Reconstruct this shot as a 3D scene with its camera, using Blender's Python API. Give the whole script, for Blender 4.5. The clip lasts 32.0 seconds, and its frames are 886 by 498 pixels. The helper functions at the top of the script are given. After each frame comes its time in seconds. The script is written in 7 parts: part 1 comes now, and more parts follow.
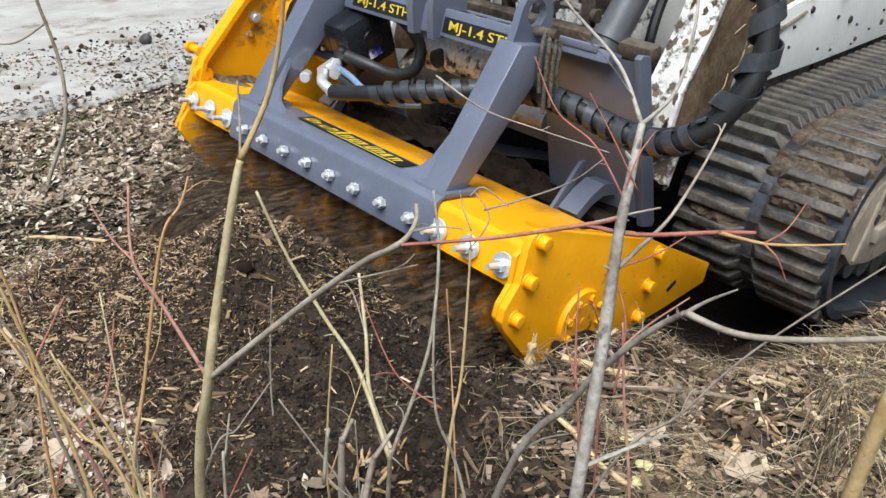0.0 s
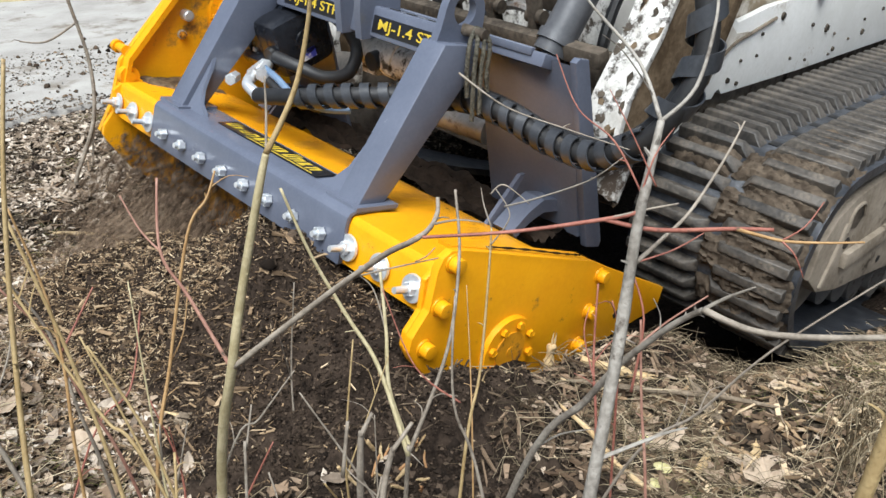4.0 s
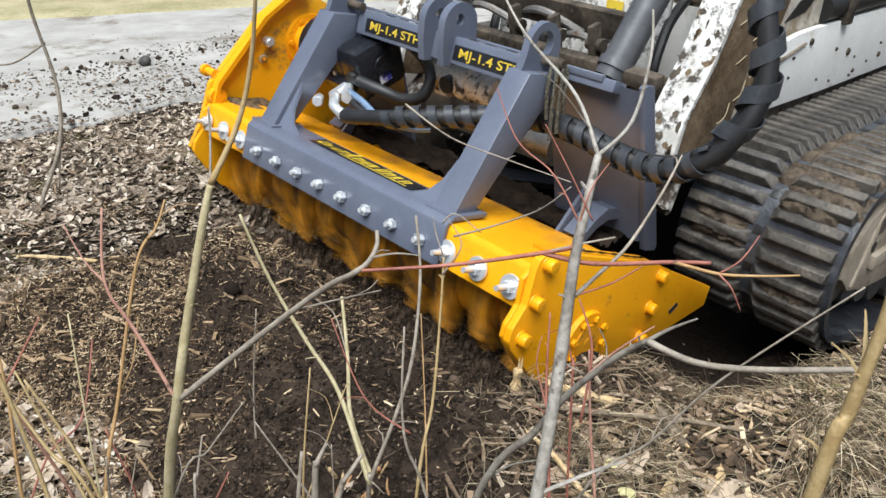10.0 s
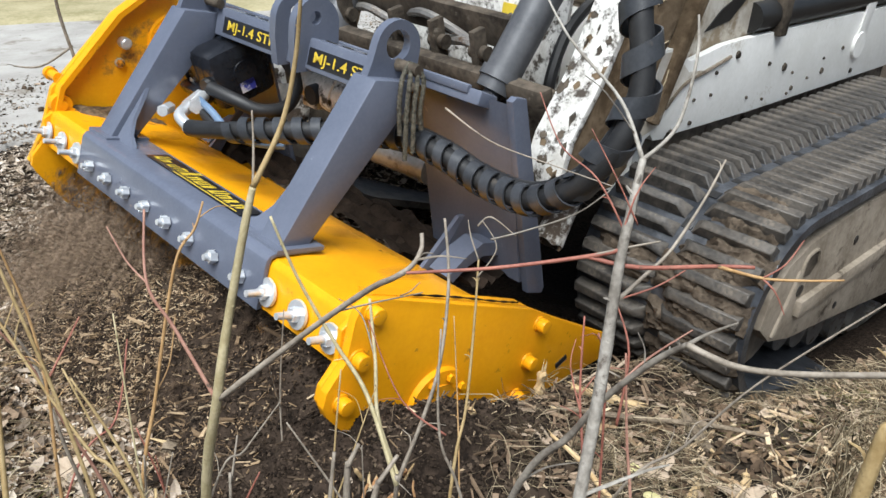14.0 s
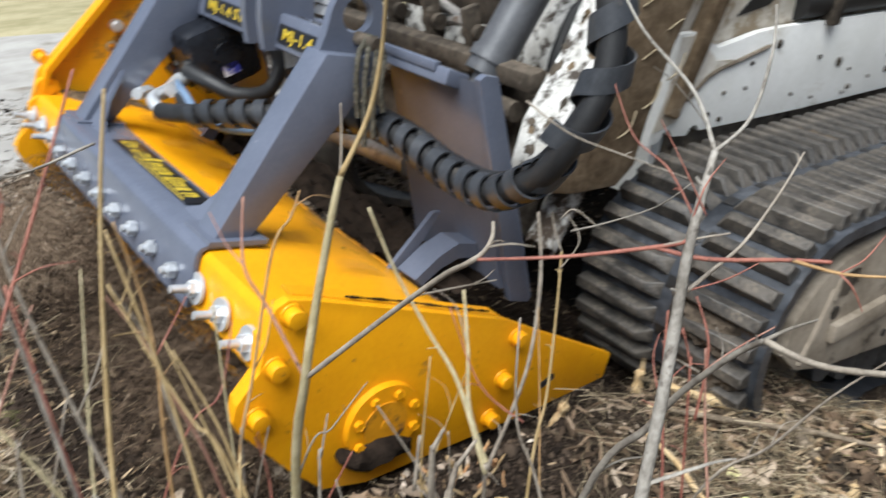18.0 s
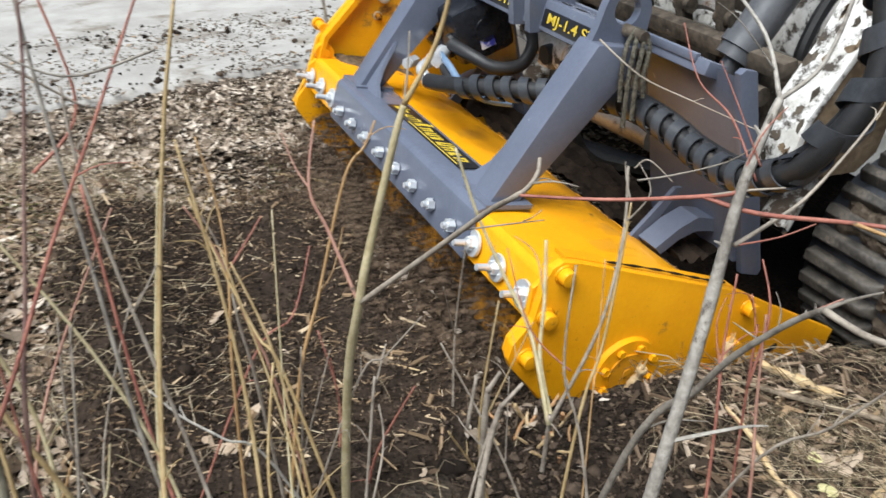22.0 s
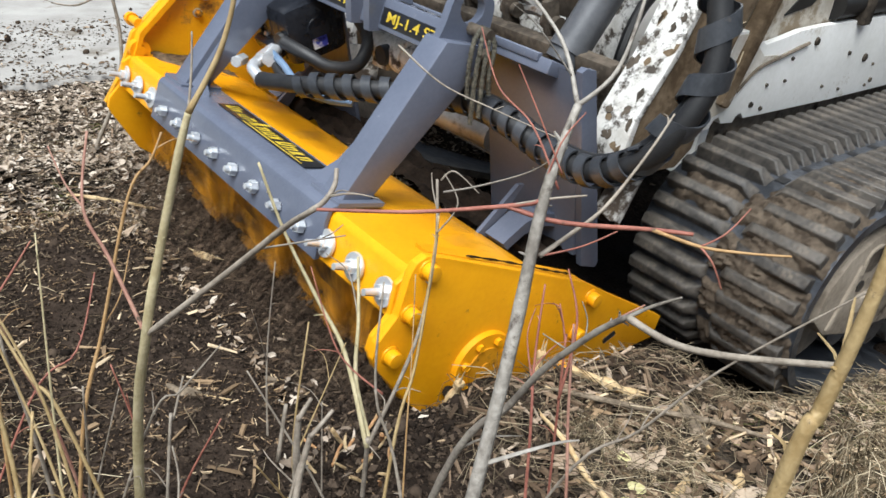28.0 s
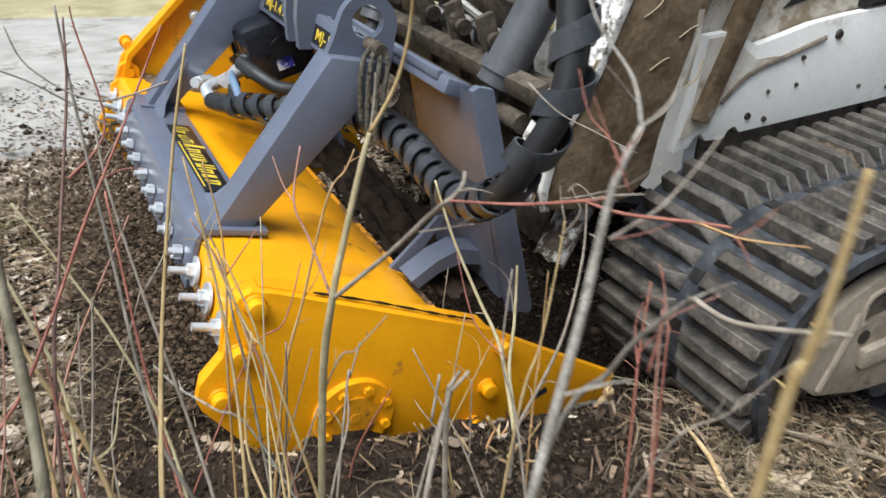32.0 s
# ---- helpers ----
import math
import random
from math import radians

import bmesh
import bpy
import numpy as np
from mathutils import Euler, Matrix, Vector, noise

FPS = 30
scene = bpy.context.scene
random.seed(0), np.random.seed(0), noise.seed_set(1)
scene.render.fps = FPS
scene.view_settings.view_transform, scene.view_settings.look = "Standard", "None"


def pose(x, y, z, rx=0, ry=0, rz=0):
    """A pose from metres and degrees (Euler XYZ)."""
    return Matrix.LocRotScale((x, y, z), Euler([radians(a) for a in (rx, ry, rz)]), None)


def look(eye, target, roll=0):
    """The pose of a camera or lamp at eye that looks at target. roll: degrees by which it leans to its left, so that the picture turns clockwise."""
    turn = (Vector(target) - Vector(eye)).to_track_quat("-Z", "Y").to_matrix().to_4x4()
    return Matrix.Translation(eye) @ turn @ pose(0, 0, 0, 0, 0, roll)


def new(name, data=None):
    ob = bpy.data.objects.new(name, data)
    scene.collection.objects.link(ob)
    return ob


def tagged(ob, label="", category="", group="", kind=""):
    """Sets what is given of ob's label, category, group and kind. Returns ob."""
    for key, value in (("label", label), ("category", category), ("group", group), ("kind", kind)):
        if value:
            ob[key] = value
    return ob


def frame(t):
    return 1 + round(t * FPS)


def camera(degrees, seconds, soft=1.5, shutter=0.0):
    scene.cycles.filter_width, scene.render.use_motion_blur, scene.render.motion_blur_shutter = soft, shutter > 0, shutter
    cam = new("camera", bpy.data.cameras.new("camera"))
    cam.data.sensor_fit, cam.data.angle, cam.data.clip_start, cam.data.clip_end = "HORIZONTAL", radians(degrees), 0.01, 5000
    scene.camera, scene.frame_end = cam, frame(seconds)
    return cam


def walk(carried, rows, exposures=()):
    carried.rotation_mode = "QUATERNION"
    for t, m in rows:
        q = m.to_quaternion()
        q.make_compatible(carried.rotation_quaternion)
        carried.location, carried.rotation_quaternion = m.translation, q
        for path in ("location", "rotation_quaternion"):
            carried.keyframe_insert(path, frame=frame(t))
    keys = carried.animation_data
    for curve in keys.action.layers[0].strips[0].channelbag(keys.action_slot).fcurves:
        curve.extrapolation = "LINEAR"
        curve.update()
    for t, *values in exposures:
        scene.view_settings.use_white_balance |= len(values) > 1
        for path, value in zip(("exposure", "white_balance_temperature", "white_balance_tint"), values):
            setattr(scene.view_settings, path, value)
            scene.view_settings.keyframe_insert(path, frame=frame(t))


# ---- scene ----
cam = camera(56.76, 32.0, soft=1.5, shutter=0.5)
CAMERA_ROWS = [
    (0, pose(-0.0011, -0.0003, 1.1489, 62.944, 0.526, 136.349)),
    (1, pose(0.0026, 0.0098, 1.1490, 62.386, 0.524, 136.999)),
    (2, pose(0.0073, 0.0143, 1.1501, 62.926, 0.576, 137.296)),
    (2.5, pose(0.0042, 0.0131, 1.1491, 63.000, 0.578, 137.547)),
    (4.5, pose(0.0081, 0.0068, 1.1470, 63.201, 0.431, 138.162)),
    (5, pose(0.0083, 0.0040, 1.1472, 63.195, 0.272, 138.223)),
    (6, pose(0.0087, 0.0087, 1.1483, 63.410, 0.221, 138.131)),
    (7, pose(0.0064, 0.0123, 1.1498, 63.645, 0.296, 137.828)),
    (8, pose(0.0050, 0.0155, 1.1490, 63.867, 0.216, 137.381)),
    (9, pose(-0.0004, 0.0146, 1.1507, 64.130, -0.214, 136.967)),
    (10, pose(-0.0173, 0.0240, 1.1545, 64.587, -0.128, 136.611)),
    (11, pose(-0.0070, 0.0226, 1.1583, 64.695, 0.140, 136.967)),
    (12, pose(0.0002, 0.0114, 1.1546, 64.781, -0.065, 137.367)),
    (13, pose(0.0018, 0.0134, 1.1559, 64.850, -0.257, 137.579)),
    (13.5, pose(0.0010, 0.0121, 1.1565, 64.754, -0.060, 137.581)),
    (15.5, pose(0.0032, 0.0232, 1.1587, 65.234, 0.064, 138.272)),
    (16, pose(0.0068, 0.0240, 1.1617, 65.272, 0.051, 138.079)),
    (17, pose(0.0055, 0.0208, 1.1601, 65.374, 0.289, 137.710)),
    (17.5, pose(-0.0040, 0.0247, 1.1598, 65.290, 0.649, 138.869)),
    (18, pose(-0.0086, 0.0488, 1.1590, 64.680, 2.256, 145.298)),
    (18.5, pose(-0.0787, 0.1573, 1.1492, 62.967, 2.912, 157.374)),
    (19, pose(-0.0893, 0.2114, 1.1572, 62.280, 2.819, 164.454)),
    (20, pose(-0.0734, 0.2331, 1.1649, 62.975, 3.863, 167.450)),
    (21, pose(-0.0558, 0.1885, 1.1506, 62.931, 2.281, 164.043)),
    (22, pose(-0.0551, 0.0783, 1.1396, 61.735, 1.176, 154.766)),
    (23, pose(-0.0865, 0.0434, 1.1213, 61.095, -0.906, 146.844)),
    (24, pose(-0.1108, 0.0441, 1.1142, 61.669, -1.824, 143.886)),
    (25, pose(-0.1071, 0.0483, 1.1201, 62.176, -2.472, 142.828)),
    (25.5, pose(-0.1097, 0.0500, 1.1213, 62.400, -2.619, 142.312)),
    (27.5, pose(-0.0999, 0.0501, 1.1181, 62.970, -2.624, 142.156)),
    (28, pose(-0.0884, 0.0505, 1.1185, 63.098, -2.899, 142.727)),
    (29, pose(-0.0712, 0.0611, 1.1224, 64.005, -2.960, 143.874)),
    (30, pose(-0.0830, 0.0613, 1.1191, 64.306, -2.732, 145.170)),
    (31, pose(-0.0556, 0.0700, 1.1443, 64.461, -3.226, 147.585)),
    (31.5, pose(-0.0151, 0.0814, 1.1637, 64.116, -1.983, 152.527)),
    (32, pose(-0.0453, 0.2555, 1.1672, 65.240, 0.457, 156.255)),
]
walk(cam, CAMERA_ROWS, [(0, 0.42, 6080, 6), (32, 0.42, 6080, 6)])

# where the mulching head and the loader stand, second by second
HEAD_ROWS = [
    (0, pose(-1.5879, -1.9360, -0.2240, -3.012, -4.483, -0.588)),
    (1, pose(-1.4904, -1.9316, -0.2009, -2.611, -3.776, -0.789)),
    (2, pose(-1.4269, -1.9662, -0.2070, -3.024, -4.491, 0.019)),
    (2.5, pose(-1.3730, -1.9484, -0.1969, -2.837, -5.329, 0.064)),
    (4.5, pose(-1.1868, -1.9606, -0.1577, -3.235, -5.397, 0.721)),
    (5, pose(-1.1399, -1.9631, -0.1485, -3.423, -5.839, 1.049)),
    (6, pose(-1.1220, -1.9640, -0.1553, -3.056, -6.057, 0.962)),
    (7, pose(-1.3111, -1.9600, -0.2057, -2.992, -5.514, 0.376)),
    (8, pose(-1.5334, -1.9455, -0.2232, -2.695, -6.202, -0.574)),
    (9, pose(-1.7325, -1.9322, -0.2025, -3.038, -7.182, -1.001)),
    (10, pose(-1.6645, -1.9374, -0.2378, -3.201, -4.255, -0.573)),
    (11, pose(-1.4688, -1.9550, -0.2478, -2.901, -2.580, -0.186)),
    (12, pose(-1.2604, -1.9644, -0.2195, -2.987, -5.036, 0.526)),
    (13, pose(-1.1020, -1.9590, -0.1653, -3.130, -5.923, 0.858)),
    (13.5, pose(-1.0721, -1.9612, -0.1608, -3.263, -6.186, 0.819)),
    (15.5, pose(-0.8909, -1.9711, -0.1080, -3.341, -6.989, 1.701)),
    (16, pose(-0.8570, -1.9591, -0.0993, -3.250, -7.058, 1.430)),
    (17, pose(-0.7362, -1.9638, -0.0678, -3.416, -7.485, 1.393)),
    (17.5, pose(-0.6566, -1.9642, -0.0496, -3.374, -8.196, 2.561)),
    (18, pose(-0.6234, -1.9637, -0.0434, -3.503, -8.123, 2.680)),
    (18.5, pose(-0.5575, -1.9661, -0.0318, -3.258, -8.629, 2.604)),
    (19, pose(-0.4929, -1.9540, -0.0311, -2.797, -7.900, 2.845)),
    (20, pose(-0.5445, -1.9579, -0.0659, -3.054, -8.025, 2.203)),
    (21, pose(-0.8389, -1.9716, -0.1390, -2.543, -5.763, -0.160)),
    (22, pose(-1.0964, -1.9575, -0.2125, -2.631, -5.497, -0.365)),
    (23, pose(-1.3464, -1.9606, -0.2441, -2.483, -5.872, -0.466)),
    (24, pose(-1.5677, -1.9608, -0.2597, -2.508, -6.527, -1.280)),
    (25, pose(-1.7307, -1.9322, -0.2236, -2.836, -7.321, -1.072)),
    (25.5, pose(-1.8222, -1.9083, -0.2065, -2.999, -7.390, -0.762)),
    (27.5, pose(-1.3392, -1.9268, -0.2018, -2.652, -5.509, 0.258)),
    (28, pose(-1.1724, -1.9358, -0.1738, -3.008, -5.985, 0.701)),
    (29, pose(-0.9204, -1.9410, -0.1325, -3.472, -5.949, 1.229)),
    (30, pose(-0.7056, -1.9455, -0.1091, -3.517, -6.577, 2.278)),
    (31, pose(-0.5317, -1.9240, -0.0519, -3.227, -6.024, 3.012)),
    (31.5, pose(-0.4540, -1.9347, -0.0534, -3.196, -6.191, 3.521)),
    (32, pose(-0.4203, -1.9243, -0.0474, -3.643, -6.571, 3.181)),
]
LOADER_ROWS = [
    (0, pose(-1.6144, -1.9033, -0.0242, -3.012, 0.500, -0.588)),
    (1, pose(-1.5121, -1.9006, 0.0063, -2.611, 0.406, -0.789)),
    (2, pose(-1.4526, -1.9338, -0.0043, -3.024, 0.154, 0.019)),
    (2.5, pose(-1.4039, -1.9168, -0.0001, -2.837, -0.053, 0.064)),
    (4.5, pose(-1.2157, -1.9277, 0.0454, -3.235, -0.851, 0.721)),
    (5, pose(-1.1698, -1.9295, 0.0559, -3.423, -1.481, 1.049)),
    (6, pose(-1.1547, -1.9320, 0.0440, -3.056, -1.110, 0.962)),
    (7, pose(-1.3426, -1.9279, -0.0086, -2.992, -0.280, 0.376)),
    (8, pose(-1.5718, -1.9141, -0.0392, -2.695, 0.500, -0.574)),
    (9, pose(-1.7763, -1.8990, -0.0279, -3.038, 0.500, -1.001)),
    (10, pose(-1.6893, -1.9039, -0.0360, -3.201, 0.500, -0.573)),
    (11, pose(-1.4818, -1.9230, -0.0289, -2.901, 0.278, -0.186)),
    (12, pose(-1.2911, -1.9324, -0.0242, -2.987, 0.440, 0.526)),
    (13, pose(-1.1351, -1.9267, 0.0310, -3.130, -0.639, 0.858)),
    (13.5, pose(-1.1060, -1.9283, 0.0353, -3.263, -0.894, 0.819)),
    (15.5, pose(-0.9294, -1.9385, 0.0834, -3.341, -1.230, 1.701)),
    (16, pose(-0.8942, -1.9266, 0.0963, -3.250, -1.779, 1.430)),
    (17, pose(-0.7745, -1.9306, 0.1281, -3.416, -2.275, 1.393)),
    (17.5, pose(-0.6990, -1.9322, 0.1425, -3.374, -2.606, 2.561)),
    (18, pose(-0.6638, -1.9310, 0.1545, -3.503, -3.184, 2.680)),
    (18.5, pose(-0.6004, -1.9346, 0.1637, -3.258, -3.466, 2.604)),
    (19, pose(-0.5311, -1.9243, 0.1743, -2.797, -3.759, 2.845)),
    (20, pose(-0.5834, -1.9268, 0.1362, -3.054, -3.537, 2.203)),
    (21, pose(-0.8659, -1.9411, 0.0740, -2.543, -2.336, -0.160)),
    (22, pose(-1.1247, -1.9266, -0.0067, -2.631, -1.237, -0.365)),
    (23, pose(-1.3808, -1.9302, -0.0512, -2.483, -0.151, -0.466)),
    (24, pose(-1.6081, -1.9297, -0.0786, -2.508, 0.500, -1.280)),
    (25, pose(-1.7757, -1.8998, -0.0501, -2.836, 0.500, -1.072)),
    (25.5, pose(-1.8676, -1.8754, -0.0338, -2.999, 0.500, -0.762)),
    (27.5, pose(-1.3712, -1.8961, -0.0053, -2.652, -0.191, 0.258)),
    (28, pose(-1.2073, -1.9038, 0.0184, -3.008, -0.223, 0.701)),
    (29, pose(-0.9578, -1.9075, 0.0515, -3.472, 0.736, 1.229)),
    (30, pose(-0.7510, -1.9127, 0.0599, -3.517, 1.782, 2.278)),
    (31, pose(-0.5764, -1.8930, 0.1175, -3.227, 2.356, 3.012)),
    (31.5, pose(-0.5027, -1.9044, 0.1081, -3.196, 3.104, 3.521)),
    (32, pose(-0.4732, -1.8922, 0.1040, -3.643, 3.852, 3.181)),
]

# ---- world and light: bright overcast day with a soft, high sun ----
SUN_HEIGHT, SUN_TURN = radians(63), radians(58)
world = bpy.data.worlds.new("world")
scene.world = world
world.use_nodes = True
wn = world.node_tree.nodes
sky = wn.new("ShaderNodeTexSky")
sky.sky_type, sky.sun_disc = "NISHITA", False
sky.sun_elevation, sky.sun_rotation = SUN_HEIGHT, SUN_TURN
sky.air_density, sky.dust_density, sky.ozone_density = 1.0, 4.0, 1.0
soften = wn.new("ShaderNodeHueSaturation")
soften.inputs["Saturation"].default_value = 0.8
world.node_tree.links.new(sky.outputs[0], soften.inputs["Color"])
world.node_tree.links.new(soften.outputs[0], wn["Background"].inputs["Color"])
wn["Background"].inputs["Strength"].default_value = 0.066
sun_data = bpy.data.lights.new("sun", "SUN")
sun_data.energy, sun_data.angle, sun_data.color = 4.65, radians(52), (1.0, 0.985, 0.96)
sun = new("sun", sun_data)
sun.matrix_world = look((0, 0, 0), (-math.sin(SUN_TURN) * math.cos(SUN_HEIGHT), -math.cos(SUN_TURN) * math.cos(SUN_HEIGHT), -math.sin(SUN_HEIGHT)))
sun.location = (0, 0, 12)



# ---- materials ----
def surface(name, one, two, scale=8.0, rough=0.6, metal=0.0, bump=0.1, fine=60.0, dirt=None, dirt_amount=0.0, dirt_scale=6.0, spread=0.15, random_tint=0.0):
    """Two-tone noise colour with fine grain, optional dirt with edges of its own, and relief."""
    m = bpy.data.materials.new(name)
    m.use_nodes = True
    n, l = m.node_tree.nodes, m.node_tree.links
    b = n["Principled BSDF"]
    where = n.new("ShaderNodeTexCoord")
    big = n.new("ShaderNodeTexNoise")
    big.inputs["Scale"].default_value, big.inputs["Detail"].default_value, big.inputs["Roughness"].default_value = scale, 6.0, 0.65
    small = n.new("ShaderNodeTexNoise")
    small.inputs["Scale"].default_value, small.inputs["Detail"].default_value = fine, 4.0
    l.new(where.outputs["Object"], big.inputs["Vector"])
    l.new(where.outputs["Object"], small.inputs["Vector"])
    ramp = n.new("ShaderNodeValToRGB")
    ramp.color_ramp.elements[0].position, ramp.color_ramp.elements[1].position = 0.5 - spread, 0.5 + spread
    ramp.color_ramp.elements[0].color, ramp.color_ramp.elements[1].color = (*one, 1), (*two, 1)
    blend = n.new("ShaderNodeMath")
    blend.operation = "MULTIPLY_ADD"
    blend.inputs[1].default_value, blend.inputs[2].default_value = 0.35, -0.175
    l.new(small.outputs[0], blend.inputs[0])
    total = n.new("ShaderNodeMath")
    l.new(big.outputs[0], total.inputs[0])
    l.new(blend.outputs[0], total.inputs[1])
    last = total
    if random_tint:
        info = n.new("ShaderNodeObjectInfo")
        shift = n.new("ShaderNodeMath")
        shift.operation = "MULTIPLY_ADD"
        shift.inputs[1].default_value, shift.inputs[2].default_value = random_tint, -random_tint / 2
        l.new(info.outputs["Random"], shift.inputs[0])
        last = n.new("ShaderNodeMath")
        l.new(total.outputs[0], last.inputs[0])
        l.new(shift.outputs[0], last.inputs[1])
    l.new(last.outputs[0], ramp.inputs[0])
    colour = ramp.outputs[0]
    rough_out = None
    if dirt:
        spots = n.new("ShaderNodeTexNoise")
        spots.inputs["Scale"].default_value, spots.inputs["Detail"].default_value, spots.inputs["Roughness"].default_value = dirt_scale, 9.0, 0.72
        l.new(where.outputs["Object"], spots.inputs["Vector"])
        edge = n.new("ShaderNodeValToRGB")
        p = 0.78 - 0.45 * dirt_amount
        edge.color_ramp.elements[0].position, edge.color_ramp.elements[1].position = p - 0.05, p + 0.05
        l.new(spots.outputs[0], edge.inputs[0])
        mix = n.new("ShaderNodeMix")
        mix.data_type = "RGBA"
        l.new(edge.outputs[0], mix.inputs["Factor"])
        l.new(colour, mix.inputs["A"])
        mix.inputs["B"].default_value = (*dirt, 1)
        colour = mix.outputs["Result"]
        wear = n.new("ShaderNodeMapRange")
        wear.inputs["To Min"].default_value, wear.inputs["To Max"].default_value = rough, 0.92
        l.new(edge.outputs[0], wear.inputs["Value"])
        rough_out = wear.outputs[0]
    l.new(colour, b.inputs["Base Color"])
    b.inputs["Metallic"].default_value = metal
    if rough >= 0.85:
        b.inputs["Specular IOR Level"].default_value = 0.12
    if rough_out:
        l.new(rough_out, b.inputs["Roughness"])
    else:
        b.inputs["Roughness"].default_value = rough
    if bump:
        relief = n.new("ShaderNodeBump")
        relief.inputs["Strength"].default_value, relief.inputs["Distance"].default_value = bump, 0.01
        l.new(total.outputs[0], relief.inputs["Height"])
        l.new(relief.outputs[0], b.inputs["Normal"])
    return m


YELLOW = surface("yellow_paint", (0.76, 0.315, 0.003), (0.84, 0.375, 0.004), 5, 0.36, 0, 0.02, 90, (0.10, 0.06, 0.03), 0.21, 16)
YELLOW.node_tree.nodes["Principled BSDF"].inputs["Specular IOR Level"].default_value = 0.32
YELLOW_STAINED = surface("yellow_paint_stained", (0.72, 0.335, 0.004), (0.80, 0.40, 0.006), 5, 0.32, 0, 0.03, 90, (0.17, 0.095, 0.035), 0.44, 5)
YELLOW_WORN = surface("yellow_paint_soiled", (0.60, 0.24, 0.004), (0.72, 0.31, 0.006), 5, 0.5, 0, 0.04, 90, (0.045, 0.028, 0.016), 0.60, 11)
GREY = surface("blue_grey_paint", (0.108, 0.121, 0.163), (0.130, 0.145, 0.192), 6, 0.27, 0, 0.03, 120, (0.13, 0.115, 0.10), 0.12, 12)
DARK = surface("black_paint", (0.010, 0.010, 0.011), (0.022, 0.021, 0.020), 9, 0.42, 0, 0.05, 120, (0.07, 0.055, 0.04), 0.15, 14)
RUBBER = surface("black_rubber", (0.012, 0.012, 0.013), (0.024, 0.024, 0.025), 12, 0.5, 0, 0.05, 150, (0.09, 0.075, 0.06), 0.18, 10)
TRACK = surface("track_rubber", (0.026, 0.024, 0.022), (0.100, 0.087, 0.073), 16, 0.55, 0, 0.5, 90, (0.17, 0.142, 0.11), 0.32, 22, random_tint=0.12)
# the pale blue-grey patches put the wet channel's sheen into the colour
BELT_RUBBER = surface("track_rubber_wet_sheen", (0.018, 0.020, 0.024), (0.068, 0.073, 0.084), 9, 0.28, 0, 0.4, 60, (0.15, 0.155, 0.165), 0.30, 9)
ZINC = surface("zinc_plate", (0.62, 0.64, 0.66), (0.80, 0.82, 0.84), 20, 0.28, 0.55, 0.05, 200)
STEEL = surface("bare_steel", (0.22, 0.21, 0.20), (0.36, 0.34, 0.31), 8, 0.45, 0.6, 0.15, 90, (0.12, 0.075, 0.045), 0.4, 10)
WHITE = surface("white_paint_dirty", (0.76, 0.75, 0.71), (0.88, 0.87, 0.84), 4, 0.40, 0, 0.06, 60, (0.40, 0.34, 0.25), 0.38, 4.6)
MUD_FILM = surface("tan_mud_film", (0.50, 0.44, 0.35), (0.74, 0.71, 0.65), 6, 0.6, 0, 0.1, 60, (0.30, 0.235, 0.155), 0.50, 8, spread=0.2)
MUD_DARK = surface("dark_mud", (0.030, 0.025, 0.020), (0.11, 0.09, 0.07), 9, 0.85, 0, 0.5, 60, (0.24, 0.21, 0.17), 0.25, 14)
WHITE_CHIPPED = surface("white_paint_chipped", (0.50, 0.48, 0.44), (0.76, 0.75, 0.72), 14, 0.5, 0, 0.15, 80, (0.060, 0.048, 0.038), 0.52, 24)
PIN_PAINT = surface("flaking_white_paint", (0.50, 0.47, 0.42), (0.72, 0.70, 0.65), 9, 0.6, 0, 0.4, 70, (0.07, 0.05, 0.035), 0.72, 17)
MUDDY = surface("muddy_metal", (0.13, 0.105, 0.078), (0.27, 0.225, 0.175), 5, 0.85, 0, 0.4, 50, (0.045, 0.036, 0.028), 0.45, 9)
# earth tone lowered to carry the deep shade below the hitch
SOIL = surface("shade_dark_soil", (0.010, 0.007, 0.005), (0.036, 0.025, 0.018), 14, 0.95, 0, 0.6, 140)
LABEL_BLACK = surface("label_film", (0.012, 0.012, 0.014), (0.016, 0.016, 0.018), 10, 0.3, 0, 0.0)
LABEL_YELLOW = surface("label_print", (0.60, 0.43, 0.03), (0.68, 0.50, 0.05), 10, 0.4, 0, 0.0)
BLUE_HOSE = surface("blue_hose", (0.10, 0.16, 0.26), (0.16, 0.23, 0.34), 10, 0.4, 0, 0.05)


# ---- mesh helpers ----
def part(name, bm, material, parent=None, label="", smooth=False):
    """Links a bmesh as one mesh object under a thing or a part."""
    mesh = bpy.data.meshes.new(name)
    bmesh.ops.recalc_face_normals(bm, faces=bm.faces)
    bm.to_mesh(mesh)
    bm.free()
    mesh.polygons.foreach_set("use_smooth", [True] * len(mesh.polygons))
    if not smooth:
        mesh.set_sharp_from_angle(angle=radians(34))
    mesh.materials.append(material)
    ob = new(name, mesh)
    ob.parent = parent
    return tagged(ob, label)


def thing(name, label, category, m=None, group="", kind=""):
    ob = new(name)
    ob.empty_display_size = 0.1
    if m:
        ob.matrix_basis = m
    return tagged(ob, label, category, group, kind)


def bevel(bm, width, segments=2, angle=30):
    edges = [e for e in bm.edges if len(e.link_faces) == 2 and e.calc_face_angle(0) > radians(angle)]
    bmesh.ops.bevel(bm, geom=edges, offset=width, segments=segments, affect="EDGES", profile=0.6)
    return bm


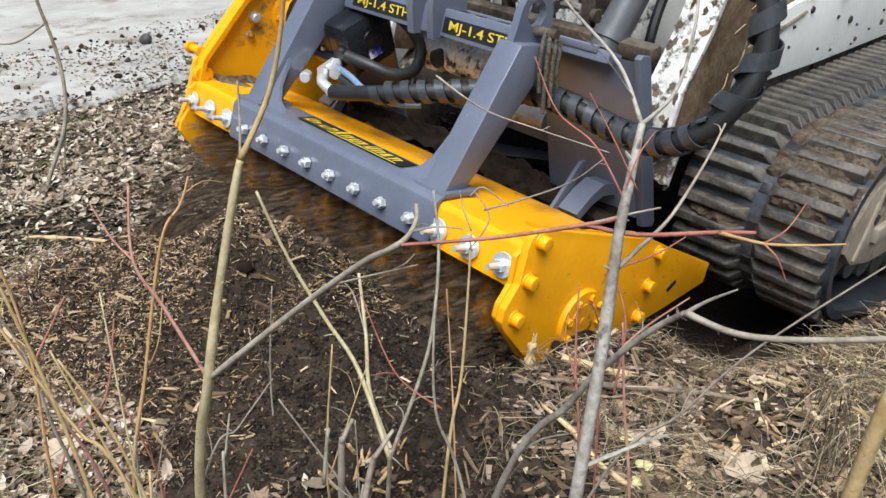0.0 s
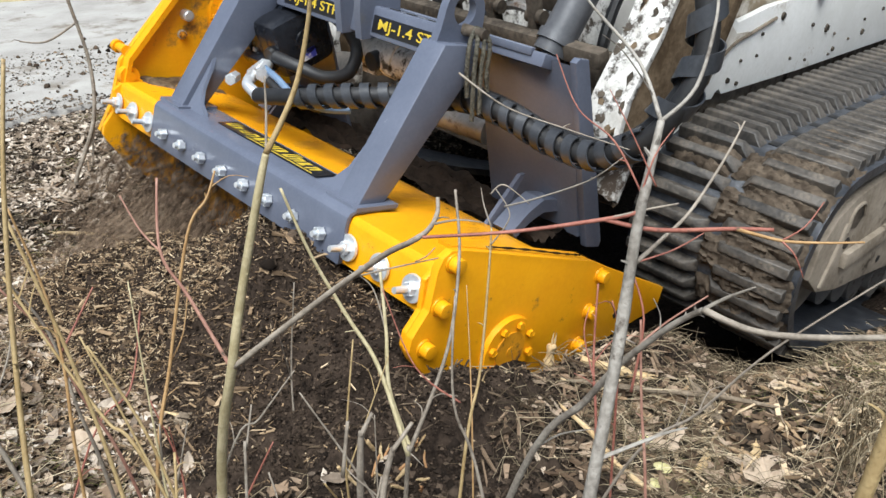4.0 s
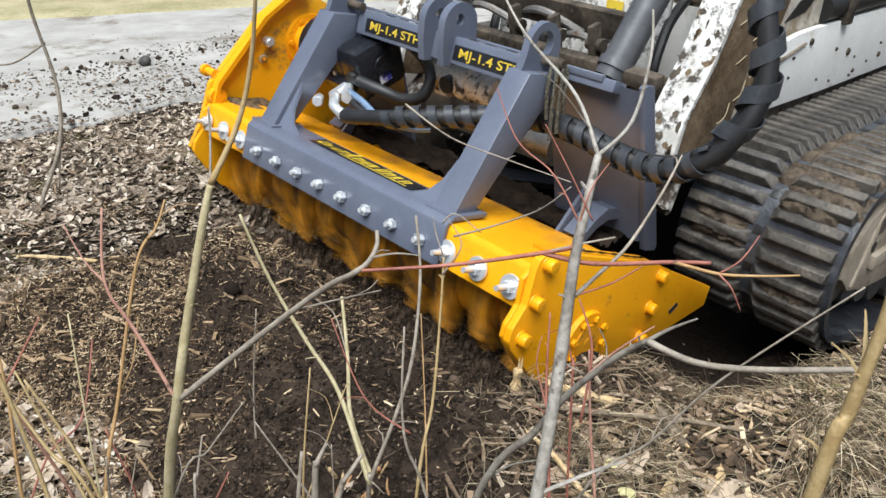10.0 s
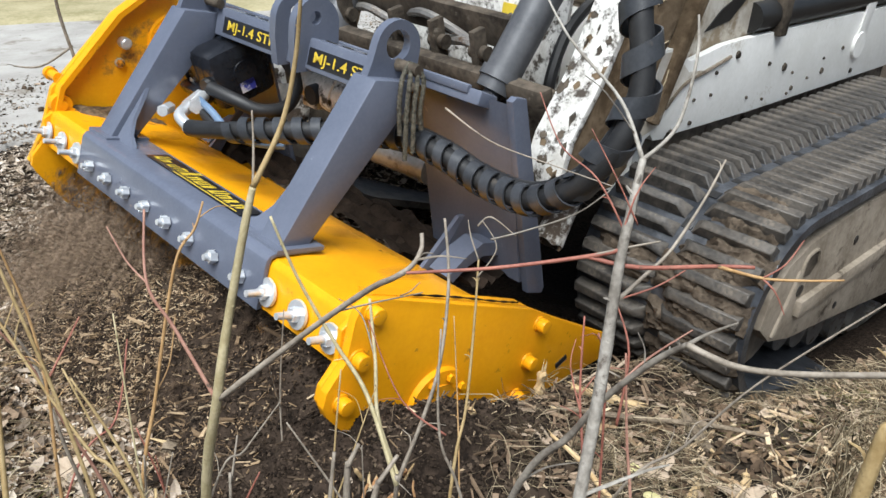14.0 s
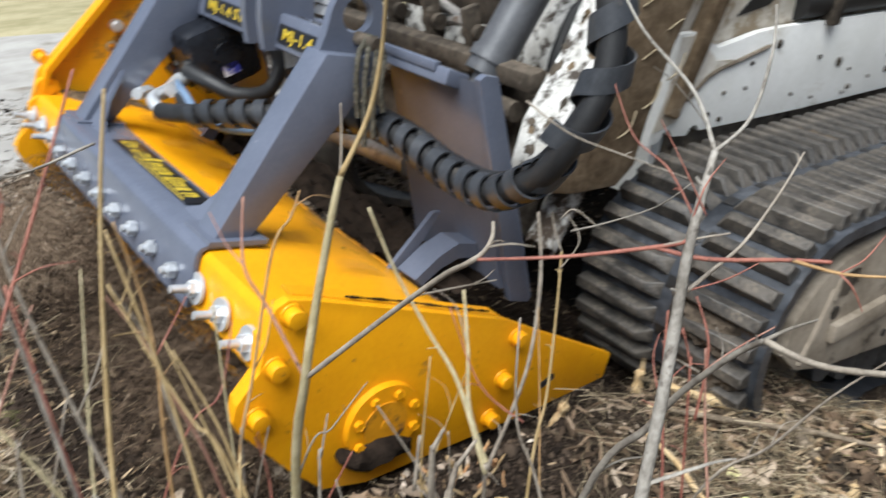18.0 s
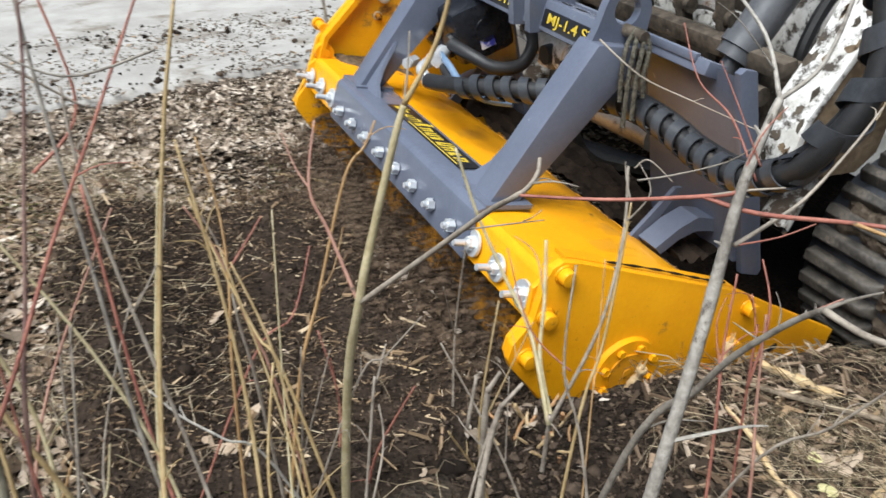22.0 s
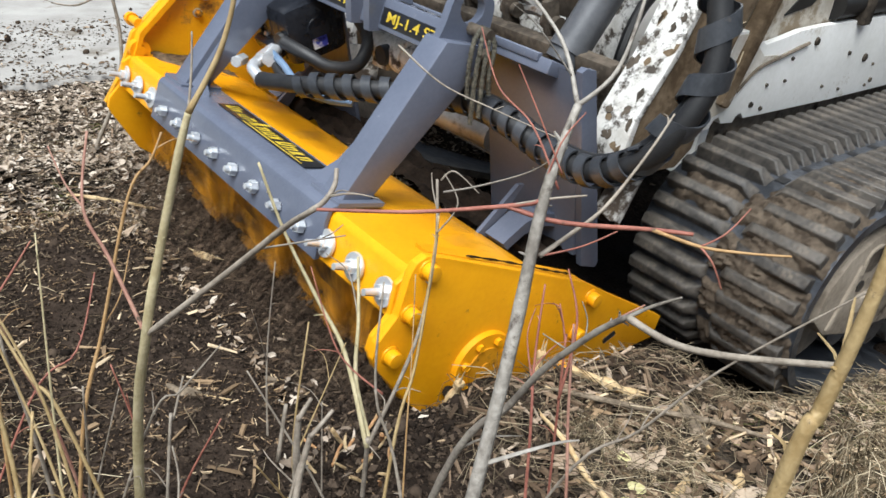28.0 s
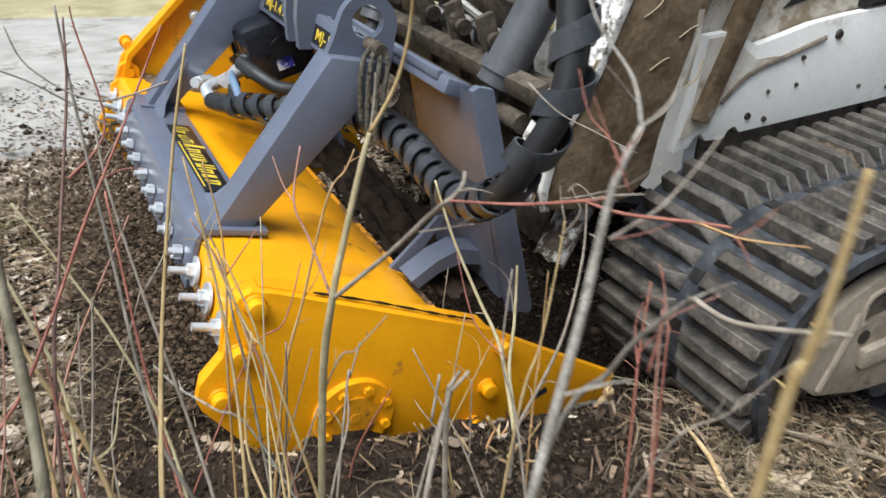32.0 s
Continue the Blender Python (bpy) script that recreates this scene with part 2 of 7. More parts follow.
def box(size, m=None, round_by=0.0):
    bm = bmesh.new()
    bmesh.ops.create_cube(bm, size=1)
    bmesh.ops.scale(bm, vec=size, verts=bm.verts)
    if round_by:
        bevel(bm, round_by)
    if m:
        bm.transform(m)
    return bm


def plate(outline, low, high, axis="y", round_by=0.0):
    """A plate with this outline, in x and z for axis y, in x and y for z, in y and z for x, from low to high."""
    bm = bmesh.new()
    put = {"y": lambda a, b, h: (a, h, b), "z": lambda a, b, h: (a, b, h), "x": lambda a, b, h: (h, a, b)}[axis]
    one = [bm.verts.new(put(a, b, low)) for a, b in outline]
    two = [bm.verts.new(put(a, b, high)) for a, b in outline]
    bm.faces.new(one)
    bm.faces.new(reversed(two))
    for i in range(len(one)):
        j = (i + 1) % len(one)
        bm.faces.new((one[j], one[i], two[i], two[j]))
    bmesh.ops.recalc_face_normals(bm, faces=bm.faces)
    if round_by:
        bevel(bm, round_by, 2, 25)
    return bm


def pierced(outline, holes, low, high, round_by=0.0):
    """A plate in x and z from low to high along y, with round holes (x, z, radius) right through it."""
    bm = bmesh.new()
    loops = [outline] + [[(x + r * math.cos(math.tau * k / 20), z + r * math.sin(math.tau * k / 20)) for k in range(20)] for x, z, r in holes]
    edges = []
    for ring in loops:
        vs = [bm.verts.new((a, low, b)) for a, b in ring]
        edges += [bm.edges.new((vs[i], vs[(i + 1) % len(vs)])) for i in range(len(vs))]
    bmesh.ops.triangle_fill(bm, use_beauty=True, use_dissolve=False, edges=edges)
    grown = bmesh.ops.extrude_face_region(bm, geom=bm.faces[:])
    bmesh.ops.translate(bm, vec=(0, high - low, 0), verts=[g for g in grown["geom"] if isinstance(g, bmesh.types.BMVert)])
    bmesh.ops.recalc_face_normals(bm, faces=bm.faces)
    if round_by:
        bevel(bm, round_by, 2, 50)
    return bm


def arc(x, z, r, a0, a1, n=9):
    return [(x + r * math.cos(radians(a0 + (a1 - a0) * k / n)), z + r * math.sin(radians(a0 + (a1 - a0) * k / n))) for k in range(n + 1)]


def rod(a, b, r, r2=None, sides=16, caps=True):
    bm = bmesh.new()
    a, b = Vector(a), Vector(b)
    d = b - a
    bmesh.ops.create_cone(bm, cap_ends=caps, segments=sides, radius1=r, radius2=r if r2 is None else r2, depth=d.length)
    bm.transform(Matrix.Translation((a + b) / 2) @ d.to_track_quat("Z", "Y").to_matrix().to_4x4())
    return bm


def curve_points(points, steps=8):
    """A smooth line through the points."""
    pts = [Vector(p) for p in points]
    if len(pts) == 2:
        return [pts[0].lerp(pts[1], i / steps) for i in range(steps + 1)]
    out = []
    for i in range(len(pts) - 1):
        p0, p1, p2, p3 = pts[max(i - 1, 0)], pts[i], pts[i + 1], pts[min(i + 2, len(pts) - 1)]
        for k in range(steps):
            t = k / steps
            out.append(0.5 * (2 * p1 + (p2 - p0) * t + (2 * p0 - 5 * p1 + 4 * p2 - p3) * t * t + (3 * p1 - p0 - 3 * p2 + p3) * t ** 3))
    return out + [pts[-1]]


def tube(points, radius, sides=10, steps=8, caps=True, bm=None):
    """A round tube along a smooth line; radius is a number or a function of the way along, from 0 to 1."""
    bm = bm or bmesh.new()
    line = curve_points(points, steps)
    side = None
    rings = []
    for i, p in enumerate(line):
        ahead = (line[min(i + 1, len(line) - 1)] - line[max(i - 1, 0)]).normalized()
        if side is None:
            side = ahead.orthogonal().normalized()
        side = (side - ahead * side.dot(ahead)).normalized()
        up = ahead.cross(side)
        r = radius(i / (len(line) - 1)) if callable(radius) else radius
        rings.append([bm.verts.new(p + (side * math.cos(a) + up * math.sin(a)) * r) for a in (math.tau * k / sides for k in range(sides))])
    for a, b in zip(rings, rings[1:]):
        for k in range(sides):
            bm.faces.new((a[k], a[(k + 1) % sides], b[(k + 1) % sides], b[k]))
    if caps:
        bm.faces.new(reversed(rings[0]))
        bm.faces.new(rings[-1])
    return bm


def join(*pieces):
    """One bmesh from several."""
    whole = bmesh.new()
    for p in pieces:
        keep = bpy.data.meshes.new("keep")
        p.to_mesh(keep)
        p.free()
        whole.from_mesh(keep)
        bpy.data.meshes.remove(keep)
    return whole


def text_mesh(words, size, thick=0.0006):
    """Letters of the built-in font as a bmesh, centred, in the xy plane."""
    data = bpy.data.curves.new("letters", "FONT")
    data.body, data.size, data.extrude, data.align_x, data.align_y = words, size, thick, "CENTER", "CENTER"
    data.offset = size * 0.006
    ob = new("letters", data)
    bpy.context.view_layer.update()
    mesh = bpy.data.meshes.new_from_object(ob.evaluated_get(bpy.context.evaluated_depsgraph_get()))
    bm = bmesh.new()
    bm.from_mesh(mesh)
    bpy.data.objects.remove(ob)
    bpy.data.curves.remove(data)
    bpy.data.meshes.remove(mesh)
    return bm


# ---- ground ----
def smooth_step(a, b, v):
    t = min(max((v - a) / (b - a), 0.0), 1.0)
    return t * t * (3 - 2 * t)


def ground_height(x, y):
    """The bank rises towards the thicket and falls away to the road."""
    rise = 0.17 * (min(max(x, -3.4), 0.9) + 1.2) * smooth_step(-3.3, -2.2, y) * (1 - smooth_step(1.9, 3.6, abs(x + 0.6) - 1.2))
    trench = -0.135 * smooth_step(-2.86, -2.50, y) * (1 - smooth_step(-1.12, -0.97, y)) * (1 - smooth_step(-0.36, 0.02, x))
    berm = 0.045 * math.exp(-((y + 0.99) / 0.13) ** 2) * (1 - smooth_step(-0.75, -0.45, x)) * smooth_step(-2.0, -1.5, x) * (1 + 0.8 * noise.noise((x * 6, y * 6, 4)))
    # the loader stands in a hollow that falls away behind the head
    hollow = -0.22 * smooth_step(1.50, 2.20, -x) * smooth_step(0.64, 0.86, -y) * smooth_step(-3.2, -2.6, y) * (1 - smooth_step(3.6, 4.6, -x))
    bumps = 0.030 * noise.noise((x * 2.1, y * 2.1, 3.1)) + 0.016 * noise.noise((x * 7, y * 7, 1.7)) + 0.006 * noise.noise((x * 19, y * 19, 5.7))
    return rise + trench + berm + hollow + bumps * (1 - 0.85 * (1 - smooth_step(-4.3, -3.7, y)))


def soil_share(x, y):
    """1 where the mulcher has laid the earth bare, 0 on the litter."""
    wob = 0.14 * noise.noise((x * 2.3, y * 2.3, 9.2)) + 0.06 * noise.noise((x * 8, y * 8, 4.2))
    inside = min(y + 2.56 - 0.6 * max(x + 0.46, 0) + wob, -0.87 + 0.85 * min(max(x + 1.28, 0), 0.6) + 0.10 * smooth_step(1.38, 1.62, -x) - y + 0.7 * wob, -0.74 + 0.20 * smooth_step(-1.62, -1.42, y) - x + wob * 1.2, x + 5.0)
    return smooth_step(-0.05, 0.06, inside)


def sheet(xs, ys, height):
    bm = bmesh.new()
    grid = [[bm.verts.new((x, y, height(x, y))) for y in ys] for x in xs]
    for i in range(len(xs) - 1):
        for j in range(len(ys) - 1):
            bm.faces.new((grid[i][j], grid[i + 1][j], grid[i + 1][j + 1], grid[i][j + 1]))
    return bm


def ticks(mid, near, step, far=0):
    out = [mid + step * i for i in range(-int(near / step), int(near / step) + 1)]
    reach, d = near, step
    while reach < far:
        d *= 1.35
        reach += d
        out = [mid - reach] + out + [mid + reach]
    return out


def ground_material():
    """Litter, bare earth and gravel road, mixed by broken borders on the ground itself."""
    m = surface("ground_cover", (0.019, 0.015, 0.011), (0.085, 0.067, 0.050), 30, 0.95, 0, 0.9, 130, (0.030, 0.022, 0.015), 0.38, 6, spread=0.2)
    n, l = m.node_tree.nodes, m.node_tree.links
    b = n["Principled BSDF"]
    litter = b.inputs["Base Color"].links[0].from_socket
    share = n.new("ShaderNodeAttribute")
    share.attribute_name = "bare"
    grain = n.new("ShaderNodeTexNoise")
    grain.inputs["Scale"].default_value, grain.inputs["Detail"].default_value = 70, 7
    crumb = n.new("ShaderNodeTexVoronoi")
    crumb.inputs["Scale"].default_value = 85
    where = n["Texture Coordinate"]
    l.new(where.outputs["Object"], grain.inputs["Vector"])
    l.new(where.outputs["Object"], crumb.inputs["Vector"])
    earth = n.new("ShaderNodeValToRGB")
    earth.color_ramp.elements[0].position, earth.color_ramp.elements[1].position = 0.32, 0.72
    earth.color_ramp.elements[0].color, earth.color_ramp.elements[1].color = (0.014, 0.0095, 0.0065, 1), (0.049, 0.0345, 0.025, 1)
    l.new(grain.outputs[0], earth.inputs[0])
    mix = n.new("ShaderNodeMix")
    mix.data_type = "RGBA"
    l.new(share.outputs["Fac"], mix.inputs["Factor"])
    l.new(litter, mix.inputs["A"])
    l.new(earth.outputs[0], mix.inputs["B"])
    l.new(mix.outputs["Result"], b.inputs["Base Color"])
    relief = n.new("ShaderNodeBump")
    relief.inputs["Strength"].default_value, relief.inputs["Distance"].default_value = 0.7, 0.012
    l.new(crumb.outputs["Distance"], relief.inputs["Height"])
    old = b.inputs["Normal"].links[0].from_socket
    l.new(old, relief.inputs["Normal"])
    l.new(relief.outputs[0], b.inputs["Normal"])
    return m


GROUND = ground_material()
ground = tagged(part("ground", sheet(ticks(-1.0, 2.4, 0.035, 600), ticks(-2.1, 2.6, 0.035, 600), ground_height), GROUND, smooth=True), "earth bank with leaf litter and a strip of freshly mulched soil", "ground", kind="structure")
bare = ground.data.attributes.new("bare", "FLOAT", "POINT")
bare.data.foreach_set("value", [soil_share(v.co.x, v.co.y) for v in ground.data.vertices])

# gravel road beyond the litter
ROAD = surface("road_gravel", (0.29, 0.275, 0.255), (0.40, 0.385, 0.36), 3, 0.9, 0, 0.5, 160, (0.19, 0.165, 0.135), 0.42, 2.2)


def road_edge(x):
    return -3.85 + 0.12 * noise.noise((x * 1.3, 0.4, 2)) + 0.05 * noise.noise((x * 5, 1.4, 2)) + 0.10 * (x + 1)


def road_sheet():
    bm = bmesh.new()
    xs = [-60 + 2 * i for i in range(27)] + [-6 + 0.06 * i for i in range(200)] + [6 + 2 * i for i in range(28)]
    cuts = (0, 0.04, 0.10, 0.3, 0.8, 1.6, 2.4, 3.4, 5.5, 8.5)
    rows = []
    for x in xs:
        y0 = road_edge(x)
        rows.append([bm.verts.new((x, y0 - c, (0.035 if 0 < c < 8.5 else -0.02) + 0.004 * noise.noise((x * 3, c * 3, 8)))) for c in cuts])
    for a, b in zip(rows, rows[1:]):
        for j in range(len(cuts) - 1):
            bm.faces.new((a[j], b[j], b[j + 1], a[j + 1]))
    return bm


tagged(part("road", road_sheet(), ROAD, smooth=True), "pale grey gravel road with scattered dirt", "road", kind="structure")


# ---- loose cover: many small pieces joined ----
def scatter(name, label, category, material, count, spot, shape, seed, parent=None):
    """One mesh of many small rigid pieces. spot(rng) gives x, y, z or None; shape(rng) gives points and faces."""
    rng = random.Random(seed)
    verts, faces = [], []
    made = 0
    for _ in range(count * 4):
        if made >= count:
            break
        p = spot(rng)
        if p is None:
            continue
        made += 1
        pts, fcs = shape(rng)
        turn = Euler((rng.gauss(0, 0.28), rng.gauss(0, 0.28), rng.uniform(0, math.tau))).to_matrix()
        base = len(verts)
        verts += [tuple(turn @ Vector(q) + Vector(p)) for q in pts]
        faces += [tuple(base + i for i in f) for f in fcs]
    mesh = bpy.data.meshes.new(name)
    mesh.from_pydata(verts, [], faces)
    mesh.polygons.foreach_set("use_smooth", [shape is clod_shape] * len(faces))
    mesh.materials.append(material)
    ob = new(name, mesh)
    ob.parent = parent
    return tagged(ob, label, category, kind="stuff")


def leaf_shape(rng):
    a, b, c = rng.uniform(0.010, 0.030), rng.uniform(0.006, 0.014), rng.uniform(0.002, 0.010)
    return ([(-a, 0, 0), (-a * 0.3, b, c), (a * 0.5, b * 0.8, c * 0.6), (a, 0, c * 1.2), (a * 0.4, -b * 0.9, c), (-a * 0.4, -b, c * 0.8), (0, 0, -0.001)],
            [(0, 6, 1), (1, 6, 2), (2, 6, 3), (3, 6, 4), (4, 6, 5), (5, 6, 0)])


def straw_shape(rng):
    n, l, w, lift = 4, rng.uniform(0.05, 0.20), rng.uniform(0.0004, 0.0010), rng.uniform(0.0, 0.06)
    bend = rng.uniform(-0.05, 0.05)
    pts, fcs = [], []
    for i in range(n):
        t = i / (n - 1)
        x, y, z = l * (t - 0.5), bend * 4 * t * (1 - t), 0.004 + lift * 4 * t * (1 - t) * 0.5
        pts += [(x, y - w, z), (x, y + w, z), (x, y, z + w * 1.6)]
    for i in range(n - 1):
        a = 3 * i
        for j in range(3):
            fcs.append((a + j, a + (j + 1) % 3, a + 3 + (j + 1) % 3, a + 3 + j))
    return pts, fcs


def chip_shape(rng):
    l, w, h = 0.003 + 0.024 * rng.random() ** 2.2, rng.uniform(0.0005, 0.0019), rng.uniform(0.0006, 0.002)
    pts = [(sx * l * rng.uniform(0.7, 1.1), sy * w * rng.uniform(0.6, 1.1), sz * h) for sz in (-1, 1) for sx, sy in ((-1, -1), (1, -1), (1, 1), (-1, 1))]
    return pts, [(0, 3, 2, 1), (4, 5, 6, 7), (0, 1, 5, 4), (1, 2, 6, 5), (2, 3, 7, 6), (3, 0, 4, 7)]


def small_chip_shape(rng):
    pts, fcs = chip_shape(rng)
    return [(x * 0.62, y * 0.75, z * 0.75) for x, y, z in pts], fcs


def coarse_crumb_shape(rng):
    pts, fcs = crumb_shape(rng)
    return [(x * 1.7, y * 1.7, z * 1.5) for x, y, z in pts], fcs


def crumb_shape(rng):
    r = 0.0014 + 0.0058 * rng.random() ** 5
    pts = [(r * rng.uniform(.7, 1.2), 0, 0), (-r * rng.uniform(.7, 1.2), 0, 0), (0, r * rng.uniform(.7, 1.2), 0), (0, -r * rng.uniform(.7, 1.2), 0), (0, 0, r * rng.uniform(.6, 1.1)), (0, 0, -r)]
    return pts, [(0, 2, 4), (2, 1, 4), (1, 3, 4), (3, 0, 4), (2, 0, 5), (1, 2, 5), (3, 1, 5), (0, 3, 5)]


def island_surface(name, stops, rough=0.85):
    """A colour of its own for each small piece."""
    m = bpy.data.materials.new(name)
    m.use_nodes = True
    n, l = m.node_tree.nodes, m.node_tree.links
    geo = n.new("ShaderNodeNewGeometry")
    ramp = n.new("ShaderNodeValToRGB")
    ramp.color_ramp.interpolation = "LINEAR"
    while len(ramp.color_ramp.elements) < len(stops):
        ramp.color_ramp.elements.new(0.5)
    for e, (p, c) in zip(ramp.color_ramp.elements, stops):
        e.position, e.color = p, (*c, 1)
    l.new(geo.outputs["Random Per Island"], ramp.inputs[0])
    fine = n.new("ShaderNodeTexNoise")
    fine.inputs["Scale"].default_value = 160
    dim = n.new("ShaderNodeMapRange")
    dim.inputs["To Min"].default_value, dim.inputs["To Max"].default_value = 0.65, 1.25
    l.new(fine.outputs[0], dim.inputs["Value"])
    mul = n.new("ShaderNodeMix")
    mul.data_type, mul.blend_type = "RGBA", "MULTIPLY"
    mul.inputs["Factor"].default_value = 1
    l.new(ramp.outputs[0], mul.inputs["A"])
    l.new(dim.outputs[0], mul.inputs["B"])
    l.new(mul.outputs["Result"], n["Principled BSDF"].inputs["Base Color"])
    n["Principled BSDF"].inputs["Roughness"].default_value = rough
    n["Principled BSDF"].inputs["Specular IOR Level"].default_value = 0.15
    return m


LEAVES = island_surface("dead_leaves", ((0.0, (0.040, 0.028, 0.019)), (0.4, (0.13, 0.088, 0.056)), (0.75, (0.28, 0.20, 0.135)), (1.0, (0.46, 0.37, 0.28))))
STRAW = island_surface("dry_straw", ((0.0, (0.032, 0.024, 0.015)), (0.5, (0.12, 0.092, 0.058)), (1.0, (0.40, 0.325, 0.215))))
CHIPS = island_surface("wood_chips", ((0.0, (0.09, 0.060, 0.036)), (0.5, (0.34, 0.235, 0.138)), (1.0, (0.68, 0.54, 0.36))))
MULCH = island_surface("brown_mulch", ((0.0, (0.034, 0.023, 0.014)), (0.45, (0.125, 0.084, 0.050)), (0.8, (0.27, 0.185, 0.110)), (1.0, (0.46, 0.34, 0.21))))
CRUMBS = island_surface("soil_crumbs", ((0.0, (0.010, 0.007, 0.005)), (0.6, (0.030, 0.021, 0.015)), (1.0, (0.11, 0.080, 0.057))), 0.95)


def on_ground(x0, x1, y0, y1, soil=None, lift=0.004):
    def spot(rng):
        x, y = rng.uniform(x0, x1) + rng.gauss(0, 0.07), rng.uniform(y0, y1) + rng.gauss(0, 0.07)
        if soil is not None and (soil_share(x, y) > 0.5) != soil:
            if rng.random() > 0.012:
                return None
        return x, y, ground_height(x, y) + lift
    return spot


def clumped(spot, scale, cut, seed):
    def pick(rng):
        p = spot(rng)
        return p if p and noise.noise((p[0] * scale, p[1] * scale, seed)) > cut else None
    return pick


def big_leaf_shape(rng):
    """A curled leaf with a pointed end and a raised middle."""
    a, b, c = rng.uniform(0.018, 0.034), rng.uniform(0.009, 0.017), rng.uniform(0.003, 0.014)
    pts, fcs = [], []
    for i in range(6):
        t = i / 5
        w = b * math.sin(math.pi * (0.06 + 0.90 * t)) ** 0.8 * rng.uniform(0.75, 1.15)
        x, lift = a * (2 * t - 1), c * (2 * t - 1) ** 2
        pts += [(x, -w, lift + rng.uniform(0, 0.5) * c), (x, 0, lift), (x, w, lift + rng.uniform(0, 0.7) * c)]
    for i in range(5):
        k = 3 * i
        fcs += [(k, k + 3, k + 4, k + 1), (k + 1, k + 4, k + 5, k + 2)]
    return pts, fcs


def shred_shape(rng):
    """A torn splinter of wood or bark, up to a finger long."""
    l, w, h = rng.uniform(0.012, 0.045), rng.uniform(0.002, 0.007), rng.uniform(0.001, 0.003)
    pts = [(sx * l * rng.uniform(0.6, 1.1), sy * w * rng.uniform(0.3, 1.1), sz * h + rng.uniform(0, 0.004)) for sz in (-1, 1) for sx, sy in ((-1, -1), (1, -1), (1, 1), (-1, 1))]
    return pts, [(0, 3, 2, 1), (4, 5, 6, 7), (0, 1, 5, 4), (1, 2, 6, 5), (2, 3, 7, 6), (3, 0, 4, 7)]


def small_leaf_shape(rng):
    pts, fcs = leaf_shape(rng)
    k = rng.uniform(0.4, 0.75)
    return [(x * k, y * k, z * k) for x, y, z in pts], fcs


def long_straw_shape(rng):
    pts, fcs = straw_shape(rng)
    k = rng.uniform(0.7, 1.5)
    return [(x * k, y, z * 0.9) for x, y, z in pts], fcs


def clod_shape(rng):
    """A lump of earth with an uneven outline."""
    r = 0.005 + 0.018 * rng.random() ** 6
    pts, fcs = [], []
    rings = [(-0.5, 0.7), (0.1, 1.0), (0.6, 0.6)]
    for z, k in rings:
        pts += [(r * k * rng.uniform(0.65, 1.3) * math.cos(a), r * k * rng.uniform(0.65, 1.3) * math.sin(a), r * (z + rng.uniform(-0.15, 0.15)) * 0.8) for a in (math.tau * i / 6 for i in range(6))]
    pts.append((r * rng.uniform(-0.3, 0.3), r * rng.uniform(-0.3, 0.3), r * rng.uniform(0.7, 1.1)))
    for q in range(2):
        for i in range(6):
            fcs.append((q * 6 + i, q * 6 + (i + 1) % 6, q * 6 + 6 + (i + 1) % 6, q * 6 + 6 + i))
    fcs += [(12 + i, 12 + (i + 1) % 6, 18) for i in range(6)]
    return pts, fcs


MOSS = island_surface("green_grass", ((0.0, (0.045, 0.060, 0.015)), (0.6, (0.13, 0.15, 0.04)), (1.0, (0.27, 0.26, 0.09))))
GREY_LEAVES = island_surface("weathered_leaves", ((0.0, (0.060, 0.046, 0.035)), (0.35, (0.23, 0.18, 0.135)), (0.75, (0.44, 0.365, 0.29)), (1.0, (0.64, 0.565, 0.475))))
BLEACHED = island_surface("bleached_straw", ((0.0, (0.06, 0.045, 0.027)), (0.5, (0.215, 0.168, 0.102)), (1.0, (0.60, 0.505, 0.35))))


ROOTS = island_surface("root_fibres", ((0.0, (0.024, 0.017, 0.011)), (0.7, (0.075, 0.053, 0.036)), (1.0, (0.20, 0.15, 0.10))))


def clod_spot(rng):
    x = rng.uniform(-4, 2.5)
    if rng.random() < 0.4:
        return x, -4.9 + rng.gauss(0, 0.13), 0.040
    y = road_edge(x) + 0.15 - abs(rng.gauss(0, 0.35))
    return x, y, max(0.040, ground_height(x, y) + 0.004) if y < road_edge(x) else ground_height(x, y) + 0.01


scatter("leaf_litter", "grey and brown dead leaves and bark shreds on the bank", "leaves", GREY_LEAVES, 30000, on_ground(-2.7, 1.5, -3.9, -2.45, False, 0.006), small_leaf_shape, 11)
scatter("leaf_litter", "larger pale weathered leaves on the bank", "leaves", GREY_LEAVES, 3400, clumped(on_ground(-2.6, 1.4, -3.7, -2.45, False, 0.008), 2.2, -0.2, 4.0), big_leaf_shape, 18)
scatter("leaf_litter", "brown dead leaves among the stems", "leaves", LEAVES, 6500, on_ground(-2.6, 0.9, -2.5, -0.15, False, 0.006), small_leaf_shape, 12)
scatter("leaf_litter", "large pale curled leaves among the stems", "leaves", LEAVES, 420, on_ground(-2.4, 0.6, -2.4, -0.15, False, 0.010), big_leaf_shape, 19)
scatter("dry_grass", "matted pale dry grass on the bank", "grass", BLEACHED, 620, clumped(on_ground(-2.4, -0.85, -0.82, -0.1, False, 0.008), 2.6, 0.02, 2.0), long_straw_shape, 13)
scatter("dry_grass", "fine dry grass under the stems", "grass", STRAW, 1300, clumped(on_ground(-2.4, -0.85, -0.92, -0.1, False, 0.004), 4.2, -0.15, 5.0), straw_shape, 20)
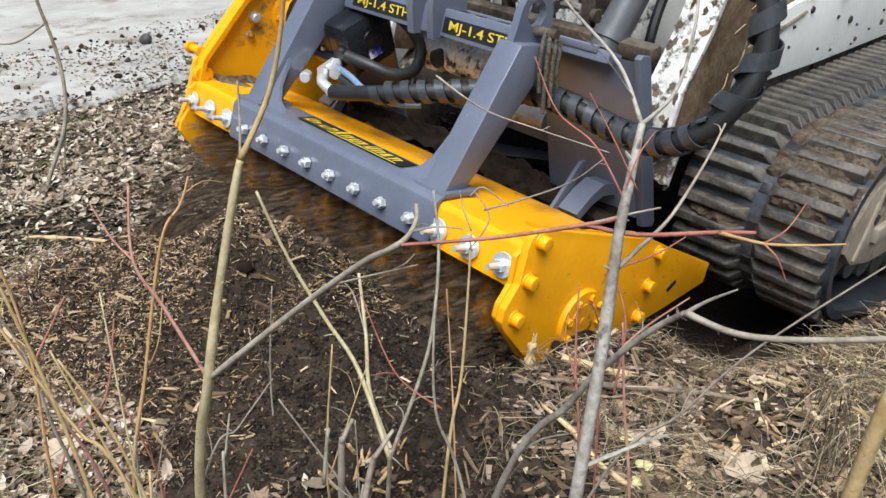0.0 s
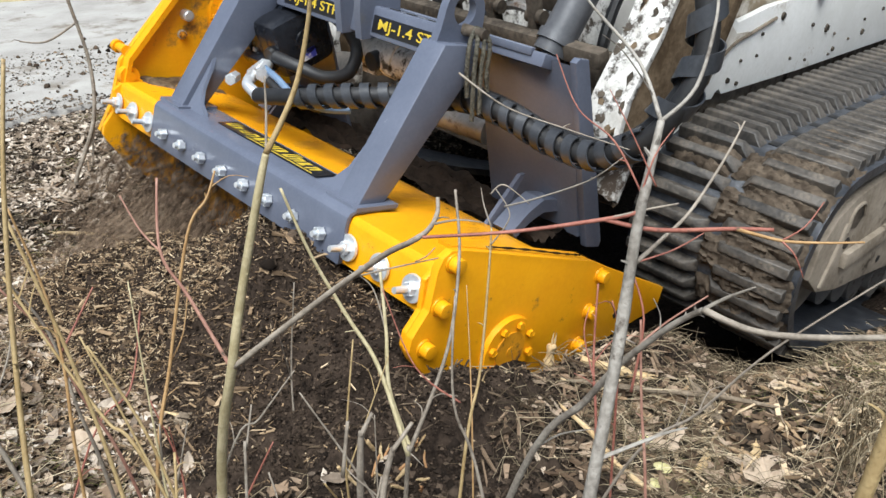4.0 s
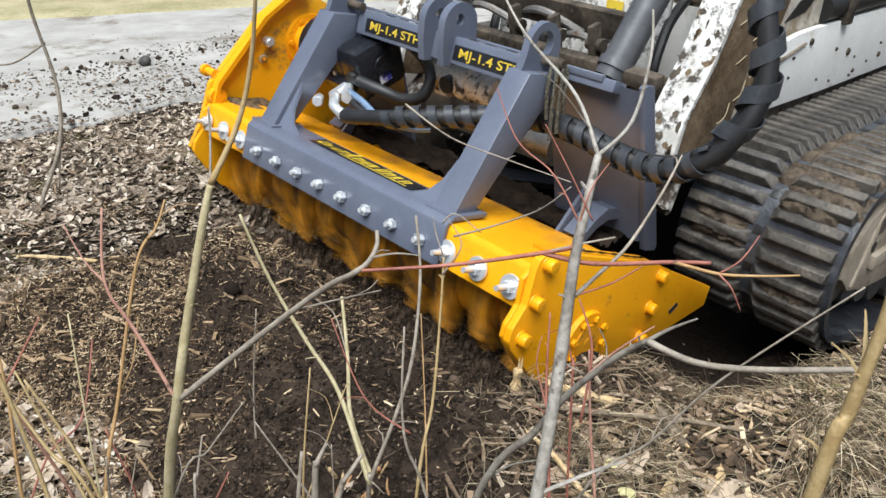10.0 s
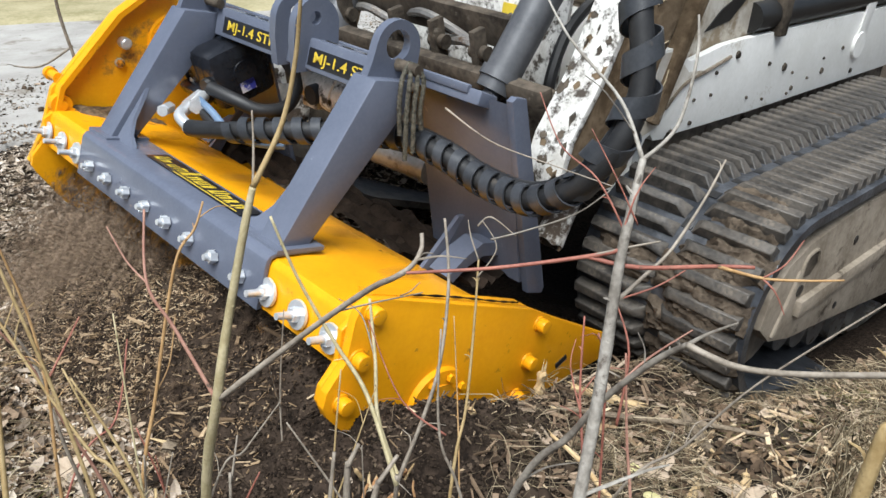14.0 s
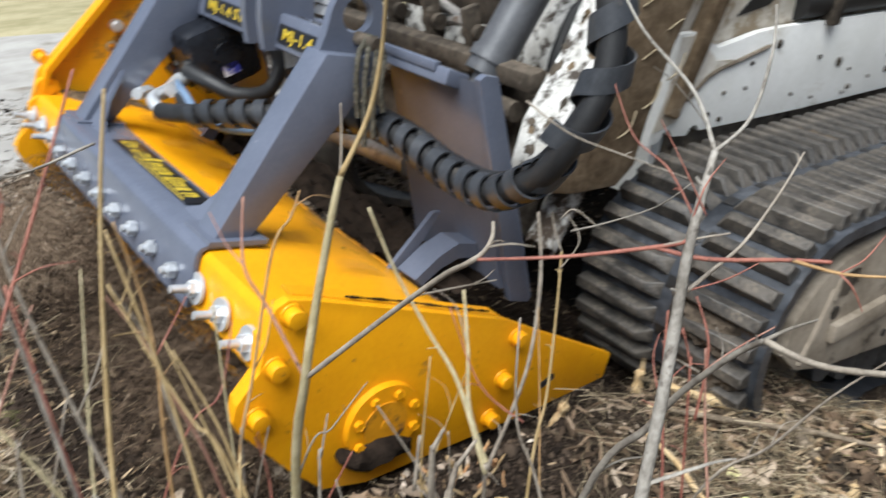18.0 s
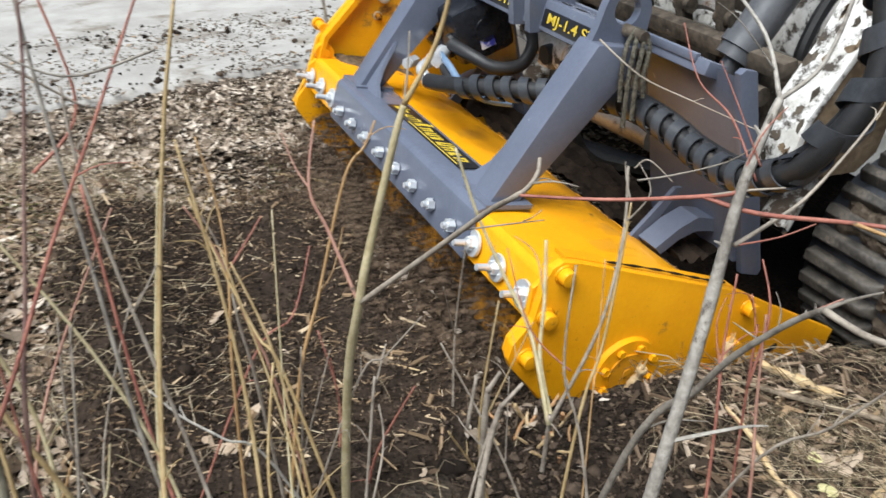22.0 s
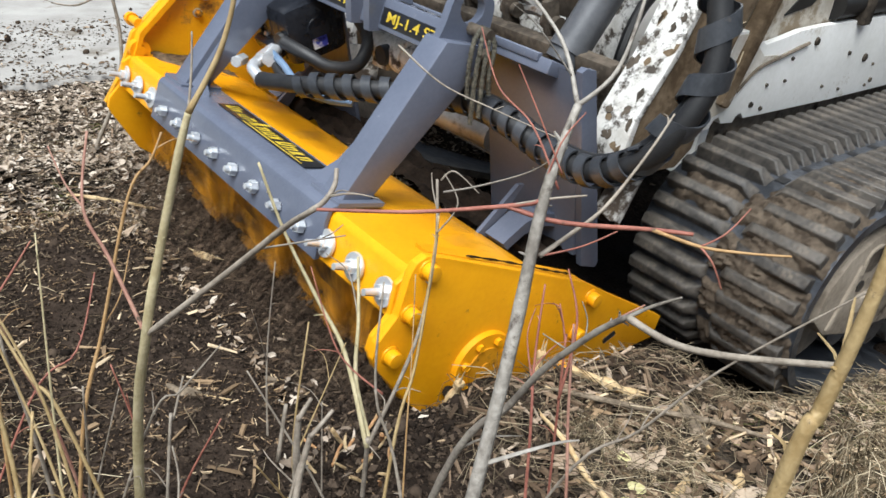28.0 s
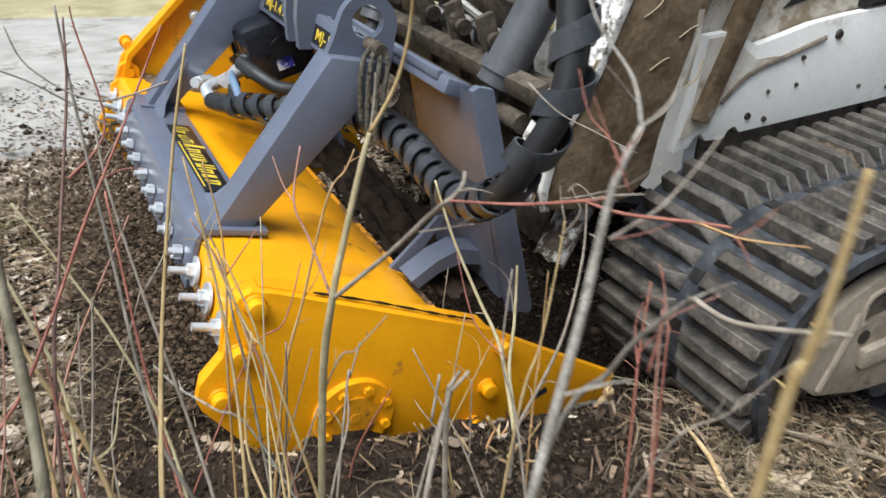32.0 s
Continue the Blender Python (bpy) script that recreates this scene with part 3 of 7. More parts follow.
scatter("dry_grass", "thin dry grass and straw in the leaf litter", "grass", STRAW, 3800, on_ground(-2.4, 1.4, -3.7, -0.4, False, 0.006), straw_shape, 14)
scatter("dry_grass", "pale straw lying among the canes", "grass", BLEACHED, 1700, clumped(on_ground(-0.25, 1.0, -2.7, -1.0, False, 0.010), 2.2, -0.2, 3.0), long_straw_shape, 47)
scatter("green_grass", "short new green grass in the litter", "grass", MOSS, 2600, clumped(on_ground(-2.4, 1.2, -3.75, -0.2, False, 0.004), 2.8, 0.28, 8.0), lambda r: ([(x * 0.4, y * 0.5, z * 0.8) for x, y, z in straw_shape(r)[0]], straw_shape(random.Random(1))[1]), 24)
scatter("wood_shreds", "torn splinters of wood and bark on the grass", "wood chips", CHIPS, 420, on_ground(-2.2, -0.85, -1.15, -0.2, False, 0.010), shred_shape, 25)
scatter("leaf_litter", "brown curled leaves in the dry grass", "leaves", LEAVES, 700, on_ground(-2.4, -0.75, -1.05, -0.15, False, 0.008), leaf_shape, 58)
scatter("wood_shreds", "torn bark and wood in the leaf litter", "wood chips", LEAVES, 900, on_ground(-2.4, 1.2, -3.6, -2.3, False, 0.010), shred_shape, 26)
scatter("wood_chips", "pale shredded wood chips on the mulched earth", "wood chips", CHIPS, 500, clumped(on_ground(-2.2, 0.1, -3.0, -0.75, None, 0.004), 1.8, -0.1, 3.0), chip_shape, 15)
scatter("wood_chips", "band of pale wood chips along the mulched strip", "wood chips", CHIPS, 9000, clumped(on_ground(-1.1, 0.9, -2.85, -2.0, False, 0.006), 2.4, -0.15, 7.0), chip_shape, 45)
scatter("wood_chips", "pale shredded wood strewn beside the heap", "wood chips", CHIPS, 7500, clumped(on_ground(-0.72, 0.10, -2.62, -1.30, None, 0.006), 2.1, -0.3, 7.5), chip_shape, 46)
scatter("leaf_litter", "weathered leaves and bark strewn beside the heap", "leaves", GREY_LEAVES, 5200, on_ground(-0.74, 0.35, -2.6, -1.05, None, 0.006), small_leaf_shape, 55)
scatter("leaf_litter", "brown leaves strewn beside the heap", "leaves", LEAVES, 6000, on_ground(-0.74, 0.35, -2.6, -1.05, None, 0.007), small_leaf_shape, 56)
scatter("leaf_litter", "pale curled leaves strewn beside the heap", "leaves", GREY_LEAVES, 260, on_ground(-0.72, 0.35, -2.5, -1.05, None, 0.009), big_leaf_shape, 57)
def far_ground(rng):
    """The ground round about, thinning out from the thicket."""
    x, y = rng.uniform(-4.5, 4.0), rng.uniform(-3.6, 3.5)
    if -2.5 < x < 1.2 and y < -0.2 or soil_share(x, y) > 0.3:
        return None
    return x, y, ground_height(x, y) + 0.006


scatter("leaf_litter", "dead leaves on the ground round the thicket", "leaves", LEAVES, 11000, far_ground, leaf_shape, 48)
scatter("dry_grass", "dry grass on the ground round the thicket", "grass", STRAW, 4500, far_ground, long_straw_shape, 49)
scatter("soil_crumbs", "crumbs of dark mulched earth", "soil", CRUMBS, 46000, on_ground(-1.9, 0.0, -2.75, -0.80, True, 0.002), crumb_shape, 16)
scatter("soil_crumbs", "coarse crumbs of fresh dark earth", "soil", CRUMBS, 13000, on_ground(-1.75, -0.45, -1.35, -0.60, True, 0.003), coarse_crumb_shape, 62)
scatter("soil_clods", "small clods of fresh dark earth", "soil", CRUMBS, 420, on_ground(-1.75, -0.45, -1.35, -0.60, True, 0.003), clod_shape, 63)
scatter("root_fibres", "fine brown root fibres in the mulched earth", "roots", ROOTS, 4200, on_ground(-1.9, 0.0, -2.75, -0.72, True, 0.004), chip_shape, 51)
scatter("torn_litter", "torn bark, stalks and splinters in the earth beside the grass", "wood chips", LEAVES, 420, on_ground(-2.0, -0.95, -1.08, -0.68, True, 0.008), shred_shape, 52)
scatter("dry_grass", "scattered stalks on the earth beside the grass", "grass", STRAW, 420, on_ground(-2.0, -0.95, -1.02, -0.68, True, 0.008), straw_shape, 53)
scatter("soil_clods", "clods of dark earth in the mulched strip", "soil", CRUMBS, 260, on_ground(-1.9, 0.1, -2.8, -0.80, True, 0.003), clod_shape, 27)
scatter("soil_clods", "dark clods strewn over the leaf litter", "soil", CRUMBS, 500, on_ground(-2.4, 1.2, -3.95, -2.5, False, 0.004), clod_shape, 28)
scatter("road_clods", "clods of earth strewn over the road edge", "soil", CRUMBS, 1300, clod_spot, clod_shape, 17)
DRIED_DIRT = island_surface("dried_dirt", ((0.0, (0.06, 0.048, 0.036)), (0.6, (0.15, 0.125, 0.098)), (1.0, (0.27, 0.235, 0.19))), 0.95)


def road_dirt_spot(rng):
    x = rng.uniform(-4.5, 3.0)
    y = road_edge(x) - rng.random() ** 1.5 * 1.3
    return (x, y, 0.038) if noise.noise((x * 1.7, y * 2.6, 3.3)) > -0.12 else None


scatter("road_dirt", "dried dirt and shreds trodden into the road edge", "soil", DRIED_DIRT, 14000, road_dirt_spot, lambda r: ([(x * 1.8, y * 1.8, z * 0.8) for x, y, z in crumb_shape(r)[0]], crumb_shape(random.Random(1))[1]), 59)
scatter("road_litter", "leaves and bark bits on the road edge", "leaves", LEAVES, 1500, road_dirt_spot, small_leaf_shape, 60)
scatter("road_stones", "small stones lying loose on the road", "stones", island_surface("road_stone", ((0.0, (0.09, 0.085, 0.08)), (1.0, (0.30, 0.29, 0.27)))), 900, lambda r: (r.uniform(-4, 2.5), r.uniform(-7, -3.9), 0.036), crumb_shape, 29)


# ---- the heap of mulched soil and chips in front of the head; it is worn down as the head comes over it ----
def heap_height(x, y):
    a = math.exp(-(((x + 0.88) / 0.34) ** 2 + ((y + 1.32) / 0.33) ** 2) ** 1.4) * 0.28
    b = math.exp(-(((x + 0.98) / 0.32) ** 2 + ((y + 1.70) / 0.42) ** 2) ** 1.4) * 0.34
    c = math.exp(-(((x + 0.76) / 0.32) ** 2 + ((y + 2.00) / 0.34) ** 2) ** 1.4) * 0.20
    h = max(a, b, c) + 0.3 * min(a + b + c - max(a, b, c), 0.1)
    return h * (1 + 0.35 * noise.noise((x * 5, y * 5, 2))) + 0.028 * noise.noise((x * 15, y * 15, 7)) + 0.017 * noise.noise((x * 34, y * 34, 1)) + 0.008 * noise.noise((x * 80, y * 80, 3)) - 0.03


LAWN = surface("far_grass", (0.24, 0.215, 0.115), (0.38, 0.335, 0.21), 2.5, 0.95, 0, 0.5, 40)
verge_sheet = sheet(ticks(-2, 6, 0.5, 500), [-60, -30, -16, -11, -9, -8, -7.6, -7.35, -7.15, -7.05], lambda x, y: 0.06 + 0.02 * noise.noise((x, y, 3)) + (0.0 if y < -7.2 else -0.015 if y < -7.1 else -0.08))
# the road widens towards one side, so the verge runs aslant
for v in verge_sheet.verts:
    v.co.y -= 0.42 * (min(max(v.co.x, -8.0), 8.0) + 1.5)
tagged(part("verge", verge_sheet, LAWN, smooth=True), "short dry yellowish grass beyond the road", "grass", kind="structure")
heap = thing("soil_heap", "loose heap of dark mulched earth topped with wood chips", "soil heap")
HEAP_SOIL = surface("heap_soil", (0.014, 0.0098, 0.007), (0.050, 0.0355, 0.026), 22, 0.95, 0, 0.9, 150)
part("heap_body", sheet([-1.4 + 0.014 * i for i in range(101)], [-2.6 + 0.014 * i for i in range(136)], lambda x, y: ground_height(x, y) + heap_height(x, y)), HEAP_SOIL, heap, "", True)


def on_heap(x0, x1, y0, y1, least=0.02):
    def spot(rng):
        x, y = rng.uniform(x0, x1), rng.uniform(y0, y1)
        h = heap_height(x, y)
        return (x, y, ground_height(x, y) + h + 0.002) if h > least else None
    return spot


for ob in (scatter("earth_cover", "crumbs of dark earth", "", CRUMBS, 42000, on_heap(-1.3, 0.0, -2.5, -0.7), crumb_shape, 21, heap),
           scatter("chip_cover", "pale shredded wood chips", "", CHIPS, 15000, clumped(on_heap(-1.3, -0.1, -2.5, -1.66, 0.0), 2.5, -0.35, 6.0), small_chip_shape, 22, heap),
           scatter("mulch_cover", "brown shredded bark and wood", "", MULCH, 12000, clumped(on_heap(-1.35, -0.05, -2.5, -1.25, 0.0), 2.2, -0.35, 9.0), small_chip_shape, 54, heap),
           scatter("fibre_cover", "fine brown root fibres", "", ROOTS, 3600, on_heap(-1.3, 0.0, -2.5, -0.75), chip_shape, 34, heap),
           scatter("clod_cover", "clods of dark earth", "", CRUMBS, 150, on_heap(-1.3, 0.0, -2.5, -0.75), clod_shape, 32, heap),
           scatter("shred_cover", "torn bark and splinters", "", MULCH, 260, on_heap(-1.3, -0.1, -2.5, -1.3), shred_shape, 33, heap),
           scatter("chip_cover", "scattered wood chips", "", CHIPS, 260, on_heap(-1.2, -0.2, -1.5, -0.8), chip_shape, 23, heap)):
    ob["kind"] = "stuff"


# earth that the head pushes forward over the litter on its last pass
def layer_height(x, y):
    wob = 0.10 * noise.noise((x * 3.1, y * 3.1, 6.2)) + 0.04 * noise.noise((x * 9, y * 9, 3.2))
    edge = min(0.07 - x + wob, y + 2.52 - 0.62 * max(x + 0.46, 0) + wob, -0.86 - y + 0.35 * (x + 0.4) + wob, x + 0.80)
    return 0.034 * smooth_step(0.0, 0.10, edge) * (1 + 0.5 * noise.noise((x * 9, y * 9, 2))) - 0.03 * (1 - smooth_step(0.0, 0.05, edge)) + 0.008 * noise.noise((x * 30, y * 30, 2))


layer = thing("pushed_soil", "flat spread of dark mulched earth pushed over the litter", "soil")
part("soil_layer", sheet([-0.9 + 0.025 * i for i in range(50)], [-2.7 + 0.025 * i for i in range(84)], lambda x, y: ground_height(x, y) + layer_height(x, y)), HEAP_SOIL, layer, "", True)


def on_layer(rng):
    x, y = rng.uniform(-0.8, 0.3), rng.uniform(-2.6, -0.75)
    h = layer_height(x, y)
    return (x, y, ground_height(x, y) + h + 0.002) if h > 0.012 else None


for ob in (scatter("earth_cover", "crumbs of dark earth", "", CRUMBS, 20000, on_layer, crumb_shape, 41, layer), scatter("fibre_cover", "fine brown root fibres", "", ROOTS, 2000, on_layer, chip_shape, 50, layer), scatter("clod_cover", "clods of earth", "", CRUMBS, 60, on_layer, clod_shape, 42, layer),
           scatter("chip_cover", "scattered pale wood chips", "", CHIPS, 420, on_layer, chip_shape, 43, layer), scatter("mulch_cover", "brown shredded bark and wood", "", MULCH, 3200, clumped(on_layer, 2.4, -0.1, 2.0), small_chip_shape, 61, layer), scatter("shred_cover", "torn splinters", "", CHIPS, 60, on_layer, shred_shape, 44, layer)):
    ob["kind"] = "stuff"


# ---- single loose pieces ----
PALE_WOOD = surface("split_wood", (0.42, 0.28, 0.13), (0.62, 0.47, 0.27), 30, 0.8, 0, 0.4, 200, (0.12, 0.075, 0.04), 0.30, 25)
RAW_WOOD = surface("raw_orange_wood", (0.34, 0.17, 0.07), (0.52, 0.30, 0.14), 40, 0.8, 0, 0.5, 220)
OLD_WOOD = surface("old_wood", (0.11, 0.085, 0.06), (0.27, 0.215, 0.155), 30, 0.85, 0, 0.5, 160, (0.04, 0.03, 0.02), 0.35, 25)
LEAF_BIG = surface("pale_leaf", (0.27, 0.195, 0.13), (0.42, 0.33, 0.24), 60, 0.8, 0, 0.3, 200, (0.20, 0.14, 0.09), 0.25, 60, random_tint=0.3)
LEAF_YELLOW = surface("pale_yellow_leaf", (0.50, 0.46, 0.20), (0.66, 0.60, 0.32), 60, 0.8, 0, 0.3, 200)


def rest(x, y, up=0.0):
    return Vector((x, y, ground_height(x, y) + up))


def stick(label, a, b, r, bark, ends=PALE_WOOD, rise=(0.01, 0.01), splinters=3, name="broken_stick"):
    """A crooked broken stick with torn pale ends."""
    rng = random.Random(label + str(a))
    ob = thing(name, label, "stick")
    p, q = rest(*a, rise[0]), rest(*b, rise[1])
    along = (q - p)
    side = Vector((-along.y, along.x, 0)).normalized()
    pts = [p, p.lerp(q, 0.35) + side * along.length * rng.uniform(-0.05, 0.05), p.lerp(q, 0.7) + side * along.length * rng.uniform(-0.05, 0.05), q]
    bm = tube(pts, lambda t: r * (0.8 + 0.35 * noise.noise((t * 6, r * 700, 1)) + 0.25 * math.sin(3 * t)), 8, 5)
    for v in bm.verts:
        v.co += Vector((noise.noise(v.co * 90), noise.noise(v.co * 90 + Vector((7, 0, 0))), noise.noise(v.co * 90 + Vector((0, 9, 0))))) * r * 0.35
    part("wood", bm, bark, ob)
    for k in range(splinters):
        end, way = (p, -along.normalized()) if k % 2 else (q, along.normalized())
        o = end + Vector((rng.uniform(-1, 1), rng.uniform(-1, 1), rng.uniform(0, 1))) * r * 0.5
        part("splinter", tube([o - way * r * 2, o + way * r * rng.uniform(1, 3) + Vector((0, 0, r * 0.6))], lambda t: r * 0.35 * (1.1 - t), 5, 3), ends, ob)
    return ob


stick("pale split stick with torn ends on dark earth", (-0.53, -1.55), (-0.70, -1.46), 0.007, PALE_WOOD, rise=(0.002, 0.003))
stick("dark end of a split stick on bare earth", (-0.70, -1.46), (-0.79, -1.43), 0.008, OLD_WOOD, rise=(0.002, 0.004))
stick("curved torn strip of bark on the earth", (-0.66, -1.38), (-0.76, -1.37), 0.006, OLD_WOOD, rise=(0.002, 0.006))
stick("grey broken stick lying in dry grass", (-1.31, -0.98), (-1.42, -0.86), 0.011, PALE_WOOD, rise=(0.012, 0.012))
stick("dark short stick lying in dry grass", (-1.50, -0.80), (-1.43, -0.67), 0.013, OLD_WOOD, rise=(0.02, 0.012))
stick("pale broken branch lying in dry grass", (-1.20, -0.95), (-1.62, -0.60), 0.006, OLD_WOOD, rise=(0.015, 0.02))
stick("thin bleached branch across the grass", (-1.12, -0.88), (-1.05, -0.60), 0.005, PALE_WOOD, rise=(0.02, 0.015))
stick("flat piece of pale split wood in the grass", (-1.42, -0.58), (-1.36, -0.55), 0.010, PALE_WOOD, rise=(0.008, 0.01))
stick("flat piece of pale split wood in the grass", (-1.29, -0.62), (-1.22, -0.60), 0.009, PALE_WOOD, rise=(0.008, 0.01))
stick("short dark log end beside the soil heap", (-0.52, -1.47), (-0.60, -1.36), 0.024, OLD_WOOD, rise=(0.012, 0.02))
stick("orange split wood beside the dark log", (-0.55, -1.31), (-0.61, -1.37), 0.012, PALE_WOOD, rise=(0.01, 0.02))
stick("green-white split wood chunk leaning in earth", (-0.985, -1.03), (-0.985, -0.985), 0.011, PALE_WOOD, rise=(-0.01, 0.05))
stick("upright broken piece of wood by the mulched strip", (-1.27, -1.06), (-1.285, -1.05), 0.012, PALE_WOOD, rise=(-0.03, 0.10), splinters=5)
stick("pale stick lying on the leaf litter", (-0.66, -2.68), (-0.90, -2.57), 0.007, PALE_WOOD, rise=(0.01, 0.012))
stick("pale chip of split wood on bare earth", (-0.89, -2.18), (-0.93, -2.13), 0.013, PALE_WOOD, rise=(0.006, 0.01))
rng = random.Random(60)
for k in range(16):
    x, y, a = -0.70 + rng.gauss(0, 0.035), -0.93 + rng.gauss(0, 0.03), rng.uniform(0, math.tau)
    reach, h = rng.uniform(0.01, 0.05), rng.uniform(0.01, 0.055)
    stick("torn orange-brown splinter standing by a cut stub" if k % 2 else "pale torn splinter by a cut stub", (x, y), (x + reach * math.cos(a), y + reach * math.sin(a)), rng.uniform(0.0018, 0.0045), RAW_WOOD if k % 2 else PALE_WOOD, rise=(-0.006, h), splinters=2, name="wood_splinter")
rng = random.Random(61)
for x, y, s, paint, what in ((-0.21, -1.21, 1.05, LEAF_BIG, "large pale brown lobed leaf on the litter"), (-0.34, -1.10, 1.2, LEAF_BIG, "curled grey-brown leaf on the litter"), (-0.32, -1.46, 1.1, LEAF_BIG, "pale leaf on the litter"),
                             (-1.33, -0.54, 1.1, LEAF_BIG, "pale dead leaf on dry grass"), (-1.30, -0.49, 1.1, LEAF_BIG, "pale dead leaf on dry grass"), (-1.24, -0.70, 1.1, LEAF_BIG, "pale dead leaf on dry grass"), (-1.07, -0.75, 1.0, LEAF_BIG, "pale dead leaf on dry grass"),
                             (-1.15, -0.64, 0.55, LEAF_YELLOW, "small round pale yellow leaf"), (-1.08, -0.61, 0.5, LEAF_YELLOW, "small round pale yellow leaf"), (-1.22, -0.72, 0.6, LEAF_YELLOW, "small round pale yellow leaf"), (-0.68, -2.28, 1.4, LEAF_BIG, "pale leaf on the litter"), (-0.22, -1.65, 1.2, LEAF_BIG, "pale leaf on the litter"), (-0.12, -1.05, 1.2, LEAF_BIG, "pale brown leaf on the litter")):
    bm = bmesh.new()
    mid = bm.verts.new((0, 0, 0.002))
    rim = []
    for k in range(22):
        a = math.tau * k / 22
        lobes = 1 + (0.28 * math.cos(5 * a) + 0.1 * rng.uniform(-1, 1)) * (s > 0.8)
        d = 0.032 * s * lobes * (1 - 0.25 * math.cos(2 * a) * (s > 0.8))
        rim.append(bm.verts.new((d * math.sin(a), d * math.cos(a) * 1.15, 0.010 * s * (d / 0.03) ** 2 * rng.uniform(0.1, 0.9) * 0.6)))
    for k in range(22):
        bm.faces.new((mid, rim[k], rim[(k + 1) % 22]))
    bmesh.ops.subdivide_edges(bm, edges=[e for e in bm.edges if mid in e.verts], cuts=1)
    leaf = tagged(part("dead_leaf", bm, paint), what, "leaf")
    leaf.matrix_basis = Matrix.Translation(rest(x, y, 0.014)) @ pose(0, 0, 0, rng.uniform(-18, 18), rng.uniform(-18, 18), rng.uniform(0, 360))


def grass_tuft(x, y, count, height, seed):
    """Long bleached blades that lean out from one root."""
    rng = random.Random(seed)
    root = rest(x, y)
    whole = bmesh.new()
    for _ in range(count):
        a, lean, h = rng.gauss(0.9, 0.7), rng.uniform(0.3, 1.3), height * rng.uniform(0.5, 1.1)
        out = Vector((math.cos(a), math.sin(a), 0))
        start = root + Vector((rng.gauss(0, 0.03), rng.gauss(0, 0.03), -0.005))
        tube([start, start + out * h * lean * 0.35 + Vector((0, 0, h * 0.7)), start + out * h * lean * 1.0 + Vector((0, 0, h * (0.95 - 0.55 * lean)))], lambda t: 0.0016 * (1.1 - 0.8 * t), 3, 4, False, whole)
    ob = part("grass_tuft", whole, BLEACHED)
    return tagged(ob, "tall tuft of bleached dry grass", "grass")


grass_tuft(-1.50, -0.42, 55, 0.24, 71)
grass_tuft(-1.72, -0.50, 36, 0.18, 72)
grass_tuft(-1.28, -0.30, 34, 0.17, 73)
grass_tuft(-1.18, -0.82, 26, 0.09, 74)
stone = bmesh.new()
bmesh.ops.create_icosphere(stone, subdivisions=3, radius=0.036)
for v in stone.verts:
    v.co *= 1 + 0.5 * noise.noise(v.co * 14)
rock = tagged(part("rock", stone, surface("dark_rock", (0.03, 0.028, 0.026), (0.09, 0.085, 0.08), 20, 0.8, 0, 0.6, 90)), "dark fist-sized rock on the gravel road", "rock")
rock.location = (-2.11, -4.78, 0.058)


# ---- the mulching head: x forward, y to its left end, z up ----
SIDE = [(0.378, 0.352), (0.372, 0.385), (0.330, 0.440), (0.316, 0.530), (0.304, 0.556), (0.280, 0.568), (0.235, 0.558), (-0.235, 0.409), (-0.345, 0.353), (-0.617, 0.224),
        (-0.605, 0.158), (-0.36, 0.135), (-0.10, 0.122), (0.09, 0.112), (0.19, 0.135), (0.262, 0.205), (0.368, 0.328)]
FAR_SIDE = [(0.372, 0.360), (0.325, 0.450), (0.286, 0.590), (0.08, 0.825), (-0.02, 0.895), (-0.12, 0.905), (-0.25, 0.845), (-0.345, 0.60), (-0.617, 0.224), (-0.605, 0.158),
            (-0.36, 0.135), (-0.10, 0.122), (0.09, 0.112), (0.19, 0.135), (0.262, 0.225)]

head = thing("mulching_head", "yellow forestry mulching head with a grey push frame and spinning rotor", "mulcher")
near_side = part("side_plate", plate(SIDE, 0.802, 0.824, "y", 0.003), YELLOW, head)
far_side = part("side_plate", plate(FAR_SIDE, -0.824, -0.802, "y", 0.003), YELLOW_STAINED, head)
# inner skid plate that sticks out in front of the near side plate
part("skid_plate", plate([(0.372, 0.352), (0.366, 0.385), (0.330, 0.43), (0.326, 0.50), (0.27, 0.54), (0.0, 0.45), (0.0, 0.18), (0.20, 0.16), (0.27, 0.205), (0.360, 0.328)], 0.783, 0.798, "y", 0.003), YELLOW, head)
part("skid_plate", plate([(0.372, 0.352), (0.366, 0.385), (0.330, 0.43), (0.326, 0.50), (0.27, 0.54), (0.0, 0.45), (0.0, 0.18), (0.20, 0.16), (0.27, 0.205), (0.360, 0.328)], -0.792, -0.774, "y", 0.003), YELLOW, head)
SHELL = [(0.319, 0.412), (0.302, 0.509), (0.297, 0.519), (0.286, 0.526), (0.215, 0.520), (0.10, 0.498), (-0.05, 0.460), (-0.13, 0.425), (-0.18, 0.375), (-0.185, 0.365), (-0.135, 0.413),
         (-0.05, 0.448), (0.10, 0.486), (0.21, 0.508), (0.280, 0.514), (0.290, 0.508), (0.294, 0.500), (0.308, 0.412)]
shell = part("shell", plate(SHELL, -0.802, 0.802, "y"), YELLOW, head)
part("top_flange", plate([(0.262, 0.566), (0.225, 0.556), (-0.235, 0.409), (-0.235, 0.400), (0.225, 0.547), (0.262, 0.557)], 0.760, 0.802, "y"), YELLOW, head)
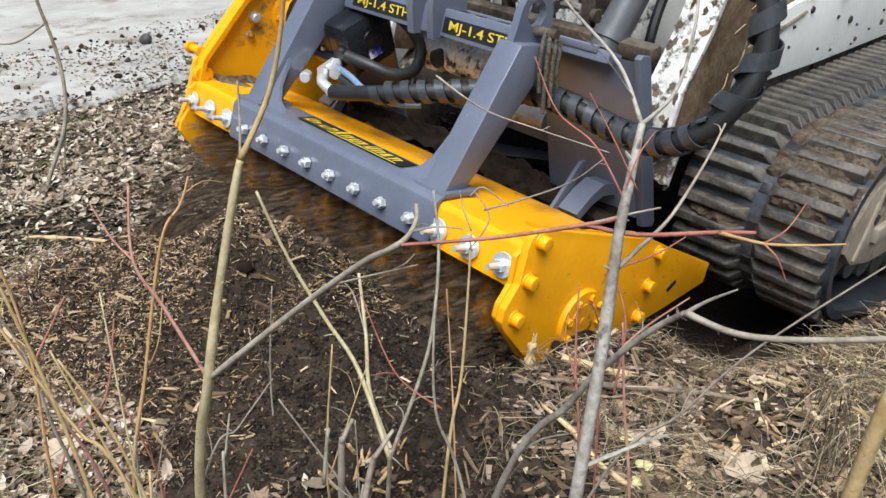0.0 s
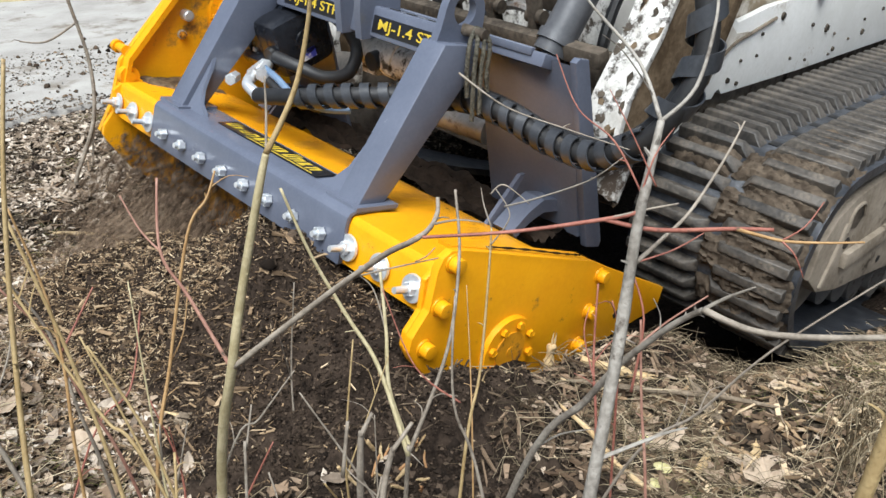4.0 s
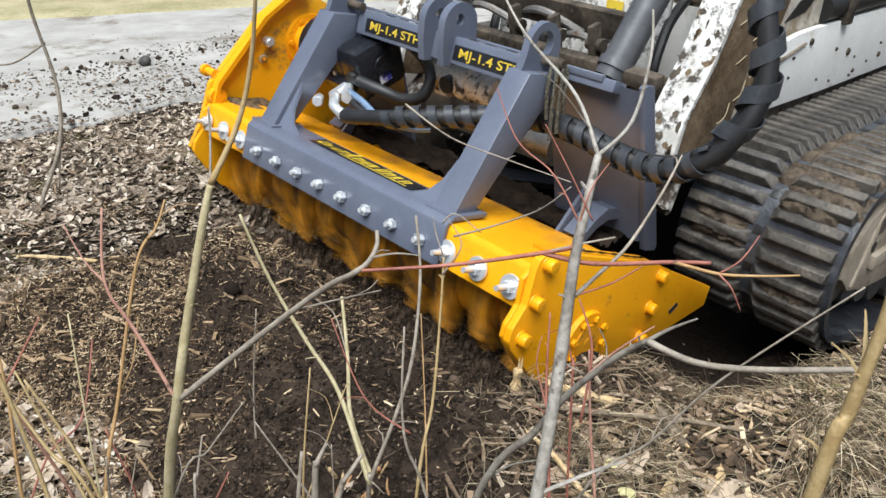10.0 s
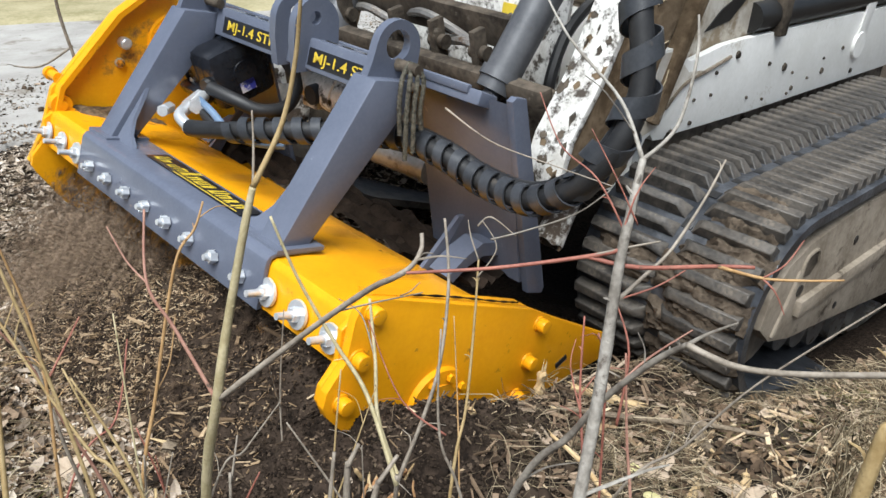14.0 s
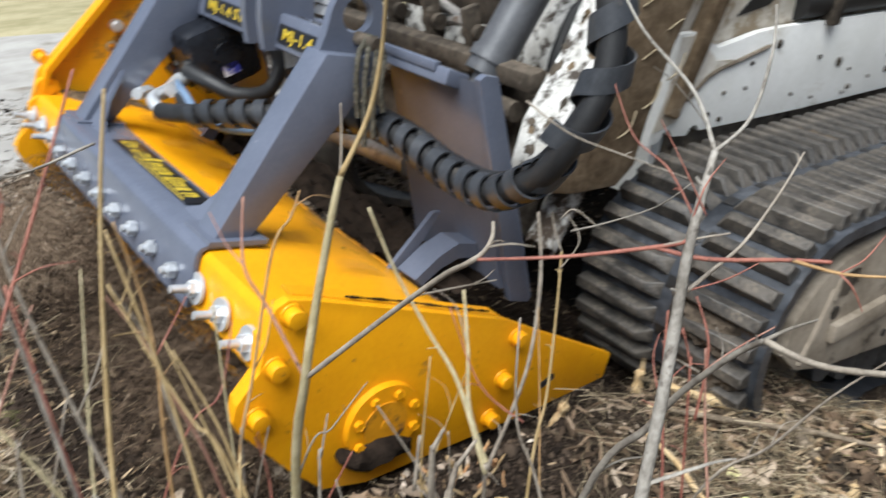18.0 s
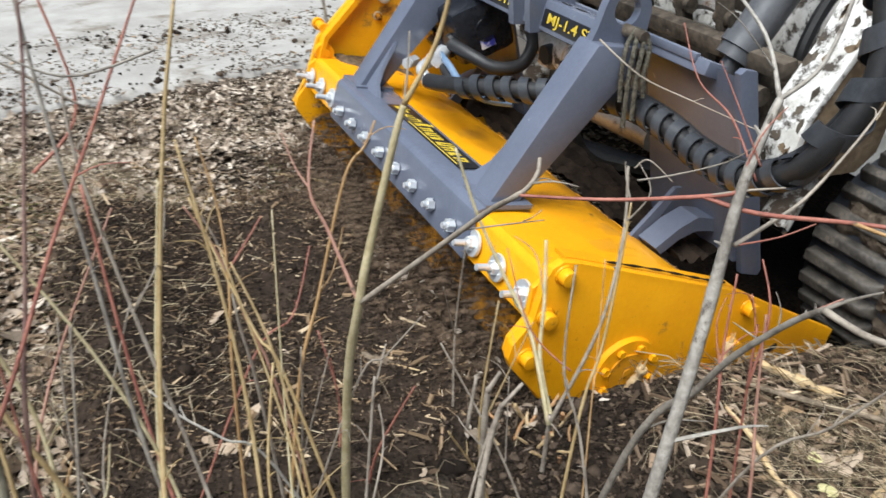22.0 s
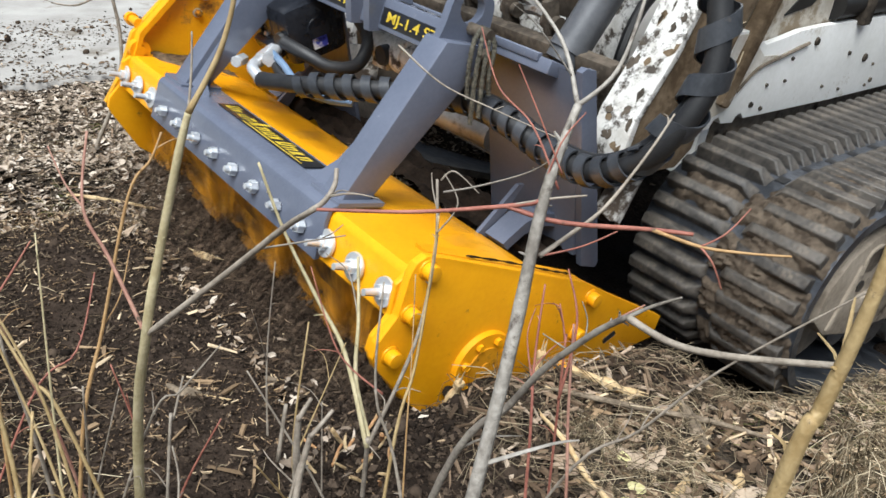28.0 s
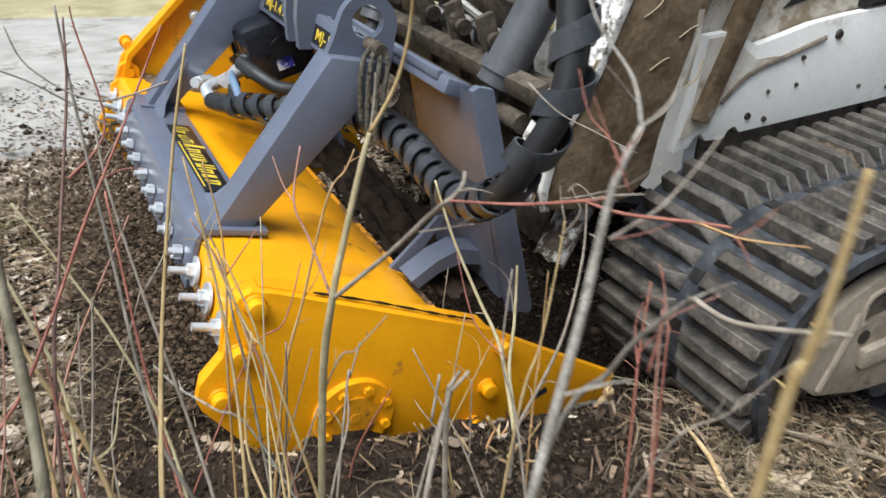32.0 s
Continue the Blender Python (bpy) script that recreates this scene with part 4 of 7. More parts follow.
part("soil_seam", tube([(0.16, 0.806, 0.541), (0.02, 0.800, 0.497), (-0.12, 0.804, 0.452), (-0.20, 0.802, 0.427)], lambda t: 0.0014 + 0.0018 * math.sin(23 * t) ** 2, 6, 10), SOIL, head, "dark earth caught along the seam")

BEAM = [(0.335, 0.412), (0.3155, 0.517), (0.312, 0.527), (0.303, 0.536), (0.290, 0.5395), (0.165, 0.5265), (0.165, 0.519), (0.288, 0.5305), (0.299, 0.5265), (0.3035, 0.515), (0.322, 0.412)]
beam = part("push_beam", plate(BEAM, -0.495, 0.505, "y", 0.0015), GREY, head)


def hex_bolt(parent, at, way, washer=0.0, size=0.018, length=0.035, paint=ZINC, washer_paint=ZINC):
    """A washer, a hexagon nut and the bolt's end, standing out of a face along way."""
    m = Matrix.Translation(at) @ Vector(way).to_track_quat("Z", "Y").to_matrix().to_4x4() @ pose(0, 0, 0, 0, 0, random.uniform(0, 60))
    pieces = []
    nut = bmesh.new()
    bmesh.ops.create_cone(nut, cap_ends=True, segments=6, radius1=size, radius2=size * 0.96, depth=size * 0.9)
    nut.transform(m @ pose(0, 0, size * 0.45 + 0.004))
    bevel(nut, size * 0.1, 1)
    b = part("bolt", join(nut, rod(m @ Vector((0, 0, size * 0.85)), m @ Vector((0, 0, length)), size * 0.55, size * 0.48, 12)), paint, parent)
    if washer:
        w = bmesh.new()
        bmesh.ops.create_cone(w, cap_ends=True, segments=28, radius1=washer, radius2=washer * 0.97, depth=0.006)
        w.transform(m @ pose(0, 0, 0.003))
        part("washer", w, washer_paint, b)
    return b


FACE = Vector((0.983, 0, 0.183))
for y in (0.754, 0.638, 0.521, -0.768, -0.651, -0.535):
    hex_bolt(head, (0.3165, y, 0.459), FACE, 0.033, 0.0165, 0.056)
for i in range(8):
    hex_bolt(beam, (0.3262, 0.429 - 0.1183 * i, 0.461), FACE, 0.0, 0.0165, 0.032)
for x, z in ((0.275, 0.539), (0.303, 0.443), (0.335, 0.351), (-0.273, 0.359), (-0.249, 0.260), (-0.226, 0.165)):
    part("bolt", bevel(join(rod((x, 0.822, z), (x, 0.828, z), 0.0225, 0.021, 28), rod((x, 0.827, z), (x, 0.850, z), 0.0185, 0.0175, 28)), 0.004, 2), YELLOW, near_side, "round painted bolt head")
    hex_bolt(far_side, (x, -0.803, z), (0, 1, 0), 0.0, 0.016, 0.022, YELLOW)
part("slot", box((0.045, 0.004, 0.016), pose(-0.398, 0.8245, 0.210, 0, 25, 0), 0.004), DARK, near_side, "dark oval slot")

# bearing flange on the near end
flange = part("bearing_flange", join(rod((0.066, 0.823, 0.256), (0.066, 0.838, 0.256), 0.088, 0.085, 40)), YELLOW, near_side)
part("shaft_end", join(rod((0.066, 0.836, 0.256), (0.066, 0.841, 0.256), 0.050, 0.050, 32), rod((0.066, 0.839, 0.256), (0.066, 0.843, 0.256), 0.012, 0.012, 12)), YELLOW_WORN, near_side)
for k in range(8):
    a = math.tau * (k + 0.4) / 8
    hex_bolt(flange, (0.066 + 0.069 * math.cos(a), 0.837, 0.256 + 0.069 * math.sin(a)), (0, 1, 0), 0, 0.010, 0.012, YELLOW)
caked = tube([(0.165, 0.835, 0.215), (0.12, 0.838, 0.195), (0.06, 0.839, 0.200), (0.0, 0.836, 0.185)], lambda t: 0.022 * math.sin(math.pi * (0.1 + 0.8 * t)) + 0.006, 10, 8)
for v in caked.verts:
    v.co += Vector((0, 1, 0)) * 0.008 * noise.noise(v.co * 40) + Vector((1, 0, 1)) * 0.010 * noise.noise(v.co * 31)
part("caked_soil", caked, SOIL, near_side, "lump of black earth stuck on the bearing")

# the taller far end with the drive flange
boss = part("drive_flange", join(rod((-0.135, -0.802, 0.722), (-0.135, -0.785, 0.722), 0.104, 0.102, 40), rod((-0.135, -0.785, 0.722), (-0.135, -0.74, 0.722), 0.076, 0.070, 32), rod((-0.135, -0.74, 0.722), (-0.135, -0.70, 0.722), 0.050, 0.046, 28)), YELLOW, far_side)
for k in range(6):
    a = math.tau * k / 6
    hex_bolt(boss, (-0.135 + 0.089 * math.cos(a), -0.786, 0.722 + 0.089 * math.sin(a)), (0, 1, 0), 0, 0.010, 0.012, YELLOW)
part("plug", join(rod((0.052, -0.803, 0.730), (0.052, -0.772, 0.730), 0.019, 0.019, 24), rod((0.052, -0.773, 0.730), (0.052, -0.769, 0.730), 0.016, 0.013, 24)), ZINC, far_side, "bright steel plug")
hex_bolt(far_side, (0.066, -0.802, 0.663), (0, 1, 0), 0.016, 0.013, 0.022, YELLOW_WORN)
part("pivot_lug", join(rod((0.267, -0.80, 0.540), (0.267, -0.775, 0.540), 0.036, 0.034, 24), rod((0.267, -0.775, 0.540), (0.267, -0.766, 0.540), 0.018, 0.016, 14)), YELLOW, far_side)
part("locking_pin", join(rod((0.262, -0.805, 0.62), (0.262, -0.88, 0.62), 0.017, 0.015, 14), rod((0.262, -0.865, 0.62), (0.262, -0.885, 0.62), 0.022, 0.022, 12)), YELLOW, far_side)
part("edge_rim", plate([(0.305, 0.465), (0.272, 0.60), (0.08, 0.825), (-0.02, 0.895), (-0.12, 0.905), (-0.12, 0.892), (-0.03, 0.882), (0.065, 0.815), (0.258, 0.59), (0.29, 0.465)], -0.802, -0.765, "y"), YELLOW, far_side)

# rotor with fixed teeth, all along the drum
rotor = new("rotor", None)
rotor.empty_display_size = 0.05
rotor.parent = head
rotor.location = (0.06, 0, 0.290)
drum = part("drum", rod((0, -0.765, 0), (0, 0.765, 0), 0.125, None, 40), YELLOW_WORN, rotor, "yellow drum smeared with earth")
tooth_base = join(box((0.085, 0.044, 0.070), pose(0.0, 0, 0.145), 0.008), box((0.030, 0.050, 0.058), pose(0.038, 0, 0.175, 0, 18, 0), 0.005))
tooth_mesh = part("tooth", tooth_base, YELLOW_WORN, drum)
tooth_mesh.matrix_basis = pose(0, -0.735, 0)
for k in range(1, 44):
    t = tooth_mesh.copy()
    scene.collection.objects.link(t)
    t.parent = drum
    t.matrix_basis = pose(0, -0.735 + 0.0342 * k, 0) @ pose(0, 0, 0, 0, (k * 137.5) % 360, 0)
scatter("soil_spray", "dark earth crumbs whirled round the rotor", "", CRUMBS, 4200, lambda r: (lambda a, d: (d * math.cos(a), r.uniform(-0.76, 0.76), d * math.sin(a)))(r.uniform(0, math.tau), 0.14 + 0.065 * r.random() ** 1.3), crumb_shape, 31, rotor)


def flung_spot(rng):
    """Thickest under the hood, thinning out in front of it and towards the ground."""
    x = 0.14 + 0.52 * rng.random() ** 1.25
    top = 0.42 - 0.85 * max(x - 0.33, 0) - (0.10 * rng.random() if x > 0.30 else 0)
    return x, rng.uniform(-0.79, 0.76), top - 0.34 * rng.random()


def plume_spot(rng):
    """A plume thrown forward from the far half of the rotor."""
    k = rng.random() ** 0.8
    return 0.32 + 0.34 * k + rng.gauss(0, 0.035), rng.gauss(-0.30 + 0.10 * k, 0.13), 0.25 - 0.02 * k - 0.16 * k * k + rng.gauss(0, 0.045)


FLYING = island_surface("flying_earth", ((0.0, (0.050, 0.034, 0.023)), (1.0, (0.15, 0.105, 0.071))), 0.95)


def flying_crumb(rng):
    pts, fcs = crumb_shape(rng)
    return [(x * 1.7, y * 1.7, z * 1.7) for x, y, z in pts], fcs


flung = scatter("flung_soil", "cloud of dark earth thrown up before the rotor", "", FLYING, 26000, flung_spot, flying_crumb, 35, head)
DUST = island_surface("flying_dust", ((0.0, (0.13, 0.092, 0.062)), (1.0, (0.34, 0.25, 0.175))), 0.95)
plume = scatter("soil_plume", "brown plume of earth thrown forward", "", DUST, 13000, plume_spot, crumb_shape, 36, head)
part("chamber_back", plate([(-0.17, 0.40), (-0.20, 0.30), (-0.20, 0.20), (-0.185, 0.20), (-0.185, 0.30), (-0.155, 0.39)], -0.78, 0.78), YELLOW_WORN, head)

# push frame: posts, gussets, cross bar with hitch ears
for s in (1, -1):
    y0 = s * 0.445
    post = part("post", plate([(0.276, 0.530), (0.196, 0.524), (-0.075, 0.838), (-0.075, 0.893), (0.036, 0.903)], y0 - 0.042, y0 + 0.042, "y", 0.006), GREY, head)
    part("foot_plate", plate([(0.290, 0.536), (0.163, 0.523), (0.161, 0.532), (0.287, 0.546)], y0 - 0.062, y0 + 0.062), GREY, post)
    inner = y0 - s * 0.042
    gusset = plate([(0.0, 0.0), (-s * 0.112, 0.0), (-s * 0.104, 0.008), (-s * 0.060, 0.026), (-s * 0.030, 0.062), (-s * 0.014, 0.120), (0.0, 0.145)], -0.006, 0.006, "x")
    for v in gusset.verts:
        v.co.x += 0.248 - 0.64 * v.co.z
    part("gusset", gusset, GREY, post).location = (0, inner, 0.533)
    lug = pierced([(0.034, 0.895), (0.020, 0.930)] + arc(-0.056, 0.962, 0.066, 12, 190, 12) + [(-0.115, 0.880)], [(-0.054, 0.970, 0.036)], y0 - 0.020, y0 + 0.004)
    lug_part = part("lifting_lug", lug, GREY, post)
    part("pin", rod((-0.06, y0 + 0.0, 0.925), (-0.06, y0 + 0.075, 0.925), 0.015, 0.014, 14), MUD_DARK, lug_part)
cross = part("cross_bar", box((0.080, 0.80, 0.084), pose(-0.102, 0, 0.868, 0, -10, 0), 0.008), GREY, head)
for y in (0.068, -0.022):
    part("hitch_ear", pierced([(-0.030, 0.825), (-0.018, 0.90)] + arc(-0.088, 0.948, 0.070, 0, 180, 14) + [(-0.160, 0.90), (-0.165, 0.83)], [(-0.082, 0.965, 0.018)], y - 0.014, y + 0.014), GREY, head)
for y in (-0.27, -0.20, -0.12, 0.13, 0.20, 0.29):
    part("rail_slot", box((0.010, 0.036, 0.003), pose(-0.102, y, 0.9115, 0, -10, 0)), DARK, cross, "dark slot")


def sign(parent, words, at, turn, width, height, size):
    back = part("label_plate", box((width, height, 0.002), None, 0.0005), LABEL_BLACK, parent, "black label with yellow print")
    back.matrix_basis = Matrix.Translation(at) @ turn
    bm = text_mesh(words, size)
    bm.transform(pose(0, 0, 0.0018) @ Matrix.Diagonal((1.36, 0.92, 1, 1)))
    part("print", bm, LABEL_YELLOW, back)
    return back


# the bar's front leans back a little; its signs read from the front
FRONT = Matrix(((0, -0.174, 0.985, 0), (1, 0, 0, 0), (0, 0.985, 0.174, 0), (0, 0, 0, 1)))
sign(cross, "MJ-1.4 STH", (-0.0615, -0.196, 0.870), FRONT, 0.31, 0.046, 0.042)
sign(cross, "MJ-1.4 STH", (-0.0615, 0.243, 0.870), FRONT, 0.31, 0.046, 0.042)
# maker's label on the beam: plain strokes in its colours
TOP = Matrix(((0, -0.9946, -0.104, 0), (1, 0, 0, 0), (0, -0.104, 0.9946, 0), (0, 0, 0, 1)))
maker = part("label_plate", box((0.50, 0.064, 0.002), None, 0.0005), LABEL_BLACK, beam, "black label with slanting yellow strokes")
maker.matrix_basis = Matrix.Translation((0.2140, 0.028, 0.5355)) @ TOP
strokes = []


def stroke(x, y, w, h):
    strokes.append(plate([(x - w / 2, y - h / 2), (x + w / 2, y - h / 2), (x + w / 2 + h * 0.3, y + h / 2), (x - w / 2 + h * 0.3, y + h / 2)], 0.0008, 0.0018, "z"))


for i, h in enumerate((.034, .022, .022, .028, .046, .030, .030, .030, .040, .030, .030, .030)):
    h *= 1.12
    x, y = -0.222 + 0.0375 * i, 0.008 - (0.050 - h) / 2
    wide = 0.0035 if i < 4 else 0.0075
    stroke(x - 0.009, y, wide, h)
    stroke(x + 0.009 * (i % 3 != 1), y, wide, h * (0.9 if i % 2 else 1))
    stroke(x, y + h * (0.38 if i % 2 else -0.38), 0.020, h * 0.22)
strokes.append(plate([(-0.10, -0.028), (0.225, -0.028), (0.225, -0.0245), (-0.10, -0.0245)], 0.0008, 0.0018, "z"))
part("print", join(*strokes), LABEL_YELLOW, maker)

# hydraulic motor, fittings and hoses between the posts
MOTOR_CAST = surface("motor_casting", (0.008, 0.009, 0.012), (0.022, 0.024, 0.030), 12, 0.24, 0.1, 0.06, 90, (0.06, 0.05, 0.04), 0.22, 12)
motor = part("hydraulic_motor", join(
    rod((-0.11, -0.66, 0.735), (-0.105, -0.46, 0.738), 0.112, 0.118, 32),
    rod((-0.10, -0.30, 0.738), (-0.10, -0.285, 0.738), 0.042, 0.038, 20),
    box((0.05, 0.16, 0.04), pose(-0.02, -0.42, 0.66, 0, 40, 0), 0.012)), MOTOR_CAST, head, "glossy black hydraulic motor")
block = part("motor_block", box((0.20, 0.20, 0.185), pose(-0.098, -0.39, 0.735, 0, 22, 0), 0.034), MOTOR_CAST, motor, "angular black casting")
for k, y in enumerate((-0.345, -0.395, -0.445)):
    part("casting_rib", box((0.206, 0.010, 0.150), pose(-0.098, y, 0.737, 0, 22, 0), 0.006), MOTOR_CAST, block)
part("port", rod((-0.005, -0.335, 0.695), (0.010, -0.332, 0.690), 0.024, 0.022, 20), DARK, block)
part("maker_plate", box((0.050, 0.002, 0.034), pose(-0.110, -0.286, 0.700, 0, 22, 0)), surface("data_plate", (0.04, 0.05, 0.36), (0.66, 0.66, 0.70), 26, 0.4, 0, 0, spread=0.04), motor, "blue and white data plate")
for k in range(6):
    a = math.tau * (k + 0.5) / 6
    hex_bolt(motor, (-0.105 + 0.106 * math.cos(a), -0.455, 0.738 + 0.106 * math.sin(a)), (0, 1, 0), 0, 0.010, 0.016, ZINC)
housing = part("valve_housing", join(rod((-0.245, -0.17, 0.745), (-0.245, 0.13, 0.728), 0.056, 0.052, 24), rod((-0.245, -0.03, 0.735), (-0.245, 0.02, 0.733), 0.062, 0.062, 24), box((0.07, 0.08, 0.06), pose(-0.24, -0.10, 0.70), 0.012)), WHITE_CHIPPED, head, "dirty white valve housing with cracked paint")
part("port", rod((-0.21, -0.052, 0.728), (-0.172, -0.052, 0.722), 0.031, 0.029, 20), DARK, housing)
part("hose", tube([(0.03, -0.26, 0.705), (0.0, -0.17, 0.690), (-0.053, -0.12, 0.668), (-0.134, -0.11, 0.678), (-0.184, -0.14, 0.742), (-0.162, -0.20, 0.812), (-0.15, -0.30, 0.835)], 0.020, 14), RUBBER, head)
debris_far = bmesh.new()
bmesh.ops.create_grid(debris_far, x_segments=24, y_segments=14, size=0.5)
for v in debris_far.verts:
    x, y = 0.07 + v.co.x * 0.34, -0.735 + v.co.y * 0.13
    top = 0.502 + (x - 0.10) * 0.28 if x > -0.05 else 0.460 + (x + 0.05) * 0.35
    v.co = Vector((x, y, top + 0.008 - 0.022 * (v.co.y + 0.5) + 0.016 * noise.noise((x * 22, y * 22, 1)) - 0.03 * max(0, abs(v.co.x) - 0.38) * 8))
part("trapped_soil", debris_far, surface("shredded_mulch", (0.05, 0.035, 0.022), (0.19, 0.13, 0.075), 45, 0.95, 0, 0.8, 150), head, "brown shreds lying in the corner of the shell")
part("fitting", join(rod((0.05, -0.36, 0.625), (0.105, -0.29, 0.632), 0.020, 0.018, 12), tube([(0.105, -0.29, 0.632), (0.128, -0.255, 0.628), (0.124, -0.21, 0.612)], 0.017, 12), rod((0.124, -0.215, 0.612), (0.121, -0.18, 0.613), 0.021, 0.021, 6)), ZINC, head, "bright hose elbow")
part("fitting", join(rod((0.01, -0.34, 0.66), (0.06, -0.28, 0.655), 0.018, 0.017, 12), rod((0.055, -0.285, 0.655), (0.075, -0.26, 0.652), 0.022, 0.022, 6), rod((0.03, -0.40, 0.62), (0.02, -0.34, 0.665), 0.019, 0.018, 8)), ZINC, head, "bright hose fitting")
part("fitting", join(rod((0.085, -0.405, 0.615), (0.135, -0.345, 0.625), 0.019, 0.019, 6), rod((0.130, -0.35, 0.624), (0.145, -0.33, 0.627), 0.015, 0.015, 12)), ZINC, head, "pale hexagon fitting")
part("hose", tube([(0.045, -0.27, 0.640), (0.06, -0.20, 0.625), (0.05, -0.12, 0.615), (0.0, -0.05, 0.60)], 0.018, 12), RUBBER, head)
part("blue_hose", tube([(0.05, -0.29, 0.665), (0.06, -0.20, 0.655), (0.06, -0.10, 0.625), (0.03, 0.00, 0.615), (-0.02, 0.06, 0.62)], 0.011, 10), BLUE_HOSE, head)
HOSE_LINE = [(0.122, -0.205, 0.610), (0.118, -0.12, 0.628), (0.104, -0.007, 0.656), (0.039, 0.14, 0.690), (-0.05, 0.30, 0.722), (-0.105, 0.44, 0.742), (-0.118, 0.58, 0.735), (-0.122, 0.71, 0.712),
             (-0.112, 0.86, 0.722), (-0.104, 0.978, 0.793), (-0.120, 1.034, 0.890), (-0.140, 1.048, 0.965), (-0.150, 1.040, 1.035), (-0.150, 1.022, 1.095), (-0.155, 1.000, 1.165), (-0.20, 0.970, 1.29)]
part("hose", tube(HOSE_LINE, 0.024, 14), RUBBER, head)
part("hose", tube([Vector(p) + Vector((-0.026, -0.022, 0.012)) for p in HOSE_LINE[4:]], 0.020, 12), RUBBER, head)


def spiral_guard(points, radius, turns, width, thick=0.004):
    """A flat plastic band wound round a hose."""
    line = curve_points(points, 14)
    bm = bmesh.new()
    n = len(line)
    total = sum((line[i + 1] - line[i]).length for i in range(n - 1))
    steps = int(turns * 26)
    side, rows, at, i = None, [], 0.0, 0
    lengths = [0.0]
    for a, b in zip(line, line[1:]):
        lengths.append(lengths[-1] + (b - a).length)
    for k in range(steps + 1):
        s = total * k / steps
        while i < n - 2 and lengths[i + 1] < s:
            i += 1
        t = (s - lengths[i]) / max(lengths[i + 1] - lengths[i], 1e-6)
        p = line[i].lerp(line[i + 1], t)
        ahead = (line[i + 1] - line[i]).normalized()
        side = ahead.orthogonal().normalized() if side is None else (side - ahead * side.dot(ahead)).normalized()
        up = ahead.cross(side)
        a = math.tau * turns * k / steps
        out = side * math.cos(a) + up * math.sin(a)
        rows.append([bm.verts.new(p + out * r + ahead * w) for r, w in ((radius, -width / 2), (radius + thick, -width / 2), (radius + thick, width / 2), (radius, width / 2))])
    for a, b in zip(rows, rows[1:]):
        for j in range(4):
            bm.faces.new((a[j], a[(j + 1) % 4], b[(j + 1) % 4], b[j]))
    return bm


GUARD = surface("grey_black_plastic", (0.026, 0.028, 0.032), (0.052, 0.055, 0.062), 14, 0.34, 0, 0.05, 150, (0.10, 0.085, 0.07), 0.18, 12)
part("spiral_guard", spiral_guard(HOSE_LINE[2:10], 0.031, 20, 0.028), GUARD, head, "black spiral hose guard")
part("spiral_guard", spiral_guard([Vector(p) + Vector((-0.013, -0.011, 0.006)) for p in HOSE_LINE[9:]], 0.037, 5.5, 0.044), GUARD, head, "wide black spiral hose guard")
part("cylinder_tube", join(rod((-0.25, -0.05, 0.610), (-0.32, 0.317, 0.597), 0.040, None, 24), rod((-0.32, 0.317, 0.597), (-0.322, 0.327, 0.5965), 0.043, None, 24)), STEEL, head, "rusty hydraulic cylinder")
CORD = surface("braided_cord", (0.035, 0.033, 0.026), (0.15, 0.14, 0.11), 90, 0.9, 0, 0.6, 300)
for k, (x, y, low) in enumerate(((-0.030, 0.500, 0.775), (-0.043, 0.512, 0.715), (-0.058, 0.520, 0.735), (-0.075, 0.522, 0.790))):
    part("cord", tube([(-0.062, 0.485 + 0.006 * k, 0.938), (x, y, 0.905), (x + 0.004, y + 0.004, 0.84), (x - 0.004, y + 0.006, low)], lambda t: 0.0058 * (1 + 0.12 * math.sin(95 * t)), 8, 16), CORD, head, "dark braided cord looped over the pin")

# hitch frame behind, hanging from the bar
for s in (1, -1):
    part("hitch_side", plate([(-0.176, 0.893), (-0.19, 0.903), (-0.225, 0.898), (-0.421, 0.375), (-0.415, 0.358), (-0.355, 0.372)], s * 0.70 - 0.010, s * 0.70 + 0.010, "y", 0.003), GREY, head)
    part("hitch_plate", plate([(-0.205, 0.868), (-0.195, 0.880), (-0.335, 0.40), (-0.350, 0.40)], *sorted((s * 0.36, s * 0.69)), "y"), GREY, head)
part("hitch_rail", join(box((0.06, 1.24, 0.035), pose(-0.195, 0, 0.872, 0, -16, 0), 0.006), box((0.016, 1.16, 0.02), pose(-0.170, 0, 0.893), 0.004)), GREY, head)
for s in (1, -1):
    part("bracket", plate([(-0.14, 0.43), (-0.20, 0.475), (-0.255, 0.500), (-0.31, 0.49), (-0.345, 0.44), (-0.31, 0.455), (-0.26, 0.462), (-0.21, 0.445), (-0.16, 0.41)], s * 0.60 - 0.05, s * 0.60 + 0.02, "y"), GREY, head)
    part("rib", plate([(-0.12, 0.428), (-0.23, 0.55), (-0.25, 0.55), (-0.16, 0.41)], s * 0.54 - 0.006, s * 0.54 + 0.006, "y"), GREY, head)
# sheet of earth whose colour holds part of the shade behind the shell
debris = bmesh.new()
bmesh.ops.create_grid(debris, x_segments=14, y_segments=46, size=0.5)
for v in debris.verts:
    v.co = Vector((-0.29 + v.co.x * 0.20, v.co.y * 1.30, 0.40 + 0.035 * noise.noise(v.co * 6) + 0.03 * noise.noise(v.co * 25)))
part("trapped_soil", debris, SOIL, head, "sheet of earth behind the shell, darkened for the shade there")


